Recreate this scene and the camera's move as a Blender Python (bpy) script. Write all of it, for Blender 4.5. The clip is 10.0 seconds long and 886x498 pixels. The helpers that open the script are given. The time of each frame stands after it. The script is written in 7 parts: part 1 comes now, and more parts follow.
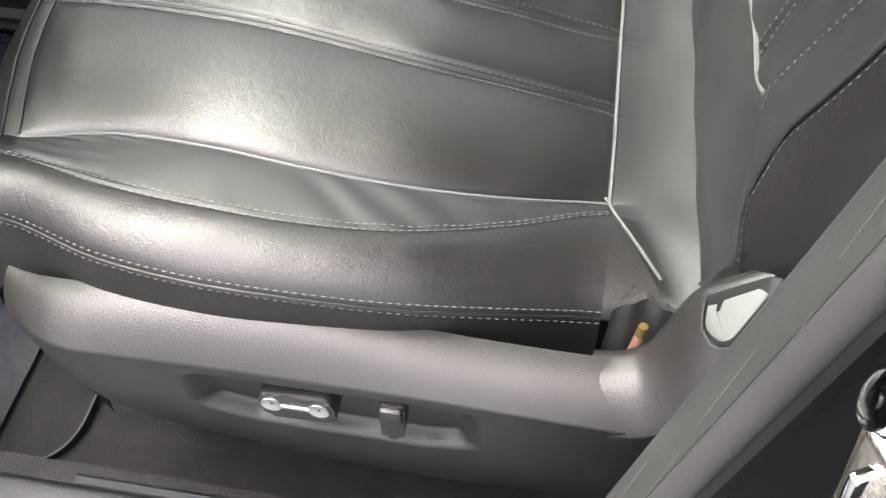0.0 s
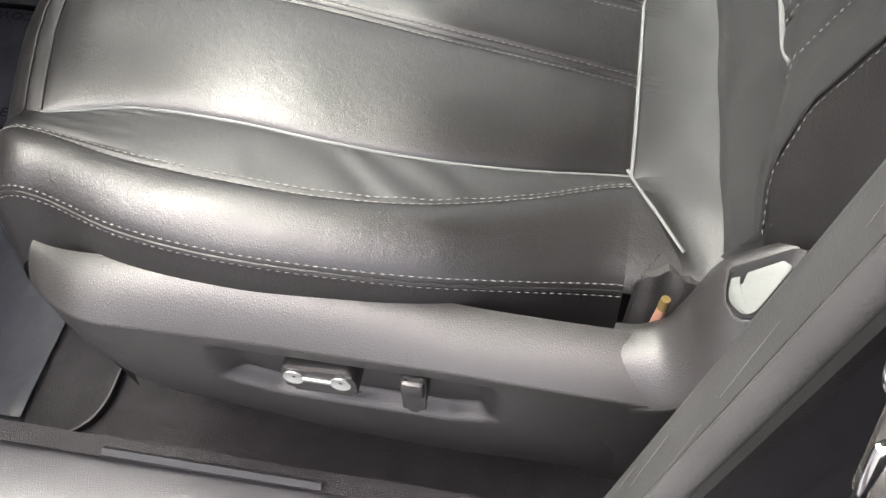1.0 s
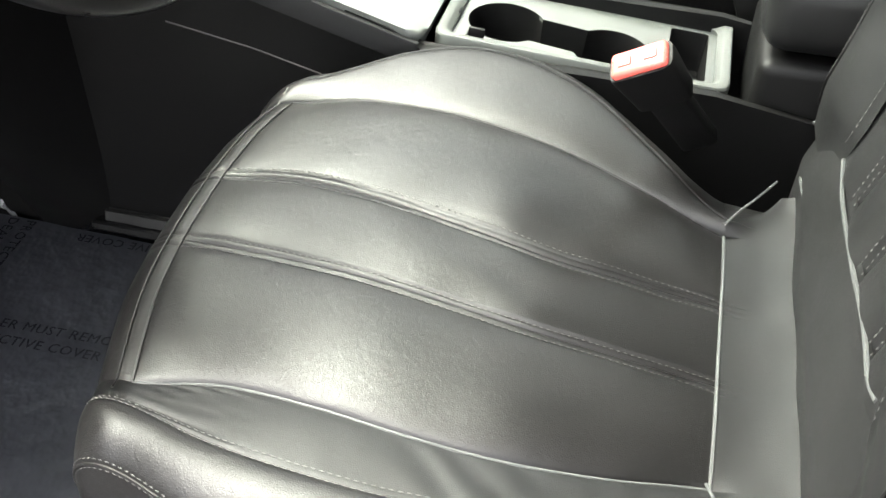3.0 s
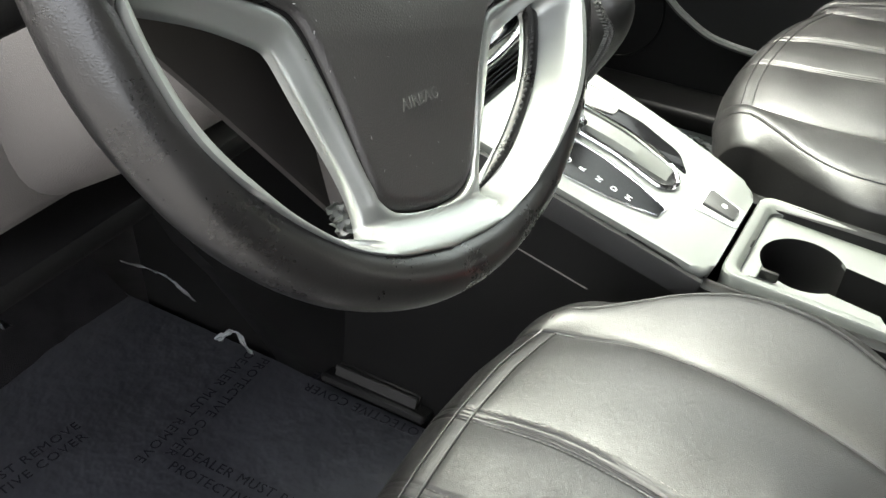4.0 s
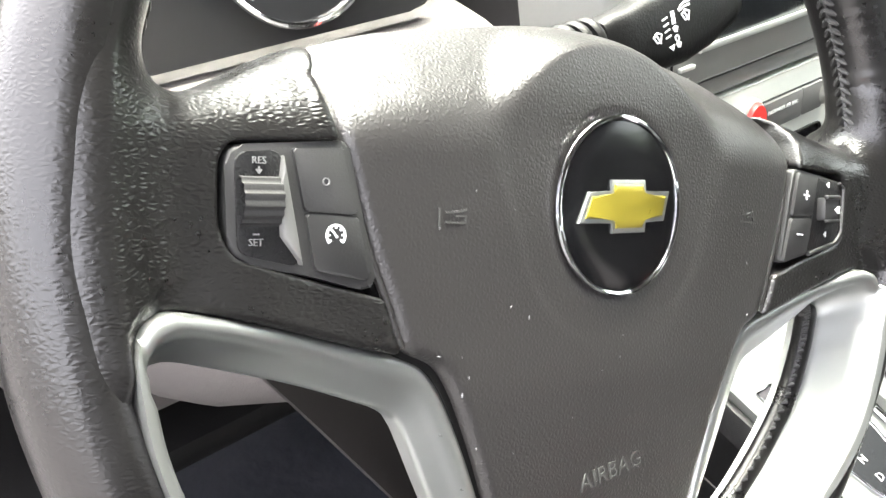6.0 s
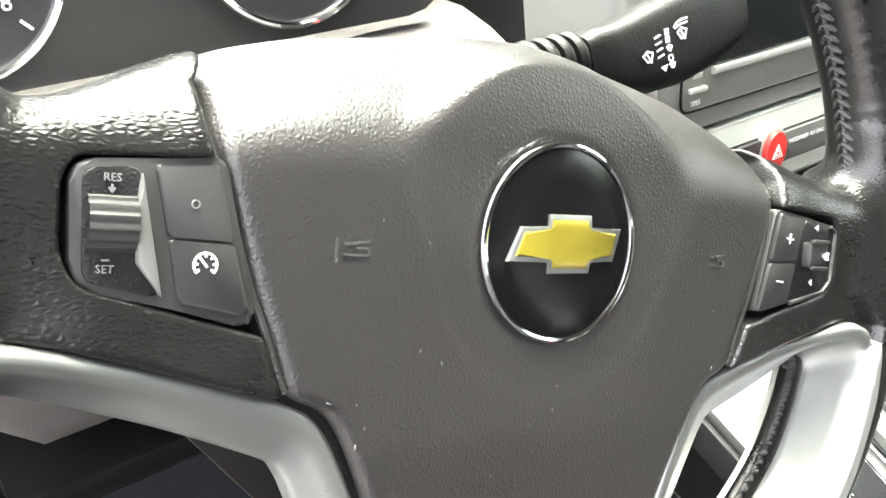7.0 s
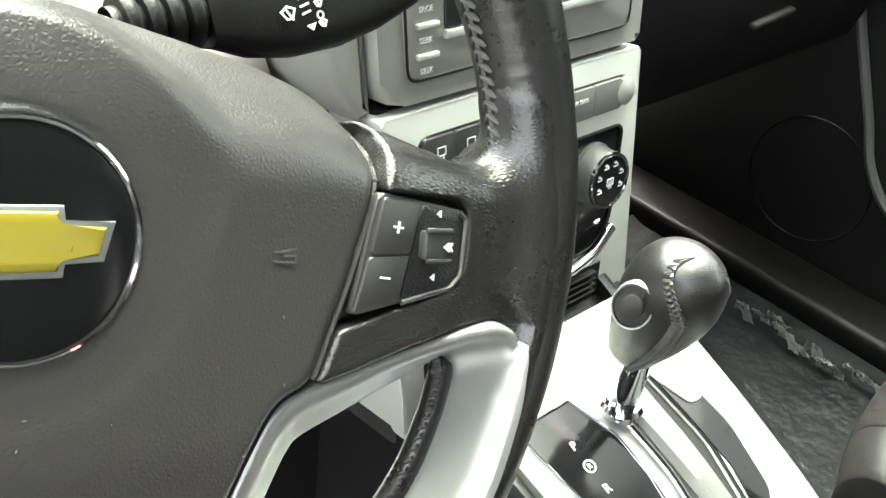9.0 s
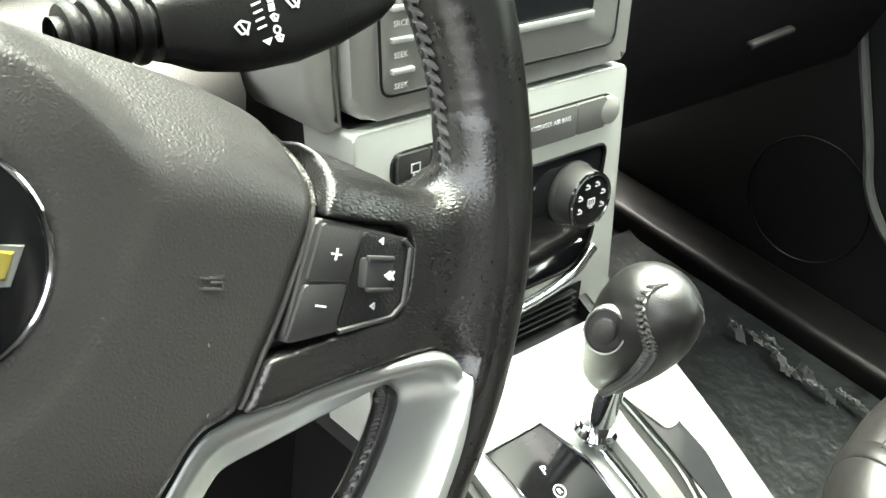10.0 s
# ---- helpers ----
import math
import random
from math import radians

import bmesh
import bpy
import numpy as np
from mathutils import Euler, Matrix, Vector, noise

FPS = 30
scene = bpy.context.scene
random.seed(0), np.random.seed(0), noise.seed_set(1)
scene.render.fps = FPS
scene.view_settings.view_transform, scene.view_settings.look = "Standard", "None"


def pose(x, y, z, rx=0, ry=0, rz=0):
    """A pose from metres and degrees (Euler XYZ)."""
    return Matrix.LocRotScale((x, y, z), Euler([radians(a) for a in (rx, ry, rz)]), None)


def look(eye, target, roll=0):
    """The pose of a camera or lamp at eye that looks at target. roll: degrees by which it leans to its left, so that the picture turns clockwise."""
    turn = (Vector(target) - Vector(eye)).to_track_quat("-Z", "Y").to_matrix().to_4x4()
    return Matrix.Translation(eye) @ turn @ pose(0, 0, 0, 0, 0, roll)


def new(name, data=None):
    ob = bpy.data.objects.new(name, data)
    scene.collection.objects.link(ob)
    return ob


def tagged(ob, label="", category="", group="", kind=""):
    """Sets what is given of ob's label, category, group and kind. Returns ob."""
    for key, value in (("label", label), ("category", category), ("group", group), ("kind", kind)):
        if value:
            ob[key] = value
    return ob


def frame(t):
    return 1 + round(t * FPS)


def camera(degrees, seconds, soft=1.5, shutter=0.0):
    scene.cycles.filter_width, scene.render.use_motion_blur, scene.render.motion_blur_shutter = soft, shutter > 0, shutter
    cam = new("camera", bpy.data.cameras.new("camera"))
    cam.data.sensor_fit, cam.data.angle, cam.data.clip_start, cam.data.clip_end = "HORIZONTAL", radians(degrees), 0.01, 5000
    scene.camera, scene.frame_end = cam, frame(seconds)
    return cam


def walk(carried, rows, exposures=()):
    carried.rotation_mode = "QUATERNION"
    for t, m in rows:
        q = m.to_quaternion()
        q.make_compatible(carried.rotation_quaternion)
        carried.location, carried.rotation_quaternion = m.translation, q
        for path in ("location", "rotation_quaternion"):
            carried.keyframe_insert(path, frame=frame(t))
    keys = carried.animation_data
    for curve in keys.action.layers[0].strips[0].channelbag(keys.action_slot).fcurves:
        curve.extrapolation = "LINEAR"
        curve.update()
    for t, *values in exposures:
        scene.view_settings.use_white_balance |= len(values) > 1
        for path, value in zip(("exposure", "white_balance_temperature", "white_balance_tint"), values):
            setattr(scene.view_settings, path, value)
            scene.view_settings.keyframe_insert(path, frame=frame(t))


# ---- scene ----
cam = camera(49.97, 10.0)
PATH = [
    (0.0, -0.5039, -0.3601, 0.7077, 38.24, -0.98, -80.96),
    (0.5, -0.5059, -0.3625, 0.7018, 35.69, -0.15, -80.61),
    (1.0, -0.5043, -0.3604, 0.7058, 36.79, 0.14, -80.31),
    (1.5, -0.5026, -0.3576, 0.7115, 37.84, -0.46, -80.26),
    (2.0, -0.4954, -0.3641, 0.7278, 41.00, -0.84, -81.54),
    (2.2, -0.4912, -0.3633, 0.7326, 42.49, -0.81, -81.39),
    (3.3, -0.4479, -0.3048, 0.7665, 50.65, -0.75, -71.85),
    (3.5, -0.4258, -0.2846, 0.7773, 51.86, -0.55, -68.75),
    (4.0, -0.3652, -0.2396, 0.8012, 53.58, -0.85, -59.62),
    (4.5, -0.3189, -0.2064, 0.8116, 54.70, -1.04, -52.77),
    (5.0, -0.2833, -0.1814, 0.8168, 55.56, -1.67, -47.43),
    (5.5, -0.2468, -0.1590, 0.8220, 56.43, -2.13, -44.01),
    (5.7, -0.2328, -0.1525, 0.8223, 56.46, -2.23, -42.67),
    (6.8, -0.1767, -0.1535, 0.8196, 56.18, -3.59, -37.30),
    (7.0, -0.1673, -0.1545, 0.8159, 56.28, -3.70, -36.57),
    (7.5, -0.1427, -0.1614, 0.8091, 55.76, -4.16, -35.33),
    (8.0, -0.1084, -0.1730, 0.8039, 55.38, -4.39, -38.09),
    (8.5, -0.0758, -0.1781, 0.7994, 55.45, -6.22, -41.30),
    (9.0, -0.0517, -0.1834, 0.7987, 55.08, -6.35, -41.41),
    (9.5, -0.0392, -0.1890, 0.7960, 55.38, -5.38, -41.77),
    (10.0, -0.0295, -0.1874, 0.8017, 55.24, -7.53, -40.08),
]
EXPOSURES = [(0.0, 3.95, 6800, 17), (2.2, 4.05, 6800, 14), (3.5, 4.0, 6800, 7), (4.5, 4.1, 6800, 13), (5.5, 4.55, 6800, 15), (7.5, 4.7, 6900, 11), (10.0, 4.45, 6900, 5)]
walk(cam, [(t, pose(x, y, z, rx, ry, rz)) for t, x, y, z, rx, ry, rz in PATH], EXPOSURES)

# world and sun: a bright hazy day
world = bpy.data.worlds.new("sky")
scene.world = world
world.use_nodes = True
wn = world.node_tree.nodes
sky = wn.new("ShaderNodeTexSky")
sky.sky_type = "NISHITA"
sky.sun_disc = False
sky.sun_elevation = radians(66)
sky.sun_rotation = radians(25)
sky.dust_density = 7.0
sky.air_density = 1.0
wn["Background"].inputs["Strength"].default_value = 0.15
haze = wn.new("ShaderNodeHueSaturation")
haze.inputs["Saturation"].default_value = 0.30
world.node_tree.links.new(sky.outputs[0], haze.inputs["Color"])
world.node_tree.links.new(haze.outputs[0], wn["Background"].inputs["Color"])
sun_data = bpy.data.lights.new("sun", "SUN")
sun_data.energy = 0.8
sun_data.angle = radians(75)
sun_data.color = (1.0, 0.975, 0.94)
sun = new("sun", sun_data)
sun.matrix_world = look((7 * math.sin(radians(25)), 7 * math.cos(radians(25)), 15.7), (0, 0, 0))


# ---- materials ----
def node_mat(name):
    m = bpy.data.materials.new(name)
    m.use_nodes = True
    nt = m.node_tree
    return m, nt, nt.nodes["Principled BSDF"]


def material(name, colour, rough, metal=0.0, grain=0.0, depth=0.0, vary=0.15, patch=25.0, cells=False, coat=0.0, stretch=(1, 1, 1), spec=0.5, rough_vary=0.12, crumple=0.0):
    """A surface with colour and gloss that vary at two scales, and a fine relief of grains a metre."""
    m, nt, p = node_mat(name)
    N, L = nt.nodes, nt.links
    co = N.new("ShaderNodeTexCoord")
    mp = N.new("ShaderNodeMapping")
    mp.inputs["Scale"].default_value = stretch
    L.new(co.outputs["Object"], mp.inputs["Vector"])
    big = N.new("ShaderNodeTexNoise")
    big.inputs["Scale"].default_value = patch
    big.inputs["Detail"].default_value = 6
    L.new(mp.outputs[0], big.inputs["Vector"])
    fine = N.new("ShaderNodeTexNoise")
    fine.inputs["Scale"].default_value = patch * 17
    fine.inputs["Detail"].default_value = 3
    L.new(mp.outputs[0], fine.inputs["Vector"])
    both = N.new("ShaderNodeMath")
    both.operation = "MULTIPLY_ADD"
    both.inputs[1].default_value = 0.35
    L.new(fine.outputs[0], both.inputs[0])
    L.new(big.outputs[0], both.inputs[2])
    ramp = N.new("ShaderNodeMapRange")
    ramp.inputs["From Min"].default_value, ramp.inputs["From Max"].default_value = 0.3, 1.05
    ramp.inputs["To Min"].default_value, ramp.inputs["To Max"].default_value = 1 - vary, 1 + vary
    L.new(both.outputs[0], ramp.inputs["Value"])
    col = N.new("ShaderNodeMixRGB")
    col.blend_type = "MULTIPLY"
    col.inputs[0].default_value = 1
    col.inputs[1].default_value = (*colour, 1)
    L.new(ramp.outputs[0], col.inputs[2])
    L.new(col.outputs[0], p.inputs["Base Color"])
    rr = N.new("ShaderNodeMapRange")
    rr.inputs["From Min"].default_value, rr.inputs["From Max"].default_value = 0.2, 1.15
    rr.inputs["To Min"].default_value, rr.inputs["To Max"].default_value = max(0.02, rough - rough_vary * rough), min(1, rough + rough_vary)
    L.new(both.outputs[0], rr.inputs["Value"])
    L.new(rr.outputs[0], p.inputs["Roughness"])
    p.inputs["Metallic"].default_value = metal
    p.inputs["Specular IOR Level"].default_value = spec
    p.inputs["Coat Weight"].default_value = coat
    p.inputs["Coat Roughness"].default_value = 0.08
    if grain:
        b = N.new("ShaderNodeBump")
        b.inputs["Strength"].default_value = 1.0
        b.inputs["Distance"].default_value = depth
        if cells:
            wob = N.new("ShaderNodeTexNoise")
            wob.inputs["Scale"].default_value = grain * 0.6
            L.new(mp.outputs[0], wob.inputs["Vector"])
            mix = N.new("ShaderNodeMixRGB")
            mix.inputs[0].default_value = 0.22 / grain
            mix.blend_type = "ADD"
            L.new(mp.outputs[0], mix.inputs[1])
            L.new(wob.outputs[1], mix.inputs[2])
            v = N.new("ShaderNodeTexVoronoi")
            v.feature = "DISTANCE_TO_EDGE"
            v.inputs["Scale"].default_value = grain
            L.new(mix.outputs[0], v.inputs["Vector"])
            inv = N.new("ShaderNodeMapRange")
            inv.interpolation_type = "SMOOTHSTEP"
            inv.inputs["From Max"].default_value = 0.40
            L.new(v.outputs["Distance"], inv.inputs["Value"])
            L.new(inv.outputs[0], b.inputs["Height"])
        else:
            g = N.new("ShaderNodeTexNoise")
            g.inputs["Scale"].default_value = grain
            g.inputs["Detail"].default_value = 3
            L.new(mp.outputs[0], g.inputs["Vector"])
            L.new(g.outputs[0], b.inputs["Height"])
        if crumple:
            c = N.new("ShaderNodeTexNoise")
            c.inputs["Scale"].default_value = 95
            c.inputs["Detail"].default_value = 4
            c.inputs["Distortion"].default_value = 1.2
            L.new(mp.outputs[0], c.inputs["Vector"])
            b2 = N.new("ShaderNodeBump")
            b2.inputs["Strength"].default_value = 1.0
            b2.inputs["Distance"].default_value = crumple
            L.new(c.outputs[0], b2.inputs["Height"])
            L.new(b2.outputs[0], b.inputs["Normal"])
        L.new(b.outputs[0], p.inputs["Normal"])
    return m


SEAT_LEATHER = material("seat_leather", (0.0065, 0.0061, 0.0061), 0.34, grain=680, depth=0.00007, cells=True, crumple=0.00028, spec=0.36, vary=0.4, patch=16, rough_vary=0.22)
PANEL_LEATHER = material("panel_leather", (0.009, 0.009, 0.009), 0.43, grain=900, depth=0.00005, cells=True, crumple=0.00014, vary=0.3, patch=16, rough_vary=0.2, spec=0.36)
KNOB_LEATHER = material("knob_leather", (0.0075, 0.0075, 0.0075), 0.32, grain=700, depth=0.00005, cells=True, vary=0.2, patch=30)
TRIM_PLASTIC = material("trim_plastic", (0.0105, 0.0100, 0.0098), 0.36, grain=700, depth=0.00008, cells=True, vary=0.25, patch=12, spec=0.31)
PAD_PLASTIC = material("pad_plastic", (0.0172, 0.0160, 0.0156), 0.37, grain=640, depth=0.00008, cells=True, vary=0.12, patch=18, spec=0.62)
BLACK_PLASTIC = material("black_plastic", (0.0045, 0.0044, 0.0044), 0.42, grain=900, depth=0.0002, vary=0.25, patch=20, spec=0.16)
DARK_PLASTIC = material("dark_plastic", (0.008, 0.008, 0.0084), 0.5, grain=700, depth=0.00012, cells=True, vary=0.25, patch=10, spec=0.3)
COVER_PLASTIC = material("cover_plastic", (0.017, 0.0152, 0.0145), 0.45, grain=900, depth=0.00005, vary=0.12, patch=15, spec=0.3)
BUTTON_PLASTIC = material("button_plastic", (0.018, 0.018, 0.018), 0.5, grain=1500, depth=0.00008, vary=0.15, patch=60)
GREY_PLASTIC = material("grey_plastic", (0.066, 0.0605, 0.058), 0.55, grain=650, depth=0.0001, cells=True, vary=0.08, patch=12)
STACK_PLASTIC = material("stack_plastic", (0.22, 0.22, 0.207), 0.42, grain=900, depth=0.0001, vary=0.1, patch=20)
WEDGE_GREY = material("wedge_grey", (0.10, 0.10, 0.096), 0.45, grain=900, depth=0.00008, vary=0.1, patch=20)
TRAY_PLASTIC = material("tray_plastic", (0.062, 0.066, 0.062), 0.42, grain=700, depth=0.00008, cells=True, vary=0.12, patch=18)
GATE_BLACK = material("gate_black", (0.004, 0.004, 0.0045), 0.10, vary=0.2, patch=40, rough_vary=0.05, spec=0.09)
GLOSS_BLACK = material("gloss_black", (0.006, 0.006, 0.007), 0.05, vary=0.2, patch=40, rough_vary=0.03)
BADGE_BLACK = material("badge_black", (0.004, 0.004, 0.0045), 0.16, vary=0.2, patch=40, rough_vary=0.05, spec=0.22)
SCREEN = material("screen", (0.02, 0.022, 0.024), 0.12, vary=0.1)
SILVER = material("silver_paint", (0.295, 0.305, 0.295), 0.36, metal=0.85, grain=2500, depth=0.00003, vary=0.04, patch=30)
SHIFT_SILVER = material("shift_silver", (0.165, 0.173, 0.163), 0.40, metal=0.6, grain=2500, depth=0.00003, vary=0.05, patch=20)
PALE_SILVER = material("pale_silver", (0.55, 0.57, 0.54), 0.38, metal=0.6, grain=2500, depth=0.00003, vary=0.05, patch=30)
CHROME = material("chrome", (0.75, 0.76, 0.78), 0.07, metal=1.0, vary=0.03, rough_vary=0.03)
STEEL = material("worn_steel", (0.6, 0.58, 0.52), 0.22, metal=1.0, vary=0.15, patch=60, grain=300, depth=0.0004)
GOLD = material("gold_paint", (0.30, 0.245, 0.03), 0.26, metal=0.55, vary=0.06, coat=0.4)
RED = material("red_plastic", (0.62, 0.035, 0.03), 0.35, vary=0.08)
RED_CLEAR = material("red_clear_plastic", (0.75, 0.12, 0.10), 0.22, vary=0.1, coat=0.3)
THREAD = material("thread", (0.064, 0.063, 0.060), 0.8, vary=0.2, patch=200)
DARK_THREAD = material("dark_thread", (0.030, 0.030, 0.029), 0.45, vary=0.2, patch=200)
PIPING = material("piping", (0.065, 0.067, 0.065), 0.38, vary=0.1, patch=60)
WHITE_PRINT = material("white_print", (0.60, 0.61, 0.61), 0.6, vary=0.04)
GREY_PRINT = material("grey_print", (0.14, 0.14, 0.14), 0.6, vary=0.05)
DARK_PRINT = material("dark_print", (0.006, 0.006, 0.009), 0.7, vary=0.05, spec=0.1)
RUBBER = material("rubber", (0.016, 0.016, 0.0155), 0.62, grain=500, depth=0.0003, vary=0.3, patch=25)
SEAL = material("seal_plastic", (0.013, 0.0134, 0.0128), 0.55, grain=700, depth=0.0002, vary=0.25, patch=30)
BODY_PAINT = material("body_paint", (0.0022, 0.0022, 0.0025), 0.15, vary=0.2, patch=8, spec=0.05)
CARPET = material("carpet", (0.022, 0.021, 0.022), 0.95, grain=900, depth=0.002, vary=0.4, patch=40, spec=0.1)
FILM_MAT = material("film_covered_mat", (0.042, 0.044, 0.052), 0.30, grain=26, depth=0.005, vary=0.3, patch=9, rough_vary=0.4)
# Darkened copy of film_covered_mat: the passenger side's shade is in its colour.
SHADED_MAT = material("shaded_mat", (0.018, 0.021, 0.022), 0.26, grain=26, depth=0.006, vary=0.3, patch=9, rough_vary=0.3)
FILM = material("clear_film", (0.24, 0.25, 0.25), 0.10, grain=120, depth=0.002, vary=0.2, patch=30)
SILL = material("sill_plastic", (0.030, 0.030, 0.032), 0.50, grain=600, depth=0.00012, cells=True, vary=0.2, patch=15)
CLOTH = material("grey_cloth", (0.018, 0.0175, 0.017), 0.95, grain=700, depth=0.0006, vary=0.2, patch=40, spec=0.2)
COPPER = material("copper", (0.42, 0.22, 0.16), 0.35, metal=0.8, vary=0.2, patch=80)
BRASS = material("brass", (0.085, 0.058, 0.02), 0.4, metal=0.5, vary=0.2, patch=80)
PALE_METAL = material("pale_metal", (0.056, 0.062, 0.056), 0.6, metal=0.1, grain=200, depth=0.0006, vary=0.12, patch=60)
HEADLINER = material("headliner", (0.10, 0.097, 0.09), 0.95, grain=500, depth=0.0006, vary=0.05)
ASPHALT = material("asphalt", (0.085, 0.085, 0.084), 0.9, grain=120, depth=0.004, vary=0.25, patch=3)
LEAF = material("leaf", (0.055, 0.11, 0.03), 0.55, vary=0.5, patch=2.0)
# Raised marks on the pad, paler than the pad itself.
PAD_MARK = material("pale_relief", (0.045, 0.045, 0.043), 0.5, vary=0.3, patch=120)
GAUGE = material("gauge_face", (0.012, 0.012, 0.013), 0.35, vary=0.1)


def wheel_leather():
    """Black leather, pebbled round the spokes and down the driver's side, worn smoother elsewhere."""
    m = material("wheel_leather", (0.007, 0.0066, 0.0065), 0.24, grain=600, depth=0.00005, spec=0.55, vary=0.3, patch=30, rough_vary=0.14)
    nt = m.node_tree
    N, L = nt.nodes, nt.links
    p = N["Principled BSDF"]
    co = N.new("ShaderNodeTexCoord")
    mp = N.new("ShaderNodeMapping")
    mp.inputs["Scale"].default_value = (0.62, 1.2, 1)
    L.new(co.outputs["Object"], mp.inputs["Vector"])
    wob = N.new("ShaderNodeTexNoise")
    wob.inputs["Scale"].default_value = 160
    wob.inputs["Detail"].default_value = 3
    L.new(mp.outputs[0], wob.inputs["Vector"])
    mix = N.new("ShaderNodeMixRGB")
    mix.blend_type = "ADD"
    mix.inputs[0].default_value = 0.0009
    L.new(mp.outputs[0], mix.inputs[1])
    L.new(wob.outputs["Color"], mix.inputs[2])
    v = N.new("ShaderNodeTexVoronoi")
    v.feature = "DISTANCE_TO_EDGE"
    v.inputs["Scale"].default_value = 640
    L.new(mix.outputs[0], v.inputs["Vector"])
    crease = N.new("ShaderNodeMapRange")
    crease.interpolation_type = "SMOOTHSTEP"
    crease.inputs["From Max"].default_value = 0.50
    L.new(v.outputs["Distance"], crease.inputs["Value"])
    big = N.new("ShaderNodeTexNoise")
    big.inputs["Scale"].default_value = 45
    big.inputs["Detail"].default_value = 2
    L.new(mp.outputs[0], big.inputs["Vector"])
    some = N.new("ShaderNodeMapRange")
    some.inputs["From Min"].default_value, some.inputs["From Max"].default_value = 0.30, 0.62
    some.inputs["To Min"].default_value = 0.75
    L.new(big.outputs[0], some.inputs["Value"])
    xyz = N.new("ShaderNodeSeparateXYZ")
    L.new(co.outputs["Object"], xyz.inputs[0])
    high = N.new("ShaderNodeMapRange")
    high.inputs["From Min"].default_value, high.inputs["From Max"].default_value = 0.030, 0.065
    high.inputs["To Min"].default_value, high.inputs["To Max"].default_value = 1.0, 0.15
    L.new(xyz.outputs["Y"], high.inputs["Value"])
    low = N.new("ShaderNodeMapRange")
    low.inputs["From Min"].default_value, low.inputs["From Max"].default_value = -0.11, -0.035
    low.inputs["To Min"].default_value = 0.15
    L.new(xyz.outputs["Y"], low.inputs["Value"])
    strength = N.new("ShaderNodeMath")
    strength.operation = "MULTIPLY"
    L.new(high.outputs[0], strength.inputs[0])
    L.new(low.outputs[0], strength.inputs[1])
    all_of = N.new("ShaderNodeMath")
    all_of.operation = "MULTIPLY"
    L.new(strength.outputs[0], all_of.inputs[0])
    L.new(some.outputs[0], all_of.inputs[1])
    b = N.new("ShaderNodeBump")
    b.inputs["Distance"].default_value = 0.00014
    flat = N.new("ShaderNodeCombineXYZ")
    L.new(xyz.outputs["X"], flat.inputs["X"])
    L.new(xyz.outputs["Y"], flat.inputs["Y"])
    far = N.new("ShaderNodeVectorMath")
    far.operation = "LENGTH"
    L.new(flat.outputs[0], far.inputs[0])
    worn = N.new("ShaderNodeMapRange")
    worn.inputs["From Min"].default_value, worn.inputs["From Max"].default_value = 0.150, 0.168
    worn.inputs["To Min"].default_value, worn.inputs["To Max"].default_value = 1.0, 0.55
    L.new(far.outputs["Value"], worn.inputs["Value"])
    rubbed = N.new("ShaderNodeMath")
    rubbed.operation = "MULTIPLY"
    L.new(all_of.outputs[0], rubbed.inputs[0])
    L.new(worn.outputs[0], rubbed.inputs[1])
    L.new(rubbed.outputs[0], b.inputs["Strength"])
    L.new(crease.outputs[0], b.inputs["Height"])
    fine = N["Principled BSDF"].inputs["Normal"].links[0].from_node
    L.new(fine.outputs[0], b.inputs["Normal"])
    L.new(b.outputs[0], p.inputs["Normal"])
    return m


RIM_LEATHER = WHEEL_LEATHER = wheel_leather()


def glow(name, colour, strength):
    m, nt, p = node_mat(name)
    p.inputs["Base Color"].default_value = (*colour, 1)
    p.inputs["Emission Color"].default_value = (*colour, 1)
    p.inputs["Emission Strength"].default_value = strength
    return m


TELLTALE = glow("telltale", (0.9, 0.01, 0.02), 0.035)


# ---- building helpers ----
def link(name, me, mat, parent, label=""):
    me.materials.append(mat)
    ob = new(name, me)
    ob.parent = parent
    if label:
        ob["label"] = label
    return ob


def part(name, bm, mat, parent, label="", smooth=True, angle=38):
    """One mesh object under a thing or a part, built in the thing's own axes."""
    me = bpy.data.meshes.new(name)
    bmesh.ops.recalc_face_normals(bm, faces=bm.faces)
    if smooth:
        for f in bm.faces:
            f.smooth = True
        for e in bm.edges:
            if len(e.link_faces) == 2 and e.calc_face_angle(0) > radians(angle):
                e.smooth = False
    bm.to_mesh(me)
    bm.free()
    return link(name, me, mat, parent, label)


def thing(name, m, label, category, group="", kind=""):
    ob = new(name)
    ob.empty_display_size = 0.05
    ob.matrix_world = m
    return tagged(ob, label, category, group, kind)


def structure(name, bm, mat, label):
    ob = part(name, bm, mat, None, smooth=True)
    return tagged(ob, label, name.split("_")[0], "", "structure")


def box(bm, c, s, bevel=0.0, seg=2, m=None):
    r = bmesh.ops.create_cube(bm, size=1.0)
    vs = r["verts"]
    bmesh.ops.scale(bm, vec=s, verts=vs)
    bmesh.ops.translate(bm, vec=c, verts=vs)
    if bevel:
        es = list({e for v in vs for e in v.link_edges})
        r = bmesh.ops.bevel(bm, geom=es, offset=bevel, segments=seg, affect="EDGES", profile=0.5)
        vs = list({v for f in r["faces"] for v in f.verts} | {v for v in vs if v.is_valid})
    if m is not None:
        bmesh.ops.transform(bm, matrix=m, verts=vs)
    return bm


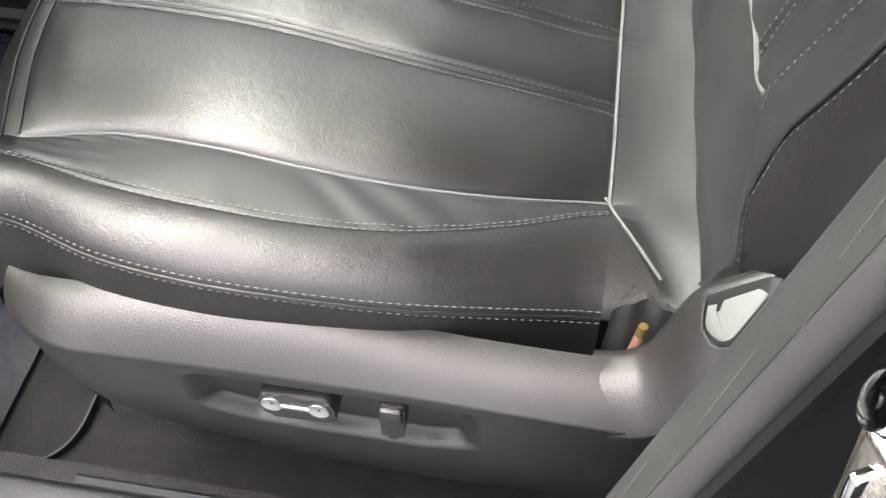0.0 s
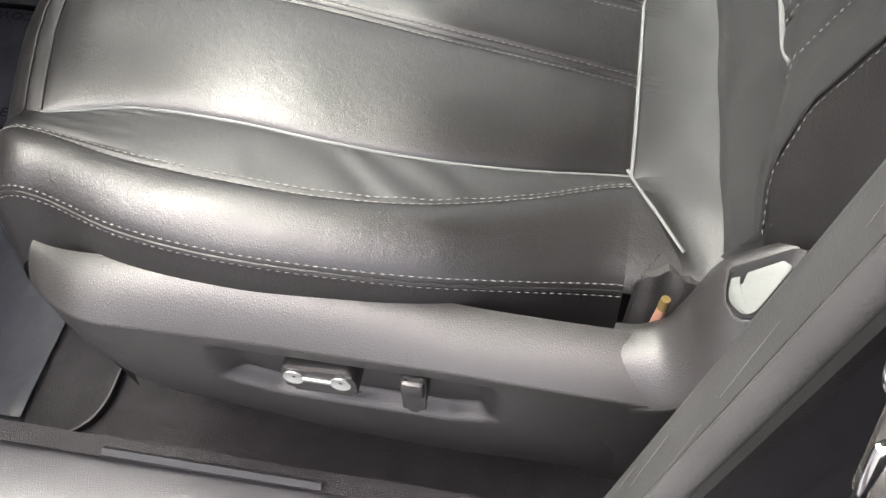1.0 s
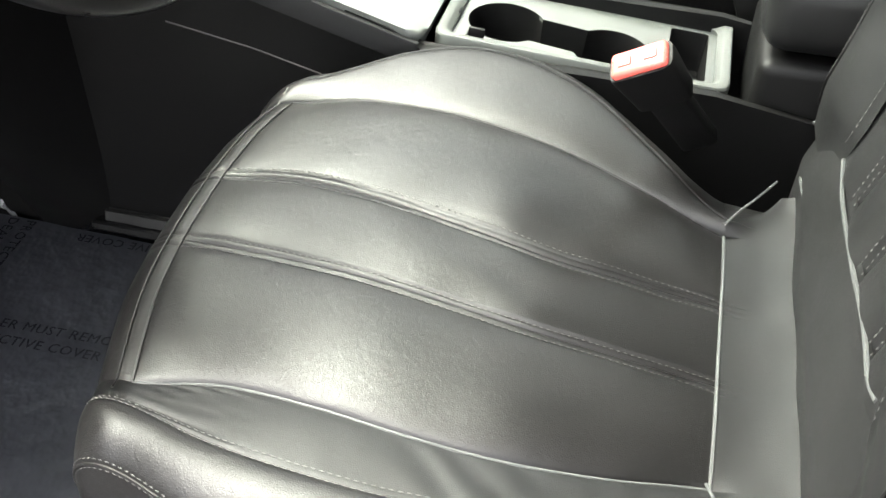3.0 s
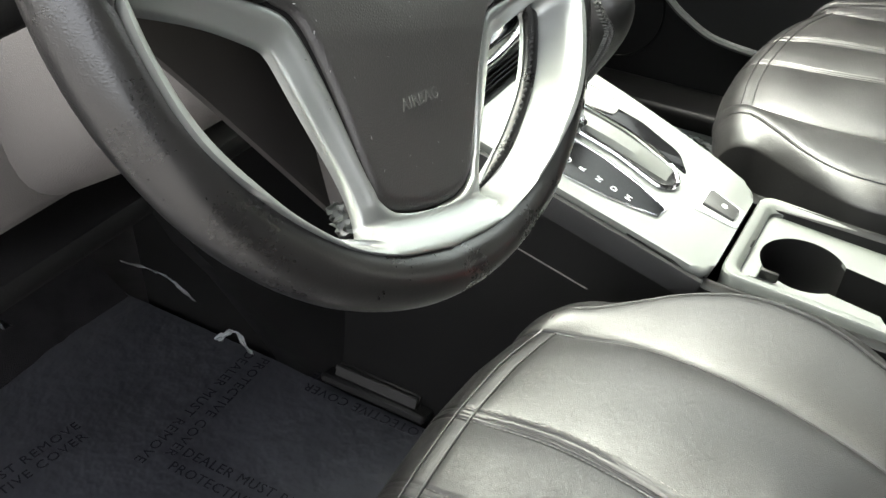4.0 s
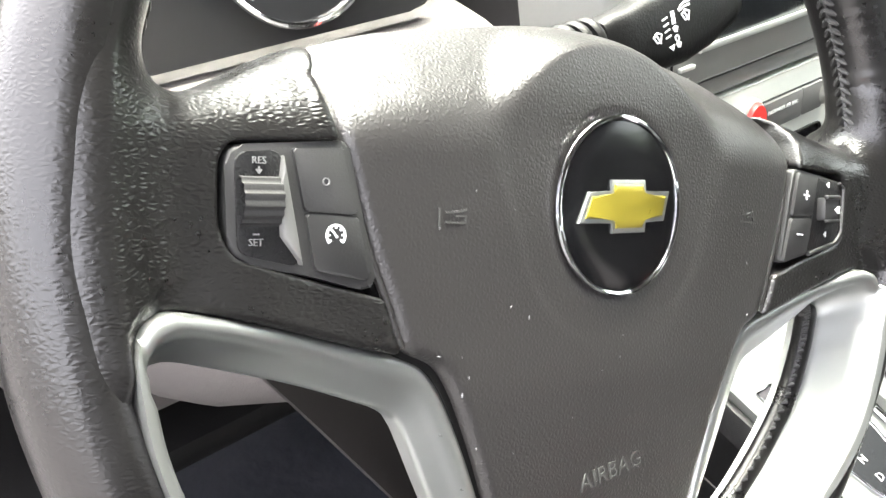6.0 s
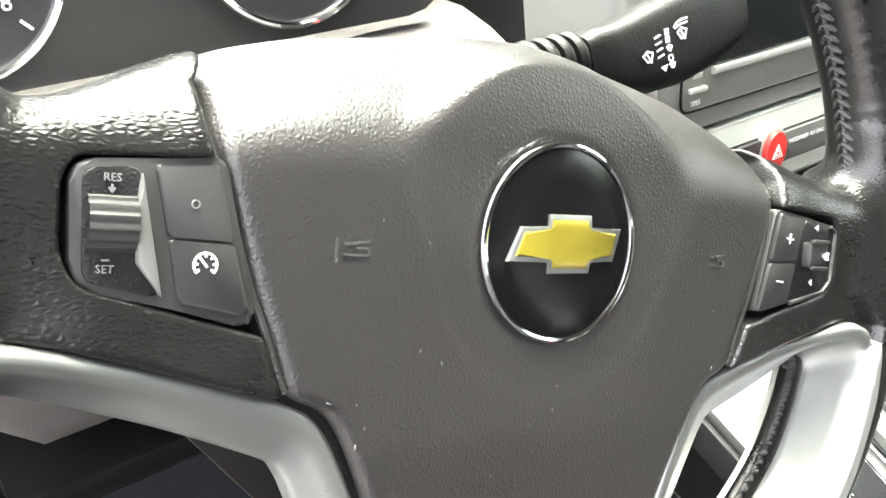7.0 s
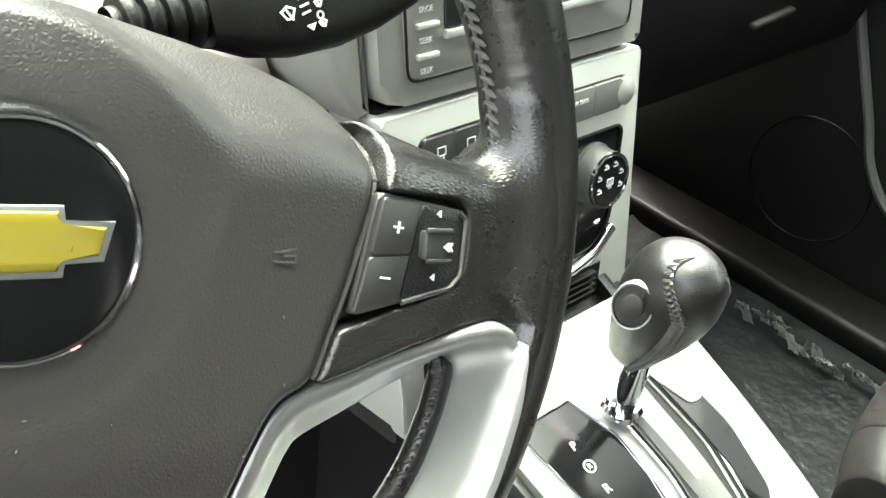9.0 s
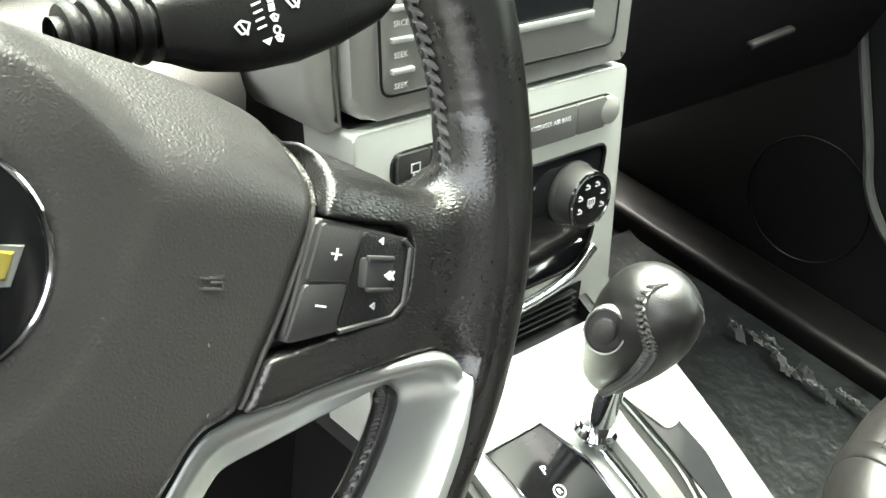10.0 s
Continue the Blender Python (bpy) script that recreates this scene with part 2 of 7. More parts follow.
def rbox(c, s, bevel=0.0, seg=2, m=None):
    return box(bmesh.new(), c, s, bevel, seg, m)


def plate(poly, w0, w1, bevel=0.0, seg=2, bm=None, m=None):
    """A flat outline in u, v, raised from w0 to w1, its upper edge rounded."""
    bm = bm or bmesh.new()
    area = sum(a[0] * b[1] - b[0] * a[1] for a, b in zip(poly, poly[1:] + poly[:1]))
    if area < 0:
        poly = poly[::-1]
    lo = [bm.verts.new((u, v, w0)) for u, v in poly]
    hi = [bm.verts.new((u, v, w1)) for u, v in poly]
    n = len(poly)
    bm.faces.new(lo[::-1])
    top = bm.faces.new(hi)
    for i in range(n):
        bm.faces.new((lo[i], lo[(i + 1) % n], hi[(i + 1) % n], hi[i]))
    new_vs = lo + hi
    if bevel:
        r = bmesh.ops.bevel(bm, geom=list(top.edges), offset=bevel, segments=seg, affect="EDGES", profile=0.5)
        new_vs = list({v for v in new_vs if v.is_valid} | {v for f in r["faces"] for v in f.verts})
    if m is not None:
        bmesh.ops.transform(bm, matrix=m, verts=new_vs)
    return bm


def rounded(poly, r, n=4):
    """The outline with its corners rounded by r (one number, or one a corner)."""
    out = []
    k = len(poly)
    rs = r if isinstance(r, (list, tuple)) else [r] * k
    for i in range(k):
        p, a, b = Vector(poly[i]), Vector(poly[i - 1]), Vector(poly[(i + 1) % k])
        da, db = (a - p), (b - p)
        d = min(rs[i], da.length * 0.45, db.length * 0.45)
        p0, p1 = p + da.normalized() * d, p + db.normalized() * d
        for j in range(n + 1):
            t = j / n
            q = p0 * (1 - t) ** 2 + p * 2 * t * (1 - t) + p1 * t * t
            out.append((q.x, q.y))
    return out


def grid(rows, bm=None, wrap_u=False, wrap_v=False, cap=False):
    """Faces over a table of points."""
    bm = bm or bmesh.new()
    vs = [[bm.verts.new(p) for p in row] for row in rows]
    nr, nc = len(vs), len(vs[0])
    for i in range(nr if wrap_v else nr - 1):
        for j in range(nc if wrap_u else nc - 1):
            q = (vs[i][j], vs[i][(j + 1) % nc], vs[(i + 1) % nr][(j + 1) % nc], vs[(i + 1) % nr][j])
            bm.faces.new(q)
    if cap:
        bm.faces.new(vs[0][::-1])
        bm.faces.new(vs[-1])
    return bm


def curve(points, n):
    """Points on a smooth line through the given ones, evenly by piece."""
    ps = [Vector(p) for p in points]
    ps = [ps[0] * 2 - ps[1]] + ps + [ps[-1] * 2 - ps[-2]]
    out = []
    k = len(points) - 1
    for i in range(n + 1):
        s = min(i / n * k, k - 1e-9)
        j = int(s)
        t = s - j
        a, b, c, d = ps[j : j + 4]
        out.append(0.5 * (2 * b + (c - a) * t + (2 * a - 5 * b + 4 * c - d) * t * t + (3 * b - a - 3 * c + d) * t ** 3))
    return out


def tube(points, r, seg=8, bm=None, closed=False, flat=1.0, up=(0, 0, 1)):
    """A round rod along points; r is a number or one a point; flat squeezes it along up."""
    ps = [Vector(p) for p in points]
    n = len(ps)
    rows = []
    for i, p in enumerate(ps):
        a = ps[i - 1] if (closed or i) else ps[i]
        b = ps[(i + 1) % n] if (closed or i < n - 1) else ps[i]
        d = (b - a).normalized()
        side = d.cross(Vector(up))
        side = side.normalized() if side.length > 1e-4 else d.orthogonal().normalized()
        top = side.cross(d)
        q = r[i] if isinstance(r, (list, tuple)) else r
        rows.append([p + side * q * math.cos(2 * math.pi * j / seg) + top * q * flat * math.sin(2 * math.pi * j / seg) for j in range(seg)])
    return grid(rows, bm, wrap_u=True, wrap_v=closed, cap=not closed)


def lathe(prof, seg=32, m=None, bm=None):
    """Turned about w: prof is (radius, w) from one end to the other."""
    bm2 = bmesh.new()
    rows = [[(max(r, 1e-5) * math.cos(2 * math.pi * j / seg), max(r, 1e-5) * math.sin(2 * math.pi * j / seg), w) for j in range(seg)] for r, w in prof]
    grid(rows, bm2, wrap_u=True, cap=prof[0][0] < 0.002 and prof[-1][0] < 0.002)
    if m is not None:
        bmesh.ops.transform(bm2, matrix=m, verts=bm2.verts)
    return bm2


def stitch(points, length, gap, r, lift=(0, 0, 0), bm=None, slant=None):
    """Short thread stitches along a line."""
    bm = bm or bmesh.new()
    ps = [Vector(p) + Vector(lift) for p in points]
    acc, nxt = 0.0, 0.0
    for a, b in zip(ps, ps[1:]):
        seg = (b - a).length
        if seg < 1e-7:
            continue
        d = (b - a) / seg
        while nxt < acc + seg:
            s = a + d * (nxt - acc)
            e = s + d * length
            if slant:
                e = e + Vector(slant)
            side = d.cross(Vector((0.13, 0.2, 0.97))).normalized() * r
            top = d.cross(side).normalized() * r
            mid = (s + e) / 2
            v = [bm.verts.new(q) for q in (s, mid + side, mid + top, mid - side, mid - top, e)]
            for i in range(4):
                bm.faces.new((v[0], v[1 + i], v[1 + (i + 1) % 4]))
                bm.faces.new((v[5], v[1 + (i + 1) % 4], v[1 + i]))
            nxt += length + gap
        acc += seg
    return bm


def lettering(text, size, m, mat, parent, name="lettering", depth=0.0002, space=1.0, align="CENTER"):
    """Words as flat raised letters, facing +w of m, reading along +u."""
    cu = bpy.data.curves.new(name, "FONT")
    cu.body, cu.size, cu.extrude = text, size, depth
    cu.align_x, cu.align_y = align, "CENTER"
    cu.space_character = space
    cu.resolution_u = 2
    tmp = bpy.data.objects.new(name, cu)
    scene.collection.objects.link(tmp)
    me = bpy.data.meshes.new_from_object(tmp)
    bpy.data.objects.remove(tmp)
    bpy.data.curves.remove(cu)
    me.transform(m)
    return link(name, me, mat, parent)


def lines(strokes, r, m, mat, parent, name="icon"):
    """A printed sign made of thin strokes in u, v."""
    bm = bmesh.new()
    for s in strokes:
        for a, b in zip(s, s[1:]):
            d = Vector((b[0] - a[0], b[1] - a[1]))
            if d.length < 1e-7:
                continue
            d.normalize()
            k = Vector((-d.y, d.x)) * r
            d = d * r * 0.6
            plate([(a[0] + k.x - d.x, a[1] + k.y - d.y), (a[0] - k.x - d.x, a[1] - k.y - d.y), (b[0] - k.x + d.x, b[1] - k.y + d.y), (b[0] + k.x + d.x, b[1] + k.y + d.y)], -0.0002, 0.0002, bm=bm)
    bmesh.ops.transform(bm, matrix=m, verts=bm.verts)
    return part(name, bm, mat, parent, smooth=False)


def at(u, v, w=0.0, turn=0.0):
    return pose(u, v, w, 0, 0, turn)


def interp(x, xs, ys):
    return float(np.interp(x, xs, ys))


# ---- the large structure ----
def slab(name, c, s, mat, label, bevel=0.004):
    return structure(name, rbox(c, s, bevel), mat, label)


ground_bm = bmesh.new()
bmesh.ops.create_grid(ground_bm, x_segments=2, y_segments=2, size=900)
bmesh.ops.translate(ground_bm, vec=(0, 0, -0.42), verts=ground_bm.verts)
structure("ground", ground_bm, ASPHALT, "grey asphalt ground outside the car")
def tree_line():
    """Loose leafy crowns beyond the passenger side."""
    rng = random.Random(4)
    verts, faces = [], []
    for k in range(34):
        c = Vector((rng.uniform(7.0, 11.0), -9.0 + 0.62 * k + rng.uniform(-0.4, 0.4), rng.uniform(0.8, 4.2)))
        r = rng.uniform(0.9, 1.7)
        for j in range(170):
            d = Vector((rng.gauss(0, 1), rng.gauss(0, 1), rng.gauss(0, 1))).normalized() * r * rng.uniform(0.55, 1.0)
            p = c + d
            a = Vector((rng.gauss(0, 1), rng.gauss(0, 1), rng.gauss(0, 1))).normalized() * 0.16
            b = a.orthogonal().normalized() * 0.10
            n = len(verts)
            verts += [p - a, p - b * 0.9, p + a, p + b]
            faces.append((n, n + 1, n + 2, n + 3))
    me = bpy.data.meshes.new("tree_line")
    me.from_pydata([tuple(v) for v in verts], [], faces)
    me.materials.append(LEAF)
    return tagged(new("tree_line", me), "green leafy trees standing beyond the car", "trees", "", "stuff")


tree_line()
slab("floor", (0.38, -0.45, -0.045), (1.68, 2.5, 0.05), CARPET, "dark carpeted car floor")
# The roof and rear walls are unseen, added to keep sky light out.
slab("ceiling", (0.42, -1.03, 1.23), (1.30, 2.04, 0.04), HEADLINER, "unseen grey roof lining that shades the cabin")
slab("wall_front", (0.38, 0.93, 0.32), (1.66, 0.04, 0.78), DARK_PLASTIC, "dark bulkhead under the dashboard")
slab("wall_rear", (0.38, -2.05, 0.35), (1.66, 0.05, 0.8), DARK_PLASTIC, "unseen dark wall closing the rear of the cabin")
slab("wall_left", (-0.43, -1.36, 0.38), (0.05, 1.36, 1.0), DARK_PLASTIC, "unseen dark rear door panel")
# Unseen door slab, added so the pillar and sill reflect something dark.
structure("wall_door", rbox((0, 0, 0), (0.09, 1.05, 0.95), 0.02, 2, pose(-0.93, 0.86, 0.36, 0, 0, 62)), BLACK_PLASTIC, "unseen black slab for the open driver door")



def tinted_glass(name, tint):
    m, nt, p = node_mat(name)
    N, L = nt.nodes, nt.links
    N.remove(p)
    clear = N.new("ShaderNodeBsdfTransparent")
    clear.inputs[0].default_value = (*tint, 1)
    gloss = N.new("ShaderNodeBsdfGlossy")
    gloss.inputs["Roughness"].default_value = 0.02
    fres = N.new("ShaderNodeFresnel")
    mix = N.new("ShaderNodeMixShader")
    L.new(fres.outputs[0], mix.inputs[0])
    L.new(clear.outputs[0], mix.inputs[1])
    L.new(gloss.outputs[0], mix.inputs[2])
    L.new(mix.outputs[0], N["Material Output"].inputs["Surface"])
    return m


# All panes are unseen; GLASS greens the light, DARK_GLASS cuts it at the rear.
GLASS = tinted_glass("tinted_glass", (0.90, 0.985, 0.92))
DARK_GLASS = tinted_glass("dark_glass", (0.22, 0.24, 0.23))
structure("window_1", grid([[(-0.28 + 1.32 * i / 8, 0.97 - 0.99 * t + 0.03 * math.sin(math.pi * t) - 0.10 * (abs(i - 4) / 4) ** 2 * (1 - t), 0.742 + 0.50 * t + 0.03 * math.sin(math.pi * t)) for i in range(9)] for t in (0, 0.2, 0.4, 0.6, 0.8, 1.0)]), GLASS, "green tinted windscreen above the dashboard")
structure("window_2", grid([[(1.205 - 0.13 * t, y, 0.90 + 0.33 * t) for y in (0.40 - 0.35 * t, -0.2, -0.74)] for t in (0, 0.5, 1.0)]), GLASS, "green tinted passenger window")
structure("window_4", grid([[(1.205 - 0.13 * t, y, 0.90 + 0.33 * t) for y in (-0.75, -1.2, -2.0)] for t in (0, 0.5, 1.0)]), DARK_GLASS, "unseen dark rear passenger pane that cuts light")
structure("window_5", grid([[(x, -2.05 + 0.02 * t, 0.74 + 0.48 * t) for x in (-0.42, 0.38, 1.20)] for t in (0, 0.5, 1.0)]), DARK_GLASS, "unseen dark rear pane that cuts light")
structure("window_3", grid([[(-0.43 + 0.13 * t, y, 0.88 + 0.34 * t) for y in (-0.70, -1.2, -1.95)] for t in (0, 0.5, 1.0)]), DARK_GLASS, "unseen dark rear door pane that cuts light")


def toe_board():
    rows = []
    for i in range(9):
        t = i / 8
        rows.append([(x, 0.60 + 0.30 * t, 0.0 + 0.20 * t + 0.05 * t * t) for x in (-0.27, 0.0, 0.27)])
    bm = grid(rows)
    bmesh.ops.solidify(bm, geom=bm.faces[:], thickness=0.012)
    return bm


structure("floor_toe", toe_board(), CARPET, "dark sloping carpet under the pedals")

# ---- door sill ----
sill = thing("door_sill", pose(-0.325, -0.2, 0.04), "grey grained plastic door sill cover along the carpet", "door sill")
prof = [(0.075, -0.10), (0.068, 0.026), (0.055, 0.036), (0.02, 0.040), (-0.03, 0.036), (-0.075, 0.018), (-0.10, -0.03), (-0.11, -0.12)]
for y0, y1 in ((-0.078, 1.0), (-0.9, -0.0805)):
    n = max(4, int((y1 - y0) / 0.04))
    rows = [[(x, y0 + (y1 - y0) * i / n, z) for x, z in prof] for i in range(n + 1)]
    part("cover", grid(rows, cap=True), SILL, sill)
bm = grid([[(0.062 + 0.007 * j / 2, 0.128 - i * 0.02, 0.0405 + (0.004 if j == 1 else 0)) for j in range(3)] for i in range(9)])
bmesh.ops.solidify(bm, geom=bm.faces[:], thickness=0.003)
part("strip", bm, SILL, sill, "pale worn edge strip")

# ---- floor mat under clear film, with printed words ----
mat_thing = thing("floor_mat", pose(0.0, 0.3, 0.0), "dark floor mat under wrinkled protective film", "floor mat")


def mat_sheet(x0, x1, y0, y1, z, seed, cell=0.012):
    nx, ny = int((x1 - x0) / cell), int((y1 - y0) / cell)
    rows = []
    for i in range(ny + 1):
        row = []
        for j in range(nx + 1):
            x, y = x0 + (x1 - x0) * j / nx, y0 + (y1 - y0) * i / ny
            w = noise.noise((x * 9 + seed, y * 9, seed)) * 0.002 + abs(noise.noise((x * 24, y * 24 + seed, 3.0))) * 0.002
            row.append((x, y, z + w + max(0, y - 0.30) * 0.35))
        rows.append(row)
    bm = grid(rows)
    bmesh.ops.solidify(bm, geom=bm.faces[:], thickness=0.004)
    return bm


part("sheet", mat_sheet(-0.212, 0.272, -0.257, 0.40, 0.0, 2.0), FILM_MAT, mat_thing, "wrinkled grey-blue protective film")
MAT_LINE = rounded([(-0.222, -0.318), (0.27, -0.318), (0.27, 0.29), (-0.222, 0.29)], [0.055, 0.04, 0.03, 0.03], 10)
part("mat", plate(MAT_LINE, -0.018, -0.0075, 0.002), CARPET, mat_thing, "black carpet mat with bound edge")
part("binding", tube([(x, y, -0.0082) for x, y in MAT_LINE], 0.0010, 6, closed=True), THREAD, mat_thing, "pale worn binding")


def film_words(text, x, y, size, turn, parent, base):
    b = base.translation
    z = 0.0098 + max(0, y - 0.6) * 0.35
    lettering(text, size, pose(x - b.x, y - b.y, z, 0, 0, turn), DARK_PRINT, parent, align="LEFT", space=1.1)


B = mat_thing.matrix_world
for text, x, y, turn in (
    ("DEALER MUST REMOVE", 0.101, 0.345, -88), ("PROTECTIVE COVER", 0.079, 0.345, -88),
    ("DEALER MUST REMOVE", 0.262, 0.385, -178), ("PROTECTIVE COVER", 0.262, 0.362, -178),
    ("DEALER MUST REMOVE", 0.278, 0.10, 92), ("PROTECTIVE COVER", 0.256, 0.12, 92),
    ("DEALER MUST REMOVE", -0.125, 0.50, -8), ("PROTECTIVE COVER", -0.11, 0.478, -8),
    ("DEALER MUST REMOVE", -0.05, 0.10, -92), ("PROTECTIVE COVER", -0.072, 0.10, -92),
):
    film_words(text, x, y, 0.0175, turn, mat_thing, B)


def film_fold(base, pts, w, seed):
    """A crumpled flap of clear film."""
    rows = []
    for i, p in enumerate(curve(pts, 14)):
        rows.append([p + Vector((0.3 * w * noise.noise((i * 0.5, j, seed)), w * (j / 5 - 0.5), 0.4 * w * noise.noise((i * 0.7, j * 0.9, seed + 5)))) for j in range(6)])
    bm = grid(rows)
    bmesh.ops.solidify(bm, geom=bm.faces[:], thickness=0.0006)
    bmesh.ops.transform(bm, matrix=base.inverted(), verts=bm.verts)
    return bm


part("film_fold", film_fold(B, [(0.235, 0.55, 0.10), (0.25, 0.50, 0.09), (0.245, 0.45, 0.075)], 0.010, 1.0), FILM, mat_thing, "crumpled clear film")
part("film_fold", film_fold(B, [(0.225, 0.40, 0.05), (0.24, 0.385, 0.06), (0.235, 0.36, 0.04)], 0.010, 4.0), FILM, mat_thing, "crumpled clear film")
part("film_fold", film_fold(B, [(0.05, 0.62, 0.11), (0.06, 0.60, 0.115), (0.085, 0.575, 0.10)], 0.03, 7.0), FILM, mat_thing, "crumpled clear film")

pmat = thing("floor_mat", pose(0.76, 0.2, 0.0), "dark passenger floor mat under clear wrinkled film", "floor mat")
part("sheet", mat_sheet(-0.26, 0.335, -0.35, 0.32, 0.0, 9.0), SHADED_MAT, pmat)
PB = pmat.matrix_world
rng = random.Random(8)
for i in range(13):
    y = 0.27 - 0.018 * i
    x = 1.035 + rng.uniform(-0.018, 0.018)
    part("film_fold", film_fold(PB, [(x, y, 0.012), (x - 0.012, y - 0.008, 0.022 + rng.uniform(0, 0.012)), (x - 0.006 + rng.uniform(-0.01, 0.01), y - 0.026, 0.012)], 0.016, 3.0 * i), FILM, pmat, "crumpled clear film")

# ---- steering wheel ----
COLUMN = pose(0, 0, 0.665, 65, 0, 0)
WHEEL = COLUMN @ pose(0, 0, 0, 0, 0, -18)
wheel = thing("steering_wheel", WHEEL, "black leather steering wheel with silver spokes, turned slightly", "steering wheel")
RC = (0.003, 0.010, -0.012)
RR, RT = 0.1728, 0.0160


def inner_limit(down):
    """The rim's inner side is cut away where the silver trim sits; down is the angle below the spokes."""
    deep = 0.0060 + 0.0052 * np.clip((down - 0.75) / 0.5, 0, 1)
    return RR - 0.020 + (0.020 - deep) * np.clip((down - 0.10) / 0.10, 0, 1)


def slim_side(a):
    """The grip is slimmer on the driver's outer side."""
    return np.exp(-(((a - 2.65) / 0.62) ** 2))


def rim_point(a, b, extra=0.0):
    """A point on the rim: a round the wheel, b round its section."""
    k = RT + extra
    # thumb swells near the upper spokes
    sw = 0.0016 * (math.exp(-((a - 0.62) / 0.25) ** 2) + math.exp(-((a - 2.52) / 0.25) ** 2))
    g = float(slim_side(a))
    k += sw - 0.0017 * g
    r = RR - 0.0018 * g + k * math.cos(b) * 0.98
    down = -math.atan2(math.sin(a), abs(math.cos(a)))
    r = max(r, float(inner_limit(down)))
    return Vector((RC[0] + r * math.cos(a), RC[1] + r * math.sin(a), RC[2] + k * 1.04 * math.sin(b)))


rows = []
for i in range(560):
    a = 2 * math.pi * i / 560
    row = []
    for j in range(24):
        b = 2 * math.pi * j / 24
        # puckers where the lacing pulls at the leather
        pull = math.exp(-((b - 2.75) / 0.55) ** 2) * (1.0 if 0.16 < a < 2.95 else 0.0)
        row.append(rim_point(a, b, 0.0004 * noise.noise((math.cos(a) * 6, math.sin(a) * 6, j * 0.33)) + 0.00035 * pull * (noise.noise((a * 60, b * 0.8, 3.0)) + 0.5 * math.sin(a * 190 + 3 * noise.noise((a * 9, b, 1.0))))))
    rows.append(row)
part("rim", grid(rows, wrap_u=True, wrap_v=True), RIM_LEATHER, wheel)


def baseball(angles, b, name, step=0.0043):
    """Cross stitches on the inner side of the rim."""
    bm = bmesh.new()
    a = angles[0]
    while a < angles[1]:
        p, q = rim_point(a, b - 0.20, 0.0005), rim_point(a + 0.022, b, 0.0016)
        r2 = rim_point(a, b + 0.20, 0.0005)
        tube([p, (p + q) / 2 + (q - p).cross(Vector((0, 0, 1))) * 0.05, q], [0.0006, 0.0013, 0.0008], 6, bm)
        tube([r2, (r2 + q) / 2, q], [0.0006, 0.0013, 0.0008], 6, bm)
        a += step / 0.157
    return part(name, bm, DARK_THREAD, wheel, "dark lacing on the rim's inner side")


baseball((0.16, 2.90), math.pi + 0.08, "rim_stitching")
baseball((3.45, 5.95), math.pi + 0.5, "rim_stitching")
ridge = bmesh.new()
tube([rim_point(0.16 + 2.78 * i / 60, math.pi + 0.08, 0.0004) for i in range(61)], 0.0012, 6, ridge)
part("rim_seam", ridge, RIM_LEATHER, wheel)


# the middle of the wheel sits a little askew in the rim
SKEW = pose(0.0023, 0, 0, 0, 0.4, 0) @ pose(0, 0, 0, 0, 0, -0.5)
LEAN = -0.007
# half outline of the horn pad: its top edge, then down its side and round its foot
PAD_TOP = ((0.0, 0.0640), (0.020, 0.0634), (0.040, 0.0604), (0.057, 0.0576), (0.075, 0.0545), (0.091, 0.0500), (0.0985, 0.0468), (0.1035, 0.0425))
PAD_SIDE = ((0.1058, 0.0375), (0.1052, 0.0300), (0.1030, 0.0225), (0.0985, 0.0085), (0.0930, -0.0085), (0.0885, -0.0195), (0.0842, -0.0310), (0.0825, -0.0345))
PAD_FOOT = ((0.0795, -0.0368), (0.0720, -0.0405), (0.0660, -0.0485), (0.0577, -0.0660), (0.0503, -0.0850), (0.0420, -0.1090), (0.0352, -0.1230), (0.0260, -0.1292), (0.0120, -0.1322), (0.0, -0.1328))
# half outline of the leather on the side spokes: its upper and lower edges
COVER_TOP = ((0.090, 0.0490), (0.102, 0.0472), (0.1065, 0.0458), (0.1145, 0.0422), (0.1265, 0.0358), (0.1325, 0.0332), (0.138, 0.0313), (0.145, 0.0302), (0.152, 0.0308), (0.160, 0.0340), (0.170, 0.0420), (0.190, 0.0600))
COVER_LOW = ((0.078, -0.0372), (0.0855, -0.0358), (0.0975, -0.0330), (0.118, -0.0270), (0.1365, -0.0222), (0.151, -0.0202), (0.157, -0.0250), (0.161, -0.0400), (0.166, -0.0800), (0.190, -0.1200))
SWITCH_BED = ((0.090, 0.0214), (0.1345, 0.0188), (0.1372, 0.0140), (0.1372, -0.0010), (0.1335, -0.0088), (0.112, -0.0146), (0.082, -0.0226))


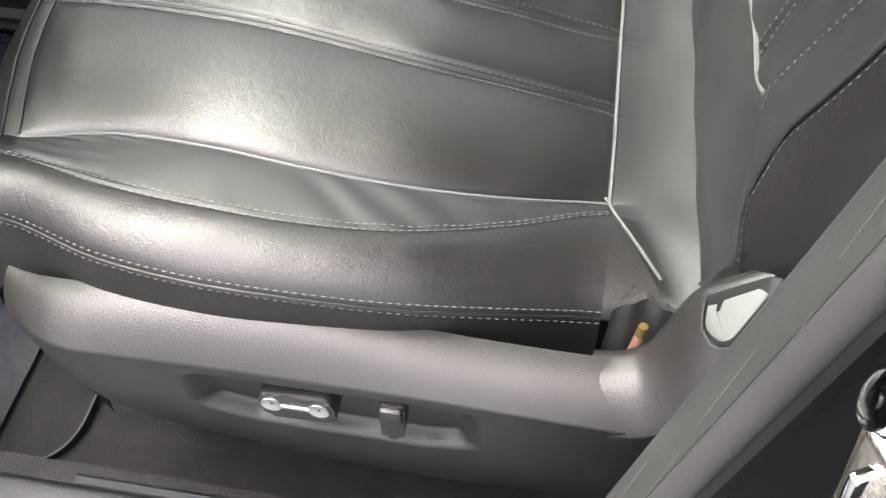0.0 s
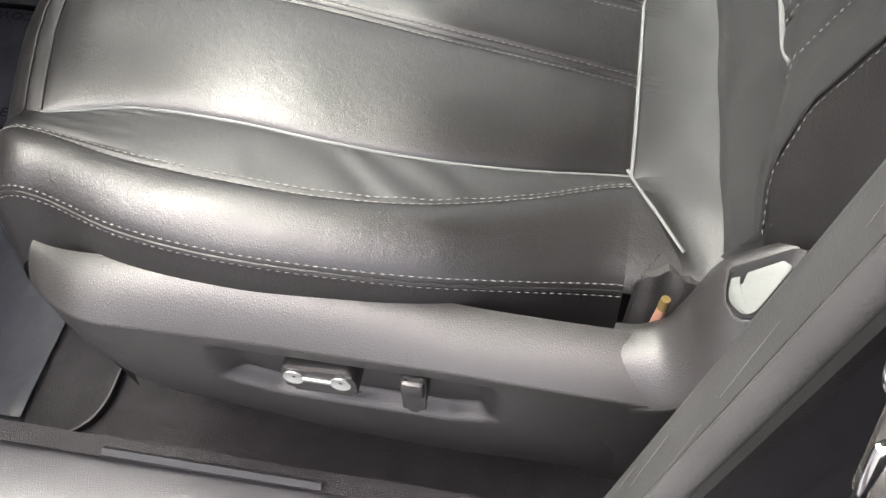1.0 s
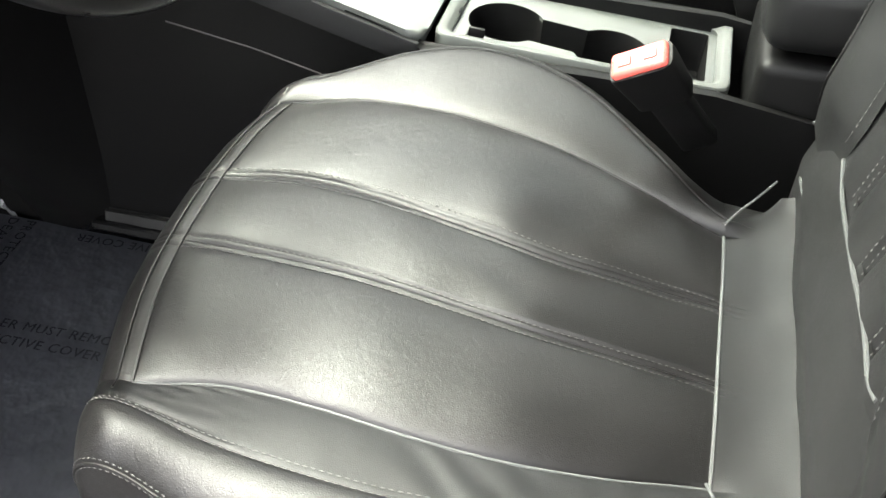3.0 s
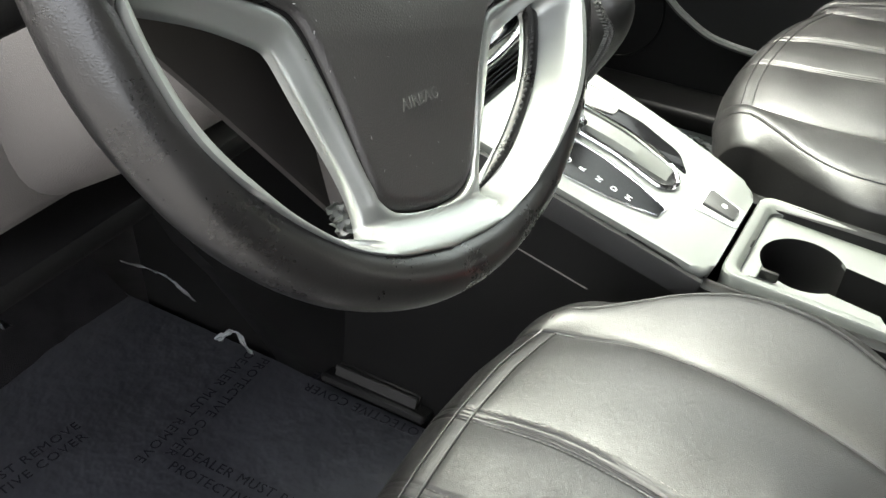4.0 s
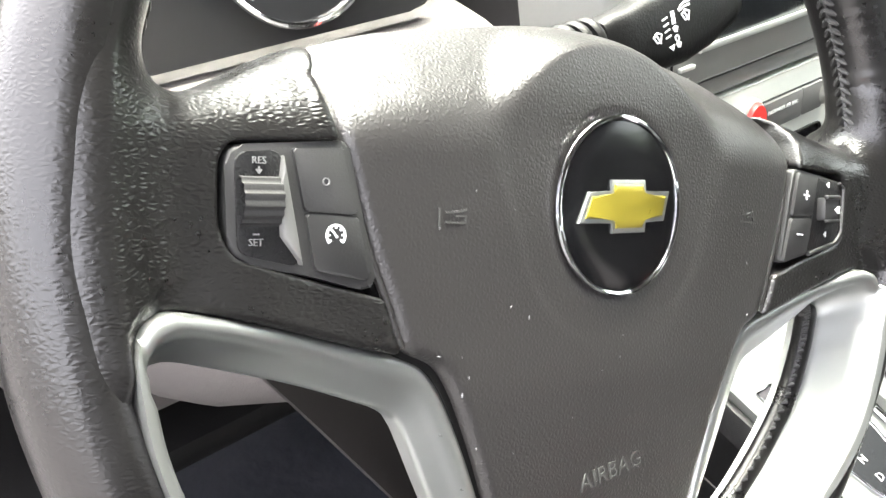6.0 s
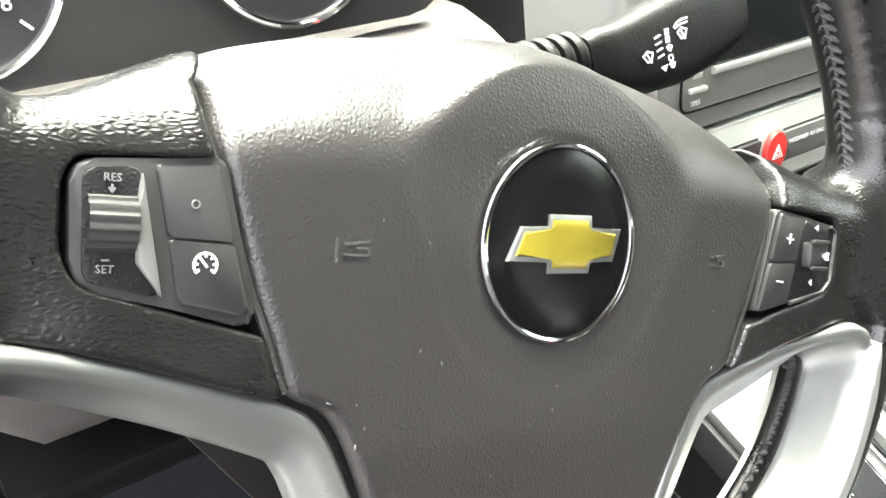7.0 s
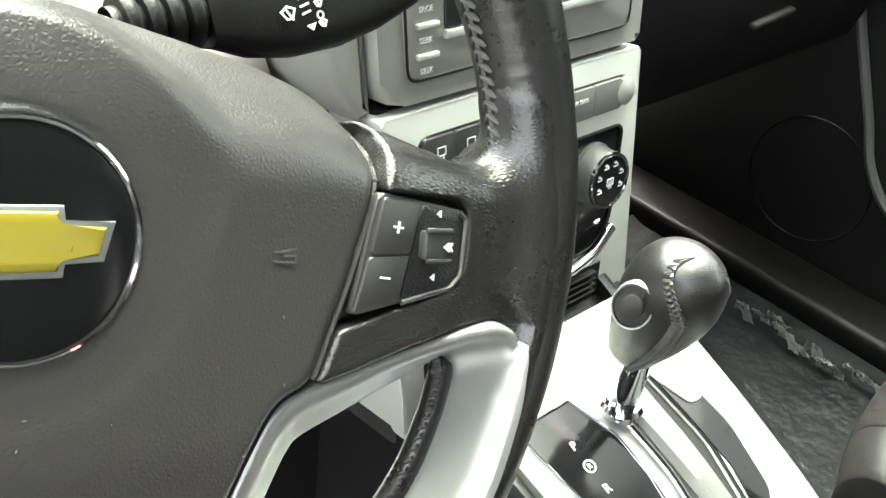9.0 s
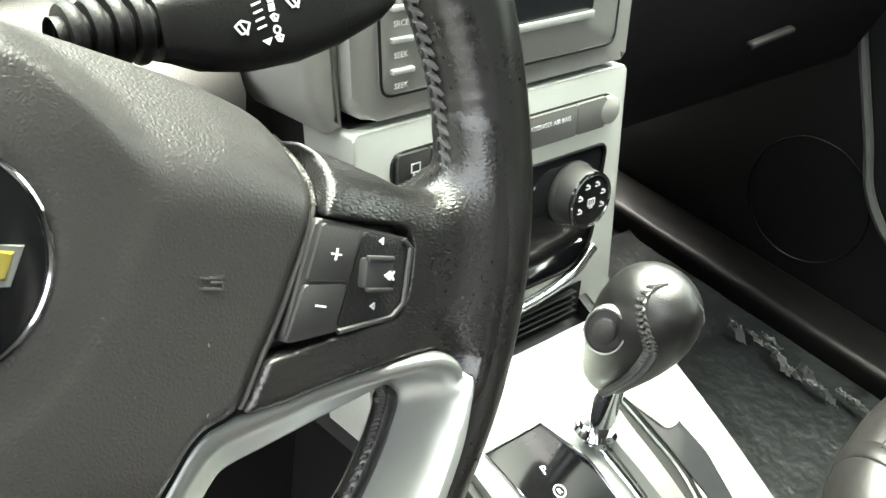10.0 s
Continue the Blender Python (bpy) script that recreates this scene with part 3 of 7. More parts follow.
def surface_net(F, lo, step):
    """Points and quads of the surface where the field F is zero."""
    inside = F < 0
    n = np.array(F.shape) - 1
    total = np.zeros((*n, 3))
    count = np.zeros(n)
    corner = [(i, j, k) for i in (0, 1) for j in (0, 1) for k in (0, 1)]

    def at_corner(c):
        return F[c[0] : c[0] + n[0], c[1] : c[1] + n[1], c[2] : c[2] + n[2]]

    for a in corner:
        for ax in range(3):
            if a[ax]:
                continue
            b = list(a)
            b[ax] = 1
            fa, fb = at_corner(a), at_corner(b)
            hit = (fa < 0) != (fb < 0)
            t = np.where(hit, fa / np.where(hit, fa - fb, 1), 0)
            for d in range(3):
                total[..., d] += hit * (a[d] + (t if d == ax else 0))
            count += hit
    used = count > 0
    ids = np.full(n, -1)
    ids[used] = np.arange(used.sum())
    cells = np.argwhere(used)
    verts = np.array(lo) + step * (cells + total[used] / count[used][:, None])
    faces = []
    for ax in range(3):
        u, v = [(1, 2), (2, 0), (0, 1)][ax]
        a = np.take(inside, range(F.shape[ax] - 1), ax)
        b = np.take(inside, range(1, F.shape[ax]), ax)
        for p in np.argwhere(a != b):
            if p[u] == 0 or p[v] == 0 or p[u] >= n[u] or p[v] >= n[v]:
                continue
            q = []
            for du, dv in ((1, 1), (0, 1), (0, 0), (1, 0)):
                c = list(p)
                c[u] -= du
                c[v] -= dv
                q.append(int(ids[tuple(c)]))
            faces.append(q if a[tuple(p)] else q[::-1])
    return verts, faces


def round_max(a, b, r):
    """Meet of two solids, the edge between them rounded by r."""
    x, y = np.maximum(a + r, 0), np.maximum(b + r, 0)
    return np.minimum(np.maximum(a + r, b + r), 0) + np.hypot(x, y) - r


def polygon_distance(poly, U, V):
    d = np.full(U.shape, 1e9)
    odd = np.zeros(U.shape, bool)
    for (ax, ay), (bx, by) in zip(poly, poly[1:] + poly[:1]):
        ex, ey = bx - ax, by - ay
        t = np.clip(((U - ax) * ex + (V - ay) * ey) / (ex * ex + ey * ey + 1e-12), 0, 1)
        d = np.minimum(d, np.hypot(U - ax - t * ex, V - ay - t * ey))
        cross = (ay > V) != (by > V)
        odd ^= cross & (U < ex * (V - ay) / (by - ay if by != ay else 1e-12) + ax)
    return np.where(odd, -d, d)


def spoke_cover(s, step=0.0009):
    """Leather sewn over the spoke and on to the rim in one piece, with a bed cut for the switches."""
    lo = (0.078, -0.066, -0.040)
    U, V, W = np.meshgrid(*[np.arange(a, b, step) for a, b in zip(lo, (0.204, 0.086, 0.016))], indexing="ij")
    top = np.interp(U, *zip(*COVER_TOP)) - (0.004 * np.clip((0.130 - U) / 0.02, 0, 1) if s > 0 else 0.0)
    low = np.interp(U, *zip(*COVER_LOW))
    side = sorted((v, u) for u, v in PAD_SIDE + ((0.099, 0.0480), (0.0815, -0.0365)))
    edge = np.interp(V, *zip(*side)) + 0.0015
    face = W + 0.0022 + 0.0006 * np.sin(U * 160) * np.sin(V * 90)
    r = np.clip(top - 0.017, 0.006, 0.026)
    body = round_max(V - top, face, r)
    body = round_max(body, low - V, 0.002)
    body = round_max(body, (edge - U) * 0.93, 0.0022)
    body = np.maximum(body, -0.036 - W)
    m = np.array(SKEW)
    X, Y, Z = (m[k][0] * s * U + m[k][1] * V + m[k][2] * W + m[k][3] for k in range(3))
    body = round_max(body, np.hypot(X - RC[0], Y - RC[1]) - RR + 0.002, 0.006)
    ang = np.arctan2(Y - RC[1], np.abs(X - RC[0]))
    k = np.clip((np.abs(V - 0.010) - 0.040) / 0.022, 0, 1)
    g = slim_side(np.arctan2(Y - RC[1], X - RC[0]) % (2 * math.pi))
    rt = RT + 0.0016 * np.exp(-(((ang - 0.62) / 0.25) ** 2)) + 0.0006 - 0.0017 * g - 0.0042 * k * k * (3 - 2 * k)
    # on the outer half of the grip the cover dips under the rim's own leather
    rt = rt - 0.0024 * np.clip((np.hypot(X - RC[0], Y - RC[1]) - RR + 0.008) / 0.010, 0, 1)
    rim = np.hypot((np.hypot(X - RC[0], Y - RC[1]) - RR + 0.0018 * g) / 0.98, (Z - RC[2]) / 1.04) - rt
    rim = np.maximum(rim, inner_limit(-ang) - np.hypot(X - RC[0], Y - RC[1]))
    h = np.clip(0.5 + 0.5 * (rim - body) / 0.014, 0, 1)
    F = rim + (body - rim) * h - 0.014 * h * (1 - h)
    bed = polygon_distance(rounded(list(SWITCH_BED), [0.001, 0.005, 0.006, 0.006, 0.006, 0.02, 0.001]), U[:, :, 0], V[:, :, 0])[:, :, None]
    F = round_max(F, -np.maximum(bed, -0.011 - W), 0.0011)
    v, f = surface_net(F, lo, step)
    v[:, 0] *= s
    me = bpy.data.meshes.new("spoke_cover")
    me.from_pydata([tuple(p) for p in v.tolist()], [], f)
    bm = bmesh.new()
    bm.from_mesh(me)
    bpy.data.meshes.remove(me)
    return bm


for s in (-1, 1):
    part("spoke_cover", spoke_cover(s), WHEEL_LEATHER, wheel, "creased black leather spoke cover", angle=75).matrix_basis = SKEW
    # backs of the spokes
    part("spoke_back", plate([(s * u, v) for u, v in ((-0.07, 0.03), (-0.12, 0.022), (-0.158, 0.020), (-0.156, -0.015), (-0.10, -0.026), (-0.07, -0.035))], -0.036, -0.024, 0.004), BLACK_PLASTIC, wheel)

# horn pad
half = list(PAD_TOP + PAD_SIDE + PAD_FOOT)
outline = half + [(-u, v) for u, v in half[-2:0:-1]]
outline = [tuple(p)[:2] for p in curve([(*p, 0) for p in outline + outline[:1]], 320)][:-1]
EC = (0.0, 0.0049)


def pad_height(u, v):
    d = math.hypot(u - EC[0], v - EC[1])
    ry = 0.030 + 0.014 * max(0.0, 1 - (u / 0.1) ** 2)
    over = max(0.0, ry - (interp(abs(u), *zip(*PAD_TOP, (0.107, 0.0400))) - v)) / ry
    top = -0.031 * over ** 2.3
    low = -0.07 * max(0.0, -v - 0.05)
    side = -0.7 * max(0.0, abs(u) - 0.03) ** 2
    w = -0.0010 + top + low + side
    # flat dish round the badge, standing proud where the pad rolls back
    up = min(1.0, max(0.0, (v - EC[1] + 0.012) / 0.04))
    up = up * up * (3 - 2 * up)
    wide = 0.0030 + 0.0095 * up
    k = min(1.0, max(0.0, (0.0425 + 0.0080 * up + wide - d) / wide))
    k = k * k * (3 - 2 * k)
    boss = -0.0014 - 0.0010 * up - 0.0012 * min(1, max(0, (0.0320 - d) / 0.004)) - 6.0 * max(0, v - 0.030) ** 2
    return w * (1 - k) + boss * k


rows = []
for k in range(65):
    s = 1 - (1 - k / 64) ** 1.35
    row = []
    for u, v in outline:
        x, y = EC[0] + (u - EC[0]) * s, EC[1] + (v - EC[1]) * s
        edge = (max(0, s - 0.94) / 0.06) if v < 0.04 else 0.0
        row.append((x, y, pad_height(x, y) - 0.0030 * edge ** 3))
    rows.append(row)
rows.append([(u * 0.998, v * 0.998, pad_height(u, v) - 0.016) for u, v in outline])
pad = part("airbag_cover", grid(rows, wrap_u=True), PAD_PLASTIC, wheel, "charcoal grained plastic horn pad", angle=60)
pad.matrix_basis = SKEW
seam = [(u * 1.012, v * 1.012 + 0.0002, pad_height(u, v) - 0.006) for u, v in outline if v < 0.030]
k0 = max(range(len(seam)), key=lambda k: (Vector(seam[k]) - Vector(seam[k - 1])).length)
seam = seam[k0:] + seam[:k0]
part("pad_gap", tube(seam, 0.0022, 6, up=(0, 0, 1)), BLACK_PLASTIC, wheel).matrix_basis = SKEW
for s in (-1, 1):
    line = curve([(s * (u + 0.0003), v, pad_height(u, v) - 0.0018) for u, v in PAD_TOP[-1:] + PAD_SIDE], 60)
    part("pad_bead", tube(line, 0.0011, 8, up=(0, 0, 1)), PAD_PLASTIC, pad, "rounded bead along the pad's edge")
    lip = [(s * (u + 0.0004), v, pad_height(u, v) - 0.0016) for u, v in PAD_TOP[-1:] + PAD_SIDE[:3]]
    if s > 0:
        fold = curve(lip, 44)
        part("pad_lip", tube(fold, [0.0013 + 0.0004 * (k % 2) for k in range(45)], 8, up=(0, 0, 1)), PAD_PLASTIC, pad, "ribbed folded edge of the pad")
lettering("AIRBAG", 0.0082, at(0.0010, -0.0815, pad_height(0.001, -0.0815) + 0.0001, 9), PAD_MARK, pad, depth=0.0003, space=1.05)
for s in (-1, 1):
    h = [[(0, 0.004), (0, -0.004)], [(0.0022, 0.0022), (0.0045, 0.0022), (0.0088, 0.0034)], [(0.0022, -0.0022), (0.0055, -0.0026), (0.0088, -0.0026), (0.0088, 0.0004), (0.0055, 0.0006)]]
    h = [[(p[0] * 1.05, p[1] * 0.6) for p in q] for q in (h if s < 0 else h[1:])]
    lines(h, 0.00030, at(-0.0727 if s < 0 else 0.0640, 0.0012, pad_height(0.068, 0.002) + 0.0002, 0), PAD_MARK, pad, "horn_sign")

# dust on the pad
fl = bmesh.new()
rng = random.Random(11)
for k in range(46):
    u, v = rng.uniform(-0.075, 0.075), rng.uniform(-0.12, 0.01)
    if abs(u) > 0.085 + 0.36 * min(0.0, v + 0.02) or math.hypot(u - EC[0], v - EC[1]) < 0.03:
        continue
    a, ln = rng.uniform(0, 6.28), rng.uniform(0.0002, 0.0008)
    c, q = math.cos(a) * ln, math.sin(a) * ln
    plate([(u - c, v - q), (u + q * 0.35, v - c * 0.35), (u + c, v + q), (u - q * 0.35, v + c * 0.35)], pad_height(u, v) - 0.0002, pad_height(u, v) + 0.00025, bm=fl)
tagged(part("dust_flecks", fl, GREY_PRINT, pad, "pale dust flecks"), "pale dust flecks on the pad", "", "", "stuff")

# round badge
badge = part("badge", lathe([(0.0, -0.002), (0.0276, -0.002), (0.0276, 0.0002), (0.0265, 0.0007), (0.018, 0.0012), (0.009, 0.0015), (0.0, 0.0016)], 64, at(*EC, -0.0012)), BADGE_BLACK, wheel, "glossy black round badge")
badge.matrix_basis = SKEW
ring = bmesh.new()
for r, w, t in ((0.0281, -0.0010, 0.0010),):
    tube([(EC[0] + r * math.cos(2 * math.pi * i / 72), EC[1] + r * math.sin(2 * math.pi * i / 72), w) for i in range(72)], t, 8, ring, closed=True)
part("badge_ring", ring, CHROME, badge, "thin chrome ring")
BOW = [(-0.0213, -0.0051), (-0.0167, 0.0046), (-0.0068, 0.0046), (-0.0068, 0.0083), (0.0094, 0.0083), (0.0094, 0.0046), (0.0215, 0.0046), (0.0188, -0.0051), (0.0094, -0.0051), (0.0094, -0.0086), (-0.0064, -0.0086), (-0.0064, -0.0051)]
part("emblem_border", plate(BOW, -0.0012, 0.0006, 0.0003, m=at(EC[0], EC[1], 0.0004, 1.2)), SILVER, badge, "silver border of the emblem")
inner = [(-0.0188, -0.0037), (-0.0157, 0.0033), (-0.0055, 0.0033), (-0.0055, 0.0070), (0.0081, 0.0070), (0.0081, 0.0033), (0.0194, 0.0033), (0.0177, -0.0037), (0.0081, -0.0037), (0.0081, -0.0072), (-0.0051, -0.0072), (-0.0051, -0.0037)]
part("emblem", plate(inner, 0.0, 0.0012, 0.0008, m=at(EC[0], EC[1], 0.0004, 1.2)), GOLD, badge, "gold cross-shaped emblem")

# silver lower spokes round two openings
OUT = [(0.0, -0.1338), (0.013, -0.1332), (0.0272, -0.1302), (0.0365, -0.1235), (0.0385, -0.1190), (0.0435, -0.1085), (0.0518, -0.0850), (0.0592, -0.0660), (0.0675, -0.0490), (0.0735, -0.0415), (0.0810, -0.0376), (0.0955, -0.0336), (0.117, -0.0276), (0.130, -0.0243), (0.145, -0.0212), (0.1525, -0.0205), (0.1582, -0.0232), (0.1606, -0.0290), (0.1598, -0.0380), (0.1568, -0.0522), (0.1480, -0.0745), (0.1355, -0.0930), (0.1135, -0.1125), (0.0915, -0.1280), (0.066, -0.1412), (0.0355, -0.1498), (0.0, -0.1524)]
INN = [(0.0495, -0.1372), (0.0478, -0.1350), (0.0474, -0.1320), (0.0478, -0.1280), (0.0500, -0.1195), (0.0548, -0.1075), (0.0620, -0.0930), (0.0690, -0.0790), (0.0765, -0.0635), (0.0800, -0.0572), (0.0840, -0.0532), (0.0960, -0.0485), (0.112, -0.0430), (0.127, -0.0388), (0.138, -0.0360), (0.1450, -0.0348), (0.1500, -0.0364), (0.1522, -0.0410), (0.1508, -0.0478), (0.1478, -0.0572), (0.1393, -0.0750), (0.1256, -0.0920), (0.1054, -0.1106), (0.085, -0.1241), (0.0668, -0.1332), (0.0575, -0.1367), (0.0525, -0.1385)]
N_RING = 130
F_RING = (-0.03, 0.0, 0.05, 0.14, 0.30, 0.44, 0.50, 0.62, 0.80, 0.94, 1.0, 1.0)
W_HUB = (-0.022, -0.0085, -0.0066, -0.0058, -0.0060, -0.0068, -0.0074, -0.0082, -0.0094, -0.0104, -0.0116, -0.0165)
W_RIM = (-0.015, -0.0002, 0.0024, 0.0032, 0.0024, -0.0020, -0.0055, -0.0110, -0.0165, -0.0195, -0.0215, -0.034)


def bezel(s, bm):
    o = curve([(*p, 0) for p in OUT], N_RING)
    i = curve([(*p, 0) for p in INN], N_RING)
    rows = []
    o = list(o) + [o[-1].lerp(o[0], j / 9) for j in range(1, 9)]
    i = list(i) + [i[-1].lerp(i[0], j / 9) for j in range(1, 9)]
    fs = F_RING[:8] + (0.71, 0.80, 0.87) + F_RING[9:]
    for n, f in enumerate(fs):
        row = []
        for k, (a, b) in enumerate(zip(o, i)):
            x, y = a.x + (b.x - a.x) * f, a.y + (b.y - a.y) * f
            g = min(1.0, max(0.0, (min(k, N_RING) / N_RING - 0.42) / 0.20))
            g = g * g * (3 - 2 * g)
            # between the openings the drop keeps to the inner edge
            fe = f
            if f > 0.30:
                fe = max(0.30, 1 - (1 - f) * max(1.0, (b - a).length / 0.022))
            wh, wr = interp(min(fe, 0.30), F_RING[:11], W_HUB[:11]), interp(min(fe, 0.30), F_RING[:11], W_RIM[:11])
            w = wh + (wr - wh) * g
            if f > 0.30:
                # the drop to the inner edge eases from the rim's to the hub's round the lower corner
                e = min(1.0, max(0.0, (min(k, N_RING) / N_RING - 0.91) / 0.09))
                g2 = g * (1 - e * e * (3 - 2 * e))
                dh, dr = interp(fe, F_RING[:11], W_HUB[:11]) - W_HUB[4], interp(fe, F_RING[:11], W_RIM[:11]) - W_RIM[4]
                near = max(e, 1 - min(1.0, k / (0.07 * N_RING)))
                ease = 1 - 0.75 * near * near * (3 - 2 * near)
                dh, dr = dh * ease, dr * ease
                if n == len(fs) - 1:
                    dh, dr = W_HUB[-1] - W_HUB[4], W_RIM[-1] - W_RIM[4]
                w += dh + (dr - dh) * g2
            # one sheet sweeps from the pad down to the rim
            hh = min(1.0, max(0.0, (0.078 - x) / 0.024))
            hv = min(1.0, max(0.0, (-0.104 - y) / 0.026))
            hh = hh * hh * (3 - 2 * hh) * hv * hv * (3 - 2 * hv)
            yr = min(-0.1390, -0.1524 + 3.0 * x * x)
            q = min(1.0, max(0.0, (y - yr) / (-0.1335 - yr)))
            q = q * q * (3 - 2 * q)
            flat = W_HUB[4] + (W_RIM[4] - W_HUB[4]) * g
            w += hh * (W_RIM[4] + (W_HUB[4] - W_RIM[4]) * q - flat)
            if k > N_RING and f < 0.3:
                w = W_RIM[4] + (W_HUB[4] - W_RIM[4]) * q
            elif a.x < 0.03 and f < 0.3:
                t = max(0.0, a.x / 0.03)
                h = 1 - t * t * (3 - 2 * t)
                w = w * (1 - h) + (W_HUB[4] + (W_RIM[4] - W_HUB[4]) * g) * h
            x = s * max(0.0, x) + (0.002 if s < 0 else -0.001) * min(1.0, max(0.0, (x - 0.07) / 0.05))
            d = (RT + 0.0020) ** 2 - (math.hypot(x + 0.0023 - RC[0], y - RC[1]) - RR) ** 2
            over = RC[2] + 1.05 * math.sqrt(d) + 0.0012 - LEAN * x if d > 0 and 0 <= f < 0.5 and y > -0.140 and math.hypot(x + 0.0023 - RC[0], y - RC[1]) > RR - 0.010 else -1
            if over > -0.5:
                h = min(1.0, max(0.0, 0.5 + 0.5 * (over - w) / 0.004)) * min(1.0, (y + 0.140) / 0.034)
                w = w * (1 - h) + over * h + 0.004 * h * (1 - h)
            row.append((x, y, w))
        rows.append(row)
    return grid(rows, bm, wrap_u=True)


trim = bezel(1, bezel(-1, bmesh.new()))
bmesh.ops.remove_doubles(trim, verts=[v for v in trim.verts if abs(v.co.x) < 0.0004], dist=0.0003)
part("silver_trim", trim, SILVER, wheel, "satin silver trim round the two lower openings", angle=80).matrix_basis = SKEW
part("hub", lathe([(0.0, -0.075), (0.045, -0.075), (0.055, -0.05), (0.060, -0.03), (0.0, -0.028)], 40, at(0, 0.0, 0)), BLACK_PLASTIC, wheel)
low = [(-0.052, -0.03), (0.052, -0.03), (0.040, -0.128), (-0.040, -0.128)]
part("spoke_back", plate([(u * 0.8, v) for u, v in low], -0.040, -0.018, 0.004), COVER_PLASTIC, wheel)
back = rounded([(-0.130, -0.022), (-0.088, -0.0600), (-0.050, -0.0965), (-0.013, -0.1320), (0.022, -0.1320), (0.046, -0.0600), (0.060, -0.020), (0.050, 0.030), (-0.10, 0.030)], [0.01, 0.02, 0.02, 0.008, 0.008, 0.02, 0.01, 0.01, 0.01])
part("back_cover", plate([(u + 0.004, v) for u, v in back], -0.064, -0.060, 0.001, 2), COVER_PLASTIC, wheel, "smooth dark brown plastic cover behind the spokes").matrix_basis = SKEW
rng = random.Random(5)
scrap = grid([[(-0.0545 + 0.0085 * i / 6 + 0.0018 * rng.uniform(-1, 1), -0.1210 - 0.0165 * j / 9 + 0.0010 * rng.uniform(-1, 1), -0.0200 + 0.0035 * rng.uniform(-1, 1)) for i in range(7)] for j in range(10)])
part("film_scrap", scrap, TRAY_PLASTIC, wheel, "crumpled scrap of clear film").matrix_basis = SKEW
# soft padding on the inner side of the right opening
def lining(s, w0, r, shift):
    line = [(s * (p[0] + shift) + 0.003, p[1] - 0.0005, w0) for p in INN[16:25]]
    li = part("inner_lining", tube(curve(line, 40), [r * min(1.0, 0.55 + 0.2 * k, 0.08 + 0.12 * (40 - k)) for k in range(41)], 10, up=(0, 0, 1)), RIM_LEATHER, wheel, "stitched black leather lining")
    li.matrix_basis = SKEW
    if s < 0:
        return
    bm = bmesh.new()
    for k, p in enumerate(curve([(u - s * r * 0.75, v + r * 0.35, w + r * 0.62) for u, v, w in line], 40)):
        tube([p + Vector((0.0016, 0.0010, 0)), p + Vector((0, 0, 0.0008)), p - Vector((0.0016, 0.0010, 0.0006))], [0.0004, 0.0010, 0.0004], 5, bm)
    part("stitching", bm, DARK_THREAD, li, "dark lacing along the lining")


lining(1, -0.0250, 0.0046, -0.0056)
lining(-1, -0.0300, 0.0050, 0.0010)

# left switches
lsw = part("switch_panel", plate(rounded([(-0.1335, 0.0195), (-0.0995, 0.0222), (-0.0900, -0.0148), (-0.0935, -0.0166), (-0.1100, -0.0122), (-0.1322, -0.0078)], [0.005, 0.002, 0.002, 0.003, 0.004, 0.006]), -0.012, -0.0022, 0.0012, 3), BUTTON_PLASTIC, wheel, "black switch panel")
lsw.matrix_basis = SKEW @ at(-0.0022, -0.0015, -0.0010)
part("switch_button", plate(rounded([(-0.1158, 0.0195), (-0.1013, 0.0205), (-0.0968, 0.0033), (-0.1122, 0.0041)], 0.001), -0.006, -0.0010, 0.0006), BUTTON_PLASTIC, lsw)
part("switch_button", plate(rounded([(-0.1120, 0.0034), (-0.0966, 0.0026), (-0.0920, -0.0142), (-0.1092, -0.0106)], [0.001, 0.001, 0.003, 0.001]), -0.006, -0.0010, 0.0006), BUTTON_PLASTIC, lsw)
part("well", plate(rounded([(-0.1310, 0.0178), (-0.1188, 0.0190), (-0.1132, -0.0098), (-0.1300, -0.0062)], 0.003), -0.006, -0.0016, 0.0004), DARK_PLASTIC, lsw)
part("wedge", plate([(-0.1187, 0.0175), (-0.1133, -0.0092), (-0.1190, -0.0020), (-0.1196, 0.0100)], -0.004, 0.0004, 0.0006), WEDGE_GREY, lsw, "grey wedge beside the roller")
rol = bmesh.new()
rows = []
for i in range(31):
    a = math.pi * (0.08 + 0.84 * i / 30)
    r = 0.0068 + (0.00045 if i % 4 < 2 else 0)
    rows.append([(u, 0.0064 + r * math.cos(a), -0.0045 + r * math.sin(a) * 0.9) for u in (-0.1298, -0.1292, -0.1200, -0.1193)])
part("roller", grid(rows, rol), BUTTON_PLASTIC, lsw, "ribbed thumb roller")
lettering("RES", 0.0025, at(-0.1248, 0.0161, -0.0012), GREY_PRINT, lsw)
lines([[(0, 0.0008), (0, -0.0006)], [(-0.0006, 0.0001), (0, -0.0007), (0.0006, 0.0001)]], 0.0002, at(-0.1248, 0.0138, -0.0012), GREY_PRINT, lsw)
lettering("SET", 0.0025, at(-0.1255, -0.0035, -0.0012), GREY_PRINT, lsw)
lines([[(-0.0007, 0), (0.0007, 0)]], 0.0002, at(-0.1255, -0.0015, -0.0012), GREY_PRINT, lsw)
arc = [(0.0027 * math.sin(a), 0.0027 * math.cos(a)) for a in np.linspace(-2.25, 2.25, 16)]
ticks = [[(0.0027 * math.sin(a), 0.0027 * math.cos(a)), (0.0019 * math.sin(a), 0.0019 * math.cos(a))] for a in np.linspace(-2.25, 2.25, 7)]
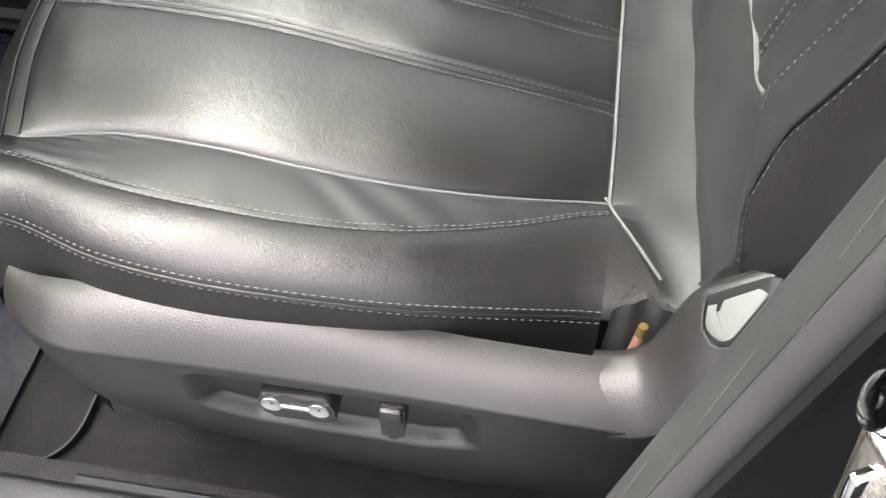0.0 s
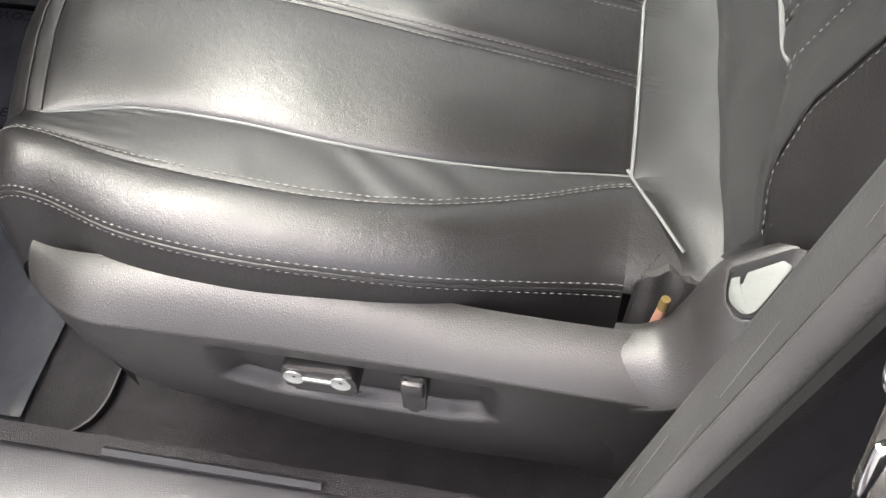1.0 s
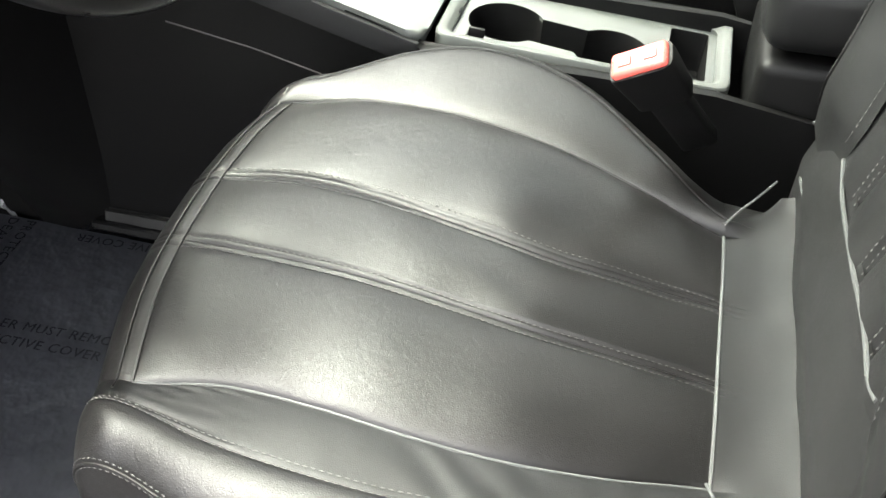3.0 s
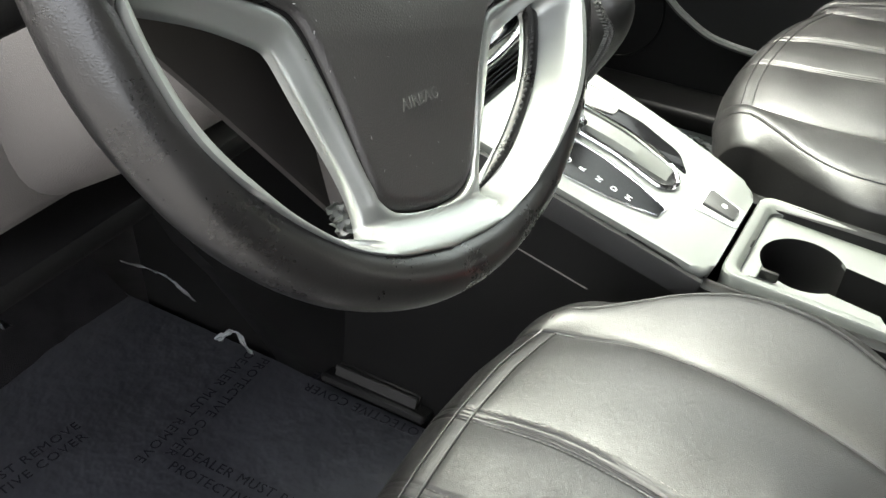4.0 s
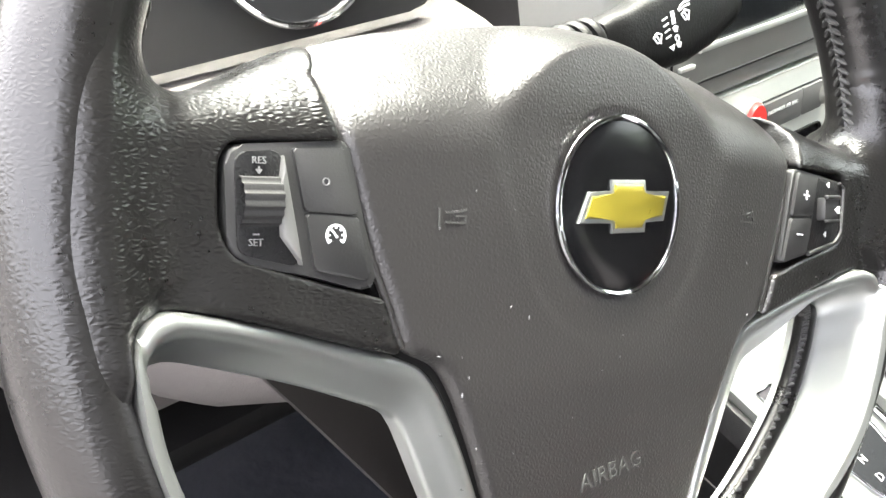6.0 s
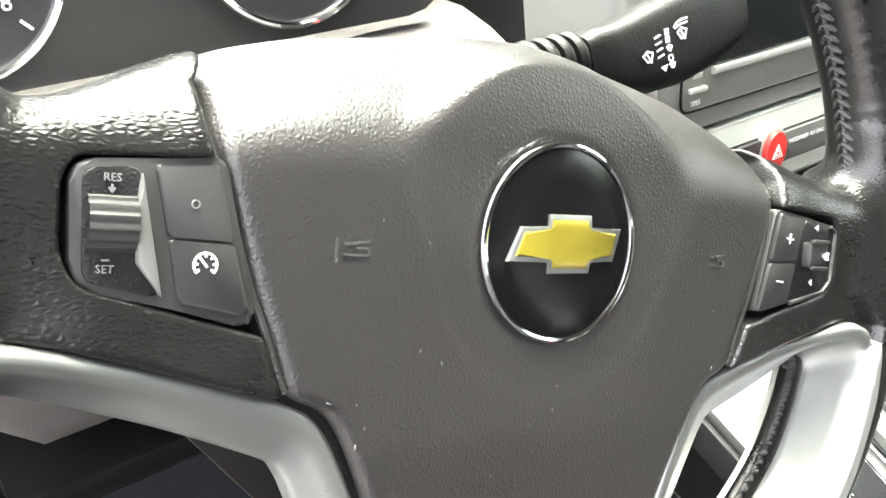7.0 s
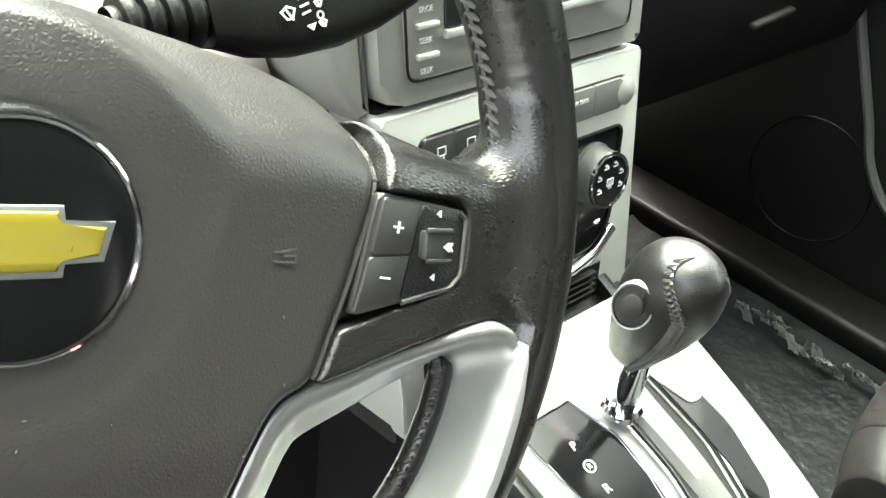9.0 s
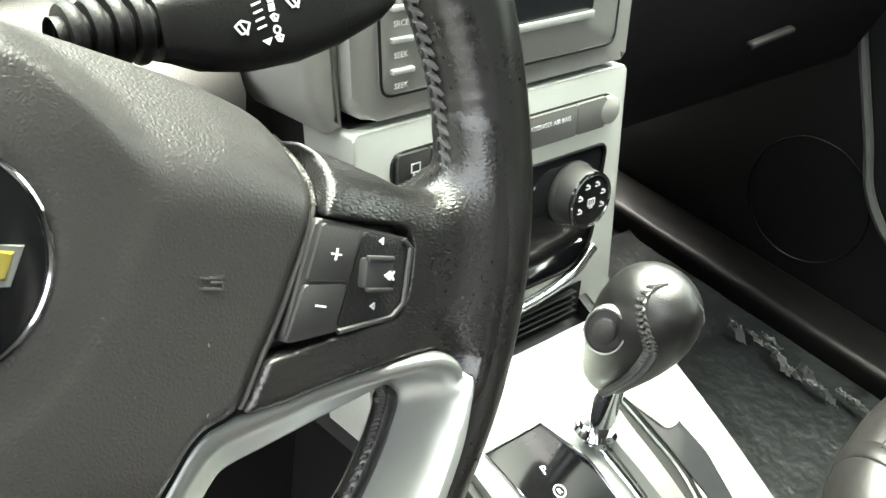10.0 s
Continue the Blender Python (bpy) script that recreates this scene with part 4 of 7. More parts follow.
lines([arc] + ticks + [[(0.0003, -0.0004), (-0.0012, 0.0014)]], 0.00026, at(-0.1035, -0.0020, -0.0008), WHITE_PRINT, lsw, "speed_sign")
lines([[(0.0009 * math.cos(a), 0.0009 * math.sin(a)) for a in np.linspace(0, 6.3, 12)]], 0.00014, at(-0.1065, 0.0115, -0.0008), GREY_PRINT, lsw, "ring_sign")
# right switches
rsw = part("switch_panel", plate(rounded([(0.0985, 0.0211), (0.1314, 0.0165), (0.1334, 0.0141), (0.1322, -0.0040), (0.1280, -0.0085), (0.0905, -0.0158)], [0.002, 0.004, 0.003, 0.004, 0.004, 0.003]), -0.012, -0.0022, 0.0012, 3), BUTTON_PLASTIC, wheel, "black switch panel")
rsw.matrix_basis = SKEW @ at(0.0032, -0.0008, -0.0010)
part("switch_button", plate(rounded([(0.0998, 0.0197), (0.1134, 0.0181), (0.1101, 0.0030), (0.0962, 0.0028)], 0.001), -0.006, -0.0008, 0.0006), BUTTON_PLASTIC, rsw)
part("switch_button", plate(rounded([(0.0957, 0.0018), (0.1098, 0.0021), (0.1066, -0.0117), (0.0910, -0.0150)], 0.001), -0.006, -0.0008, 0.0006), BUTTON_PLASTIC, rsw)
part("well", plate(rounded([(0.1150, 0.0180), (0.1300, 0.0155), (0.1316, 0.0132), (0.1306, -0.0034), (0.1270, -0.0074), (0.1082, -0.0112)], [0.002, 0.004, 0.003, 0.004, 0.004, 0.002]), -0.006, -0.0016, 0.0004), DARK_PLASTIC, rsw)
part("rocker", rbox((0.1194, 0.0055, -0.0008), (0.0104, 0.0092, 0.0060), 0.0012, 2), BUTTON_PLASTIC, rsw, "small raised rocker")
part("rocker_ridge", rbox((0.1190, 0.0102, 0.0022), (0.0098, 0.0018, 0.0022), 0.0006, 2), BUTTON_PLASTIC, rsw)
part("rocker_ridge", rbox((0.1197, 0.0008, 0.0018), (0.0098, 0.0014, 0.0018), 0.0005, 2), BUTTON_PLASTIC, rsw)
part("panel_wall", tube([(0.1296, 0.0160, -0.0012), (0.1325, 0.0138, -0.0010), (0.1316, -0.0038, -0.0010), (0.1275, -0.0082, -0.0012), (0.1085, -0.0122, -0.0014)], 0.0009, 6), BUTTON_PLASTIC, rsw)
lines([[(-0.0016, 0), (0.0016, 0)], [(0, -0.0016), (0, 0.0016)]], 0.00028, at(0.1052, 0.0108, -0.0006, -6), WHITE_PRINT, rsw, "plus_sign")
lines([[(-0.0016, 0), (0.0016, 0)]], 0.00028, at(0.1013, -0.0044, -0.0006, -6), WHITE_PRINT, rsw, "minus_sign")
spk = [[(-0.0010, 0), (-0.0004, 0.0003), (0.0003, 0.0009), (0.0003, -0.0009), (-0.0004, -0.0003), (-0.0010, 0)]]
lines(spk, 0.00022, at(0.1215, 0.0152, -0.0012), WHITE_PRINT, rsw, "speaker_sign")
lines(spk, 0.00020, at(0.1203, -0.0046, -0.0012), WHITE_PRINT, rsw, "speaker_sign")
lines([[(x * 1.2, y * 1.2) for x, y in spk[0]], [(0.0006, -0.0012), (0.0020, 0.0012)], [(0.0006, 0.0012), (0.0020, -0.0012)]], 0.00028, at(0.1222, 0.0052, 0.0025), WHITE_PRINT, rsw, "mute_sign")

# ---- steering column with its two stalks ----
column = thing("steering_column", COLUMN, "grey plastic steering column shroud with two stalks", "steering column")
rows = []
for w, hx, hv, cv in ((-0.070, 0.060, 0.050, 0.005), (-0.085, 0.075, 0.060, 0.004), (-0.13, 0.085, 0.066, 0.0), (-0.20, 0.095, 0.075, -0.005), (-0.30, 0.10, 0.08, -0.01)):
    rows.append([(hx * math.copysign(abs(math.cos(a)) ** 0.55, math.cos(a)), cv + hv * math.copysign(abs(math.sin(a)) ** 0.55, math.sin(a)), w) for a in np.linspace(0, 2 * math.pi, 40, endpoint=False)])
part("shroud", grid(rows, wrap_u=True, cap=True), GREY_PLASTIC, column)


def stalk(side, stations, name, label):
    """A lever: stations of u, v, half height, half depth."""
    rows = []
    for u, v, hv, hw in stations:
        rows.append([(side * u, v + hv * math.copysign(abs(math.sin(a)) ** 0.5, math.sin(a)), -0.096 + hw * math.copysign(abs(math.cos(a)) ** 0.6, math.cos(a))) for a in np.linspace(0, 2 * math.pi, 28, endpoint=False)])
    return part(name, grid(rows, wrap_u=True, cap=True), BLACK_PLASTIC, column, label, angle=50)


ls = stalk(-1, [(0.05, 0.037, 0.012, 0.010), (0.105, 0.037, 0.013, 0.011), (0.118, 0.037, 0.018, 0.012), (0.130, 0.037, 0.0205, 0.013), (0.166, 0.0365, 0.0210, 0.013), (0.169, 0.0365, 0.0195, 0.012)], "indicator_stalk", "black indicator stalk with white arrows")
part("end_cap", grid([[(-u, 0.0365 + hv * math.copysign(abs(math.sin(a)) ** 0.5, math.sin(a)), -0.096 + hw * math.copysign(abs(math.cos(a)) ** 0.6, math.cos(a))) for a in np.linspace(0, 2 * math.pi, 28, endpoint=False)] for u, hv, hw in ((0.168, 0.0205, 0.0128), (0.171, 0.0215, 0.0135), (0.186, 0.0205, 0.013), (0.192, 0.017, 0.010))], wrap_u=True, cap=True), BLACK_PLASTIC, ls)
arrow = [(-0.0036, 0), (0, 0.0036), (0, 0.0016), (0.0030, 0.0016), (0.0030, -0.0016), (0, -0.0016), (0, -0.0036), (-0.0036, 0)]
lines([arrow], 0.00045, at(-0.1490, 0.0385, -0.0824, -4), WHITE_PRINT, ls, "arrow_sign")
lines([[(-x, y) for x, y in arrow]], 0.00045, at(-0.1375, 0.0380, -0.0824, -4), WHITE_PRINT, ls, "arrow_sign")
lines([[(0, 0.0062), (0, -0.0062)]], 0.0004, at(-0.1548, 0.0385, -0.0824, -4), WHITE_PRINT, ls, "line_sign")

rs = stalk(1, [(0.108, 0.0440, 0.0105, 0.009), (0.114, 0.0440, 0.0125, 0.011), (0.124, 0.0420, 0.0150, 0.012), (0.140, 0.0420, 0.0180, 0.0125), (0.160, 0.0440, 0.0200, 0.013), (0.180, 0.0470, 0.0195, 0.013), (0.200, 0.0500, 0.0165, 0.012), (0.208, 0.0510, 0.0130, 0.010), (0.211, 0.0512, 0.0090, 0.007)], "wiper_stalk", "black wiper stalk with white signs")
for k in range(4):
    u = 0.080 + 0.0075 * k
    part("collar", lathe([(0.006, -0.0026), (0.0115, -0.0024), (0.0125, -0.001), (0.0125, 0.001), (0.0115, 0.0024), (0.006, 0.0026)], 24, pose(u, 0.0455, -0.096, 0, 90, 0)), BLACK_PLASTIC, rs)
part("collar_core", lathe([(0.008, -0.015), (0.008, 0.03)], 20, pose(0.089, 0.0455, -0.096, 0, 90, 0)), BLACK_PLASTIC, rs)
SW = -0.0828
wip = [[(-0.0030, 0.0016), (0, 0.0030), (0.0030, 0.0016), (0.0012, -0.0014), (-0.0012, -0.0014), (-0.0030, 0.0016)], [(-0.0008, 0.0022), (0.0012, -0.0020)]]
lines(wip, 0.00035, at(0.1360, 0.0395, SW, 5), WHITE_PRINT, rs, "wiper_sign")
bars = [[(0.0, 0.0052 - 0.0028 * k), (0.0035, 0.0057 - 0.0028 * k)] for k in range(4)]
lines(bars, 0.00035, at(0.1415, 0.0420, SW, 5), WHITE_PRINT, rs, "bar_sign")
part("triangle_sign", plate([(0.1425, 0.0345), (0.1468, 0.0352), (0.1450, 0.0325)], SW - 0.0002, SW + 0.0002), WHITE_PRINT, rs, smooth=False)
part("block_sign", plate([(0.1475, 0.0500), (0.1500, 0.0502), (0.1500, 0.0475), (0.1475, 0.0473)], SW - 0.0002, SW + 0.0002), WHITE_PRINT, rs, smooth=False)
part("block_sign", plate([(0.1475, 0.0468), (0.1500, 0.0470), (0.1500, 0.0443), (0.1475, 0.0441)], SW - 0.0002, SW + 0.0002), WHITE_PRINT, rs, smooth=False)
lines([[(0.0013 * math.cos(a), 0.0013 * math.sin(a)) for a in np.linspace(0, 6.3, 14)]], 0.0003, at(0.1493, 0.0375, SW), WHITE_PRINT, rs, "ring_sign")
lines([[(p[0] * 0.55, p[1] * 0.55) for p in q] for q in wip], 0.0003, at(0.1493, 0.0415, SW), WHITE_PRINT, rs, "wiper_sign")
lines([[(p[0] * 0.55, p[1] * 0.55) for p in q] for q in wip], 0.0003, at(0.1498, 0.0342, SW), WHITE_PRINT, rs, "wiper_sign")
lines([[(p[0] * 1.0, p[1] * 1.0) for p in q] for q in wip] + [[(-0.0045, 0.0042), (-0.002, 0.0058), (0.001, 0.0064), (0.0045, 0.0062)], [(-0.004, 0.0036), (0.0, 0.0046), (0.004, 0.0046)]], 0.0004, at(0.1585, 0.0460, SW, 5), WHITE_PRINT, rs, "washer_sign")


# ---- dashboard ----
dash = thing("dashboard", pose(0.35, 0.3, 0.6), "grey and black plastic dashboard behind the wheel", "dashboard")
DI = dash.matrix_world.inverted()


def dash_part(name, bm, mat, label="", angle=38):
    bmesh.ops.transform(bm, matrix=DI, verts=bm.verts)
    return part(name, bm, mat, dash, label, angle=angle)


# top sheet and hood
rows = []
for y, z in ((0.95, 0.70), (0.95, 0.735), (0.70, 0.745), (0.50, 0.745), (0.40, 0.74), (0.37, 0.725), (0.365, 0.70), (0.40, 0.68)):
    rows.append([(x, y, z) for x in np.linspace(-0.42, 1.18, 17)])
dash_part("top_panel", grid(rows), DARK_PLASTIC)
# ledge under the gauges
rows = []
for y, z in ((0.345, 0.600), (0.30, 0.604), (0.27, 0.600), (0.235, 0.590), (0.215, 0.580), (0.205, 0.565), (0.205, 0.545), (0.22, 0.535)):
    rows.append([(x, y + 0.03 * (abs(x) / 0.25) ** 4, z) for x in np.linspace(-0.26, 0.215, 21)])
dash_part("gauge_ledge", grid(rows), GREY_PLASTIC)
# light grey knee panel
rows = []
for i in range(25):
    t = i / 24
    row = []
    for j in range(25):
        s = j / 24
        x = -0.42 + 0.44 * s
        bottom = 0.448 + 0.09 * max(0, (-0.108 - x) / 0.047) ** 1.5 + 0.03 * max(0, (x + 0.05) / 0.05) ** 2
        bottom = min(bottom, 0.60)
        z = 0.605 - (0.605 - bottom) * t
        y = 0.205 + 0.012 * math.sin(math.pi * t) * -1 + 0.055 * max(0, (t - 0.72) / 0.28) ** 2
        row.append((x, y, z))
    rows.append(row)
dash_part("knee_panel", grid(rows), GREY_PLASTIC, "light grey knee panel")
bm = tube([(-0.42, 0.196, 0.575), (-0.20, 0.192, 0.572), (-0.08, 0.192, 0.585), (0.0, 0.195, 0.59)], 0.0012, 6)
dash_part("panel_gap", bm, DARK_PLASTIC)
dash_part("under_panel", rbox((-0.05, 0.36, 0.43), (0.75, 0.30, 0.02), 0.006), BLACK_PLASTIC)
rows = []
for y, z in ((0.25, 0.58), (0.255, 0.50), (0.27, 0.44), (0.30, 0.40), (0.36, 0.385)):
    rows.append([(x, y, z) for x in np.linspace(0.0, 0.26, 8)])
dash_part("column_panel", grid(rows), DARK_PLASTIC, "dark grey panel under the column")
# slanting panel between the column and the console's foot
rows = []
for k in range(21):
    z = -0.01 + 0.45 * k / 20
    x0 = interp(z, (0.0, 0.07, 0.19, 0.26, 0.335, 0.44), (0.275, 0.243, 0.187, 0.147, 0.118, 0.062))
    rows.append([(x0 + (0.292 - x0) * j / 8, 0.325 - 0.075 * (j / 8) ** 0.7, z) for j in range(-1, 9) for j in [max(j, 0)]])
closing = grid([[(p[0], p[1] + (0.03 if j == 0 else 0), p[2]) for j, p in enumerate(r)] for r in rows])
dash_part("closing_panel", closing, BLACK_PLASTIC, "dark panel beside the footwell")
# gauges
GA = pose(0.0, 0.315, 0.665, 72, 0, 0)
dash_part("gauge_panel", plate(rounded([(-0.19, -0.055), (0.19, -0.055), (0.18, 0.075), (-0.18, 0.075)], 0.03), -0.01, 0.0, 0.002, m=GA), GAUGE)


def gauge(cx, cy, r, marks):
    dash_part("dial_face", lathe([(0, 0.0005), (r, 0.0005), (r, 0.002), (0, 0.003)], 48, GA @ at(cx, cy)), GAUGE)
    bm = bmesh.new()
    tube([GA @ Vector((cx + r * math.cos(a), cy + r * math.sin(a), 0.004)) for a in np.linspace(0, 2 * math.pi, 60, endpoint=False)], 0.0022, 8, bm, closed=True, up=(0, -0.9, 0.4))
    dash_part("dial_ring", bm, CHROME, "thin chrome dial ring")
    for k in range(12):
        a = radians(225 - 270 * k / 11)
        c, s = math.cos(a), math.sin(a)
        dash_part("dial_mark", plate([(r * 0.90 * c - 0.0007 * s, r * 0.90 * s + 0.0007 * c), (r * 0.90 * c + 0.0007 * s, r * 0.90 * s - 0.0007 * c), (r * 0.78 * c + 0.0007 * s, r * 0.78 * s - 0.0007 * c), (r * 0.78 * c - 0.0007 * s, r * 0.78 * s + 0.0007 * c)], 0.0030, 0.0035, m=GA @ at(cx, cy)), WHITE_PRINT)
    for n, a in marks:
        lettering(n, 0.011, DI @ GA @ at(cx + r * 0.62 * math.cos(radians(a)), cy + r * 0.62 * math.sin(radians(a)), 0.0032), WHITE_PRINT, dash)


gauge(-0.092, 0.008, 0.056, (("8", -40), ("7", -12), ("6", 15), ("5", 45)))
gauge(0.085, 0.008, 0.056, ())
tt = plate(rounded([(-0.0040, -0.0030), (0.0040, -0.0030), (0.0034, 0.0006), (0.0020, 0.0036), (-0.0020, 0.0036), (-0.0034, 0.0006)], 0.0009), 0.003, 0.0036, m=GA @ at(-0.083, -0.028, 0.0, 20))
dash_part("warning_sign", tt, TELLTALE, "glowing red warning sign")
# passenger side
rows = []
for y, z in ((0.37, 0.73), (0.33, 0.70), (0.31, 0.62), (0.30, 0.55), (0.305, 0.45), (0.33, 0.37), (0.38, 0.335), (0.55, 0.34)):
    rows.append([(x, y, z) for x in np.linspace(0.455, 1.19, 14)])
dash_part("glove_side", grid(rows), DARK_PLASTIC, "black dashboard before the passenger")
dash_part("glove_latch", rbox((0, 0, 0), (0.080, 0.012, 0.009), 0.004, 3, pose(0.908, 0.299, 0.453, 10, -5, 0)), DARK_PLASTIC, "small grey glove box latch")

# ---- centre stack ----
# stack axes: u to the right, v up the face, w to the driver
STACK = pose(0.352, 0.160, 0.575, 80, 0, 0)
stack = thing("centre_stack", STACK, "silver and grey centre stack with radio and climate controls", "dashboard console")
part("surround", plate(rounded([(-0.112, 0.13), (0.114, 0.13), (0.111, -0.008), (-0.108, -0.008)], [0.01, 0.01, 0.004, 0.016]), -0.06, -0.004, 0.006, 3), STACK_PLASTIC, stack, "grey radio surround")
part("side_wing", plate([(-0.112, 0.13), (-0.106, -0.012), (-0.116, -0.014), (-0.131, 0.008), (-0.140, 0.12)], -0.09, -0.012, 0.008, 3), STACK_PLASTIC, stack)
part("body", plate([(-0.106, -0.01), (0.106, -0.01), (0.100, -0.24), (-0.100, -0.24)], -0.09, -0.012, 0.004), DARK_PLASTIC, stack)
radio = part("radio", plate(rounded([(-0.094, 0.105), (0.097, 0.105), (0.094, 0.006), (-0.091, 0.006)], [0.01, 0.01, 0.008, 0.008], 5), -0.006, -0.001, 0.0015), STACK_PLASTIC, stack, "grey radio with a dark display")
bm = bmesh.new()
tube([(x, y, -0.0012) for x, y in rounded([(-0.0945, 0.106), (0.0975, 0.106), (0.0945, 0.0053), (-0.0915, 0.0053)], 0.008, 5)], 0.0009, 6, bm, closed=True)
part("radio_gap", bm, BLACK_PLASTIC, radio)
part("display", plate(rounded([(-0.066, 0.098), (0.070, 0.098), (0.070, 0.030), (-0.066, 0.030)], 0.003), -0.004, 0.0002, 0.0004), SCREEN, radio, "dark radio display")
part("display_edge", plate([(-0.066, 0.030), (0.070, 0.030), (0.070, 0.0255), (-0.066, 0.0255)], -0.002, 0.0022, 0.001), PALE_SILVER, radio, "bright silver edge below the display")
for k, word in enumerate(("SRCE", "SEEK", "SEEK")):
    v = 0.0435 - 0.0165 * k
    lettering(word, 0.0044, at(-0.0795, v - 0.0, 0.0002), WHITE_PRINT, radio)
    if k < 2:
        part("radio_key", rbox((-0.0785, v - 0.0085, 0.0), (0.0150, 0.0030, 0.004), 0.0008, 2), PALE_SILVER, radio, "thin silver key")
part("radio_key", rbox((-0.0785, 0.0515, 0.0), (0.0150, 0.0030, 0.004), 0.0008, 2), PALE_SILVER, radio, "thin silver key")
for k in range(3):
    part("radio_key", rbox((0.0825, 0.088 - 0.022 * k, 0.0), (0.012, 0.010, 0.003), 0.001, 2), BUTTON_PLASTIC, radio)
# silver frame
silver = part("silver_frame", plate(rounded([(-0.110, -0.012), (0.112, -0.012), (0.118, -0.235), (-0.100, -0.235)], [0.003, 0.003, 0.01, 0.01]), -0.05, -0.002, 0.002), PALE_SILVER, stack, "pale silver frame of the stack")
part("key_slot", plate(rounded([(-0.086, -0.0275), (0.100, -0.0275), (0.100, -0.0500), (-0.086, -0.0500)], 0.010, 6), -0.004, -0.0008, 0.0004), DARK_PLASTIC, silver)
for k, (u0, u1) in enumerate(((-0.083, -0.060), (-0.0595, -0.036), (-0.0355, -0.012), (0.0105, 0.062), (0.0625, 0.090))):
    part("key", plate(rounded([(u0, -0.0285), (u1, -0.0285), (u1, -0.0490), (u0, -0.0490)], 0.0015), -0.004, 0.0022, 0.0012), WEDGE_GREY if k > 2 else BUTTON_PLASTIC, silver, "row key")
part("slot_end", lathe([(0, -0.003), (0.0100, -0.003), (0.0095, 0.004), (0.006, 0.006), (0, 0.0065)], 24, at(0.0945, -0.0388, -0.002)), STACK_PLASTIC, silver)
lettering("PASSENGER AIR BAG", 0.0042, at(0.036, -0.036, 0.0025), WHITE_PRINT, silver)
for u in (-0.071, -0.048):
    lines([[(-0.003, 0), (-0.003, 0.003), (0.003, 0.003), (0.003, -0.002), (-0.003, -0.002), (-0.003, 0)], [(-0.001, -0.002), (-0.0018, -0.0038), (0.0018, -0.0038), (0.001, -0.002)]], 0.0003, at(u, -0.038, 0.0025), WHITE_PRINT, silver, "window_sign")
haz = part("hazard_button", lathe([(0, -0.003), (0.0130, -0.003), (0.0130, 0.004), (0.0118, 0.0062), (0.0, 0.0068)], 32, at(-0.001, -0.0375, 0.0) @ Matrix.Diagonal((0.86, 1.1, 1, 1))), RED, silver, "round red hazard button")
part("hazard_ring", lathe([(0.0135, -0.003), (0.0158, -0.002), (0.0155, 0.002), (0.0135, 0.003)], 32, at(-0.001, -0.0375, 0.0) @ Matrix.Diagonal((0.88, 1.08, 1, 1))), PALE_SILVER, haz)
lines([[(-0.005, -0.0035), (0.005, -0.0035), (0, 0.0055), (-0.005, -0.0035)], [(-0.0025, -0.0020), (0.0025, -0.0020), (0, 0.0025), (-0.0025, -0.0020)]], 0.00035, at(-0.001, -0.038, 0.0070), WHITE_PRINT, haz, "triangle_sign")
# climate panel
clim = part("climate_panel", plate(rounded([(-0.092, -0.062), (0.096, -0.062), (0.088, -0.150), (-0.084, -0.150)], [0.008, 0.008, 0.03, 0.03], 6), -0.006, -0.0005, 0.001), GLOSS_BLACK, stack, "glossy black climate panel")
part("panel_edge", tube([(x, y, 0.0002) for x, y in rounded([(-0.092, -0.062), (0.096, -0.062), (0.088, -0.150), (-0.084, -0.150)], [0.008, 0.008, 0.03, 0.03], 6)], 0.0012, 6, closed=True), BLACK_PLASTIC, clim)
for u0, word in ((0.064, "r"), (-0.060, "l")):
    M = at(u0, -0.090, 0.0) @ Matrix.Diagonal((0.9, 0.9, 0.75, 1))
    k = part("climate_knob", lathe([(0, 0.0), (0.0245, 0.0), (0.0245, 0.003), (0.0225, 0.005), (0.0218, 0.020), (0.0210, 0.0225), (0, 0.0225)], 48, M), BUTTON_PLASTIC, clim, "round black climate knob")
    part("knob_ring", lathe([(0.0195, 0.0215), (0.0218, 0.0215), (0.0218, 0.0242), (0.0205, 0.0248), (0.0192, 0.0240)], 48, M), CHROME, k, "thin chrome ring")
    part("knob_face", lathe([(0, 0.0220), (0.0194, 0.0220), (0.0185, 0.0235), (0, 0.0238)], 40, M), GLOSS_BLACK, k)
    for j in range(6):
        a = radians(205 - 46 * j)
        lines([[(-0.0012, 0.001), (0, 0.0018), (0.0008, 0.0004), (0.0018, 0.0004), (0.0018, -0.0014)], [(-0.0016, -0.0012), (0.0004, -0.0012)]], 0.00035, at(u0 + 0.0118 * math.cos(a), -0.090 + 0.0118 * math.sin(a), 0.0182), WHITE_PRINT, k, "air_sign")
    lines([[(-0.003, -0.002), (0.003, -0.002), (0.003, 0.0025), (-0.003, 0.0025), (-0.003, -0.002)], [(-0.001, -0.004), (-0.001, 0.001)], [(0.001, -0.004), (0.001, 0.001)]], 0.00035, at(u0, -0.091, 0.0182), WHITE_PRINT, k, "heat_sign")
    if word == "l":
        bm = bmesh.new()
        for j in range(5):
            a = radians(20 - 18 * j)
            plate([(0.019 * math.cos(a), 0.019 * math.sin(a)), (0.019 * math.cos(a + 0.2), 0.019 * math.sin(a + 0.2)), (0.0165 * math.cos(a + 0.2), 0.0165 * math.sin(a + 0.2)), (0.0165 * math.cos(a), 0.0165 * math.sin(a))], 0.0236, 0.0244, bm=bm, m=M)
        part("warm_scale", bm, RED, k, "red warm-air scale")
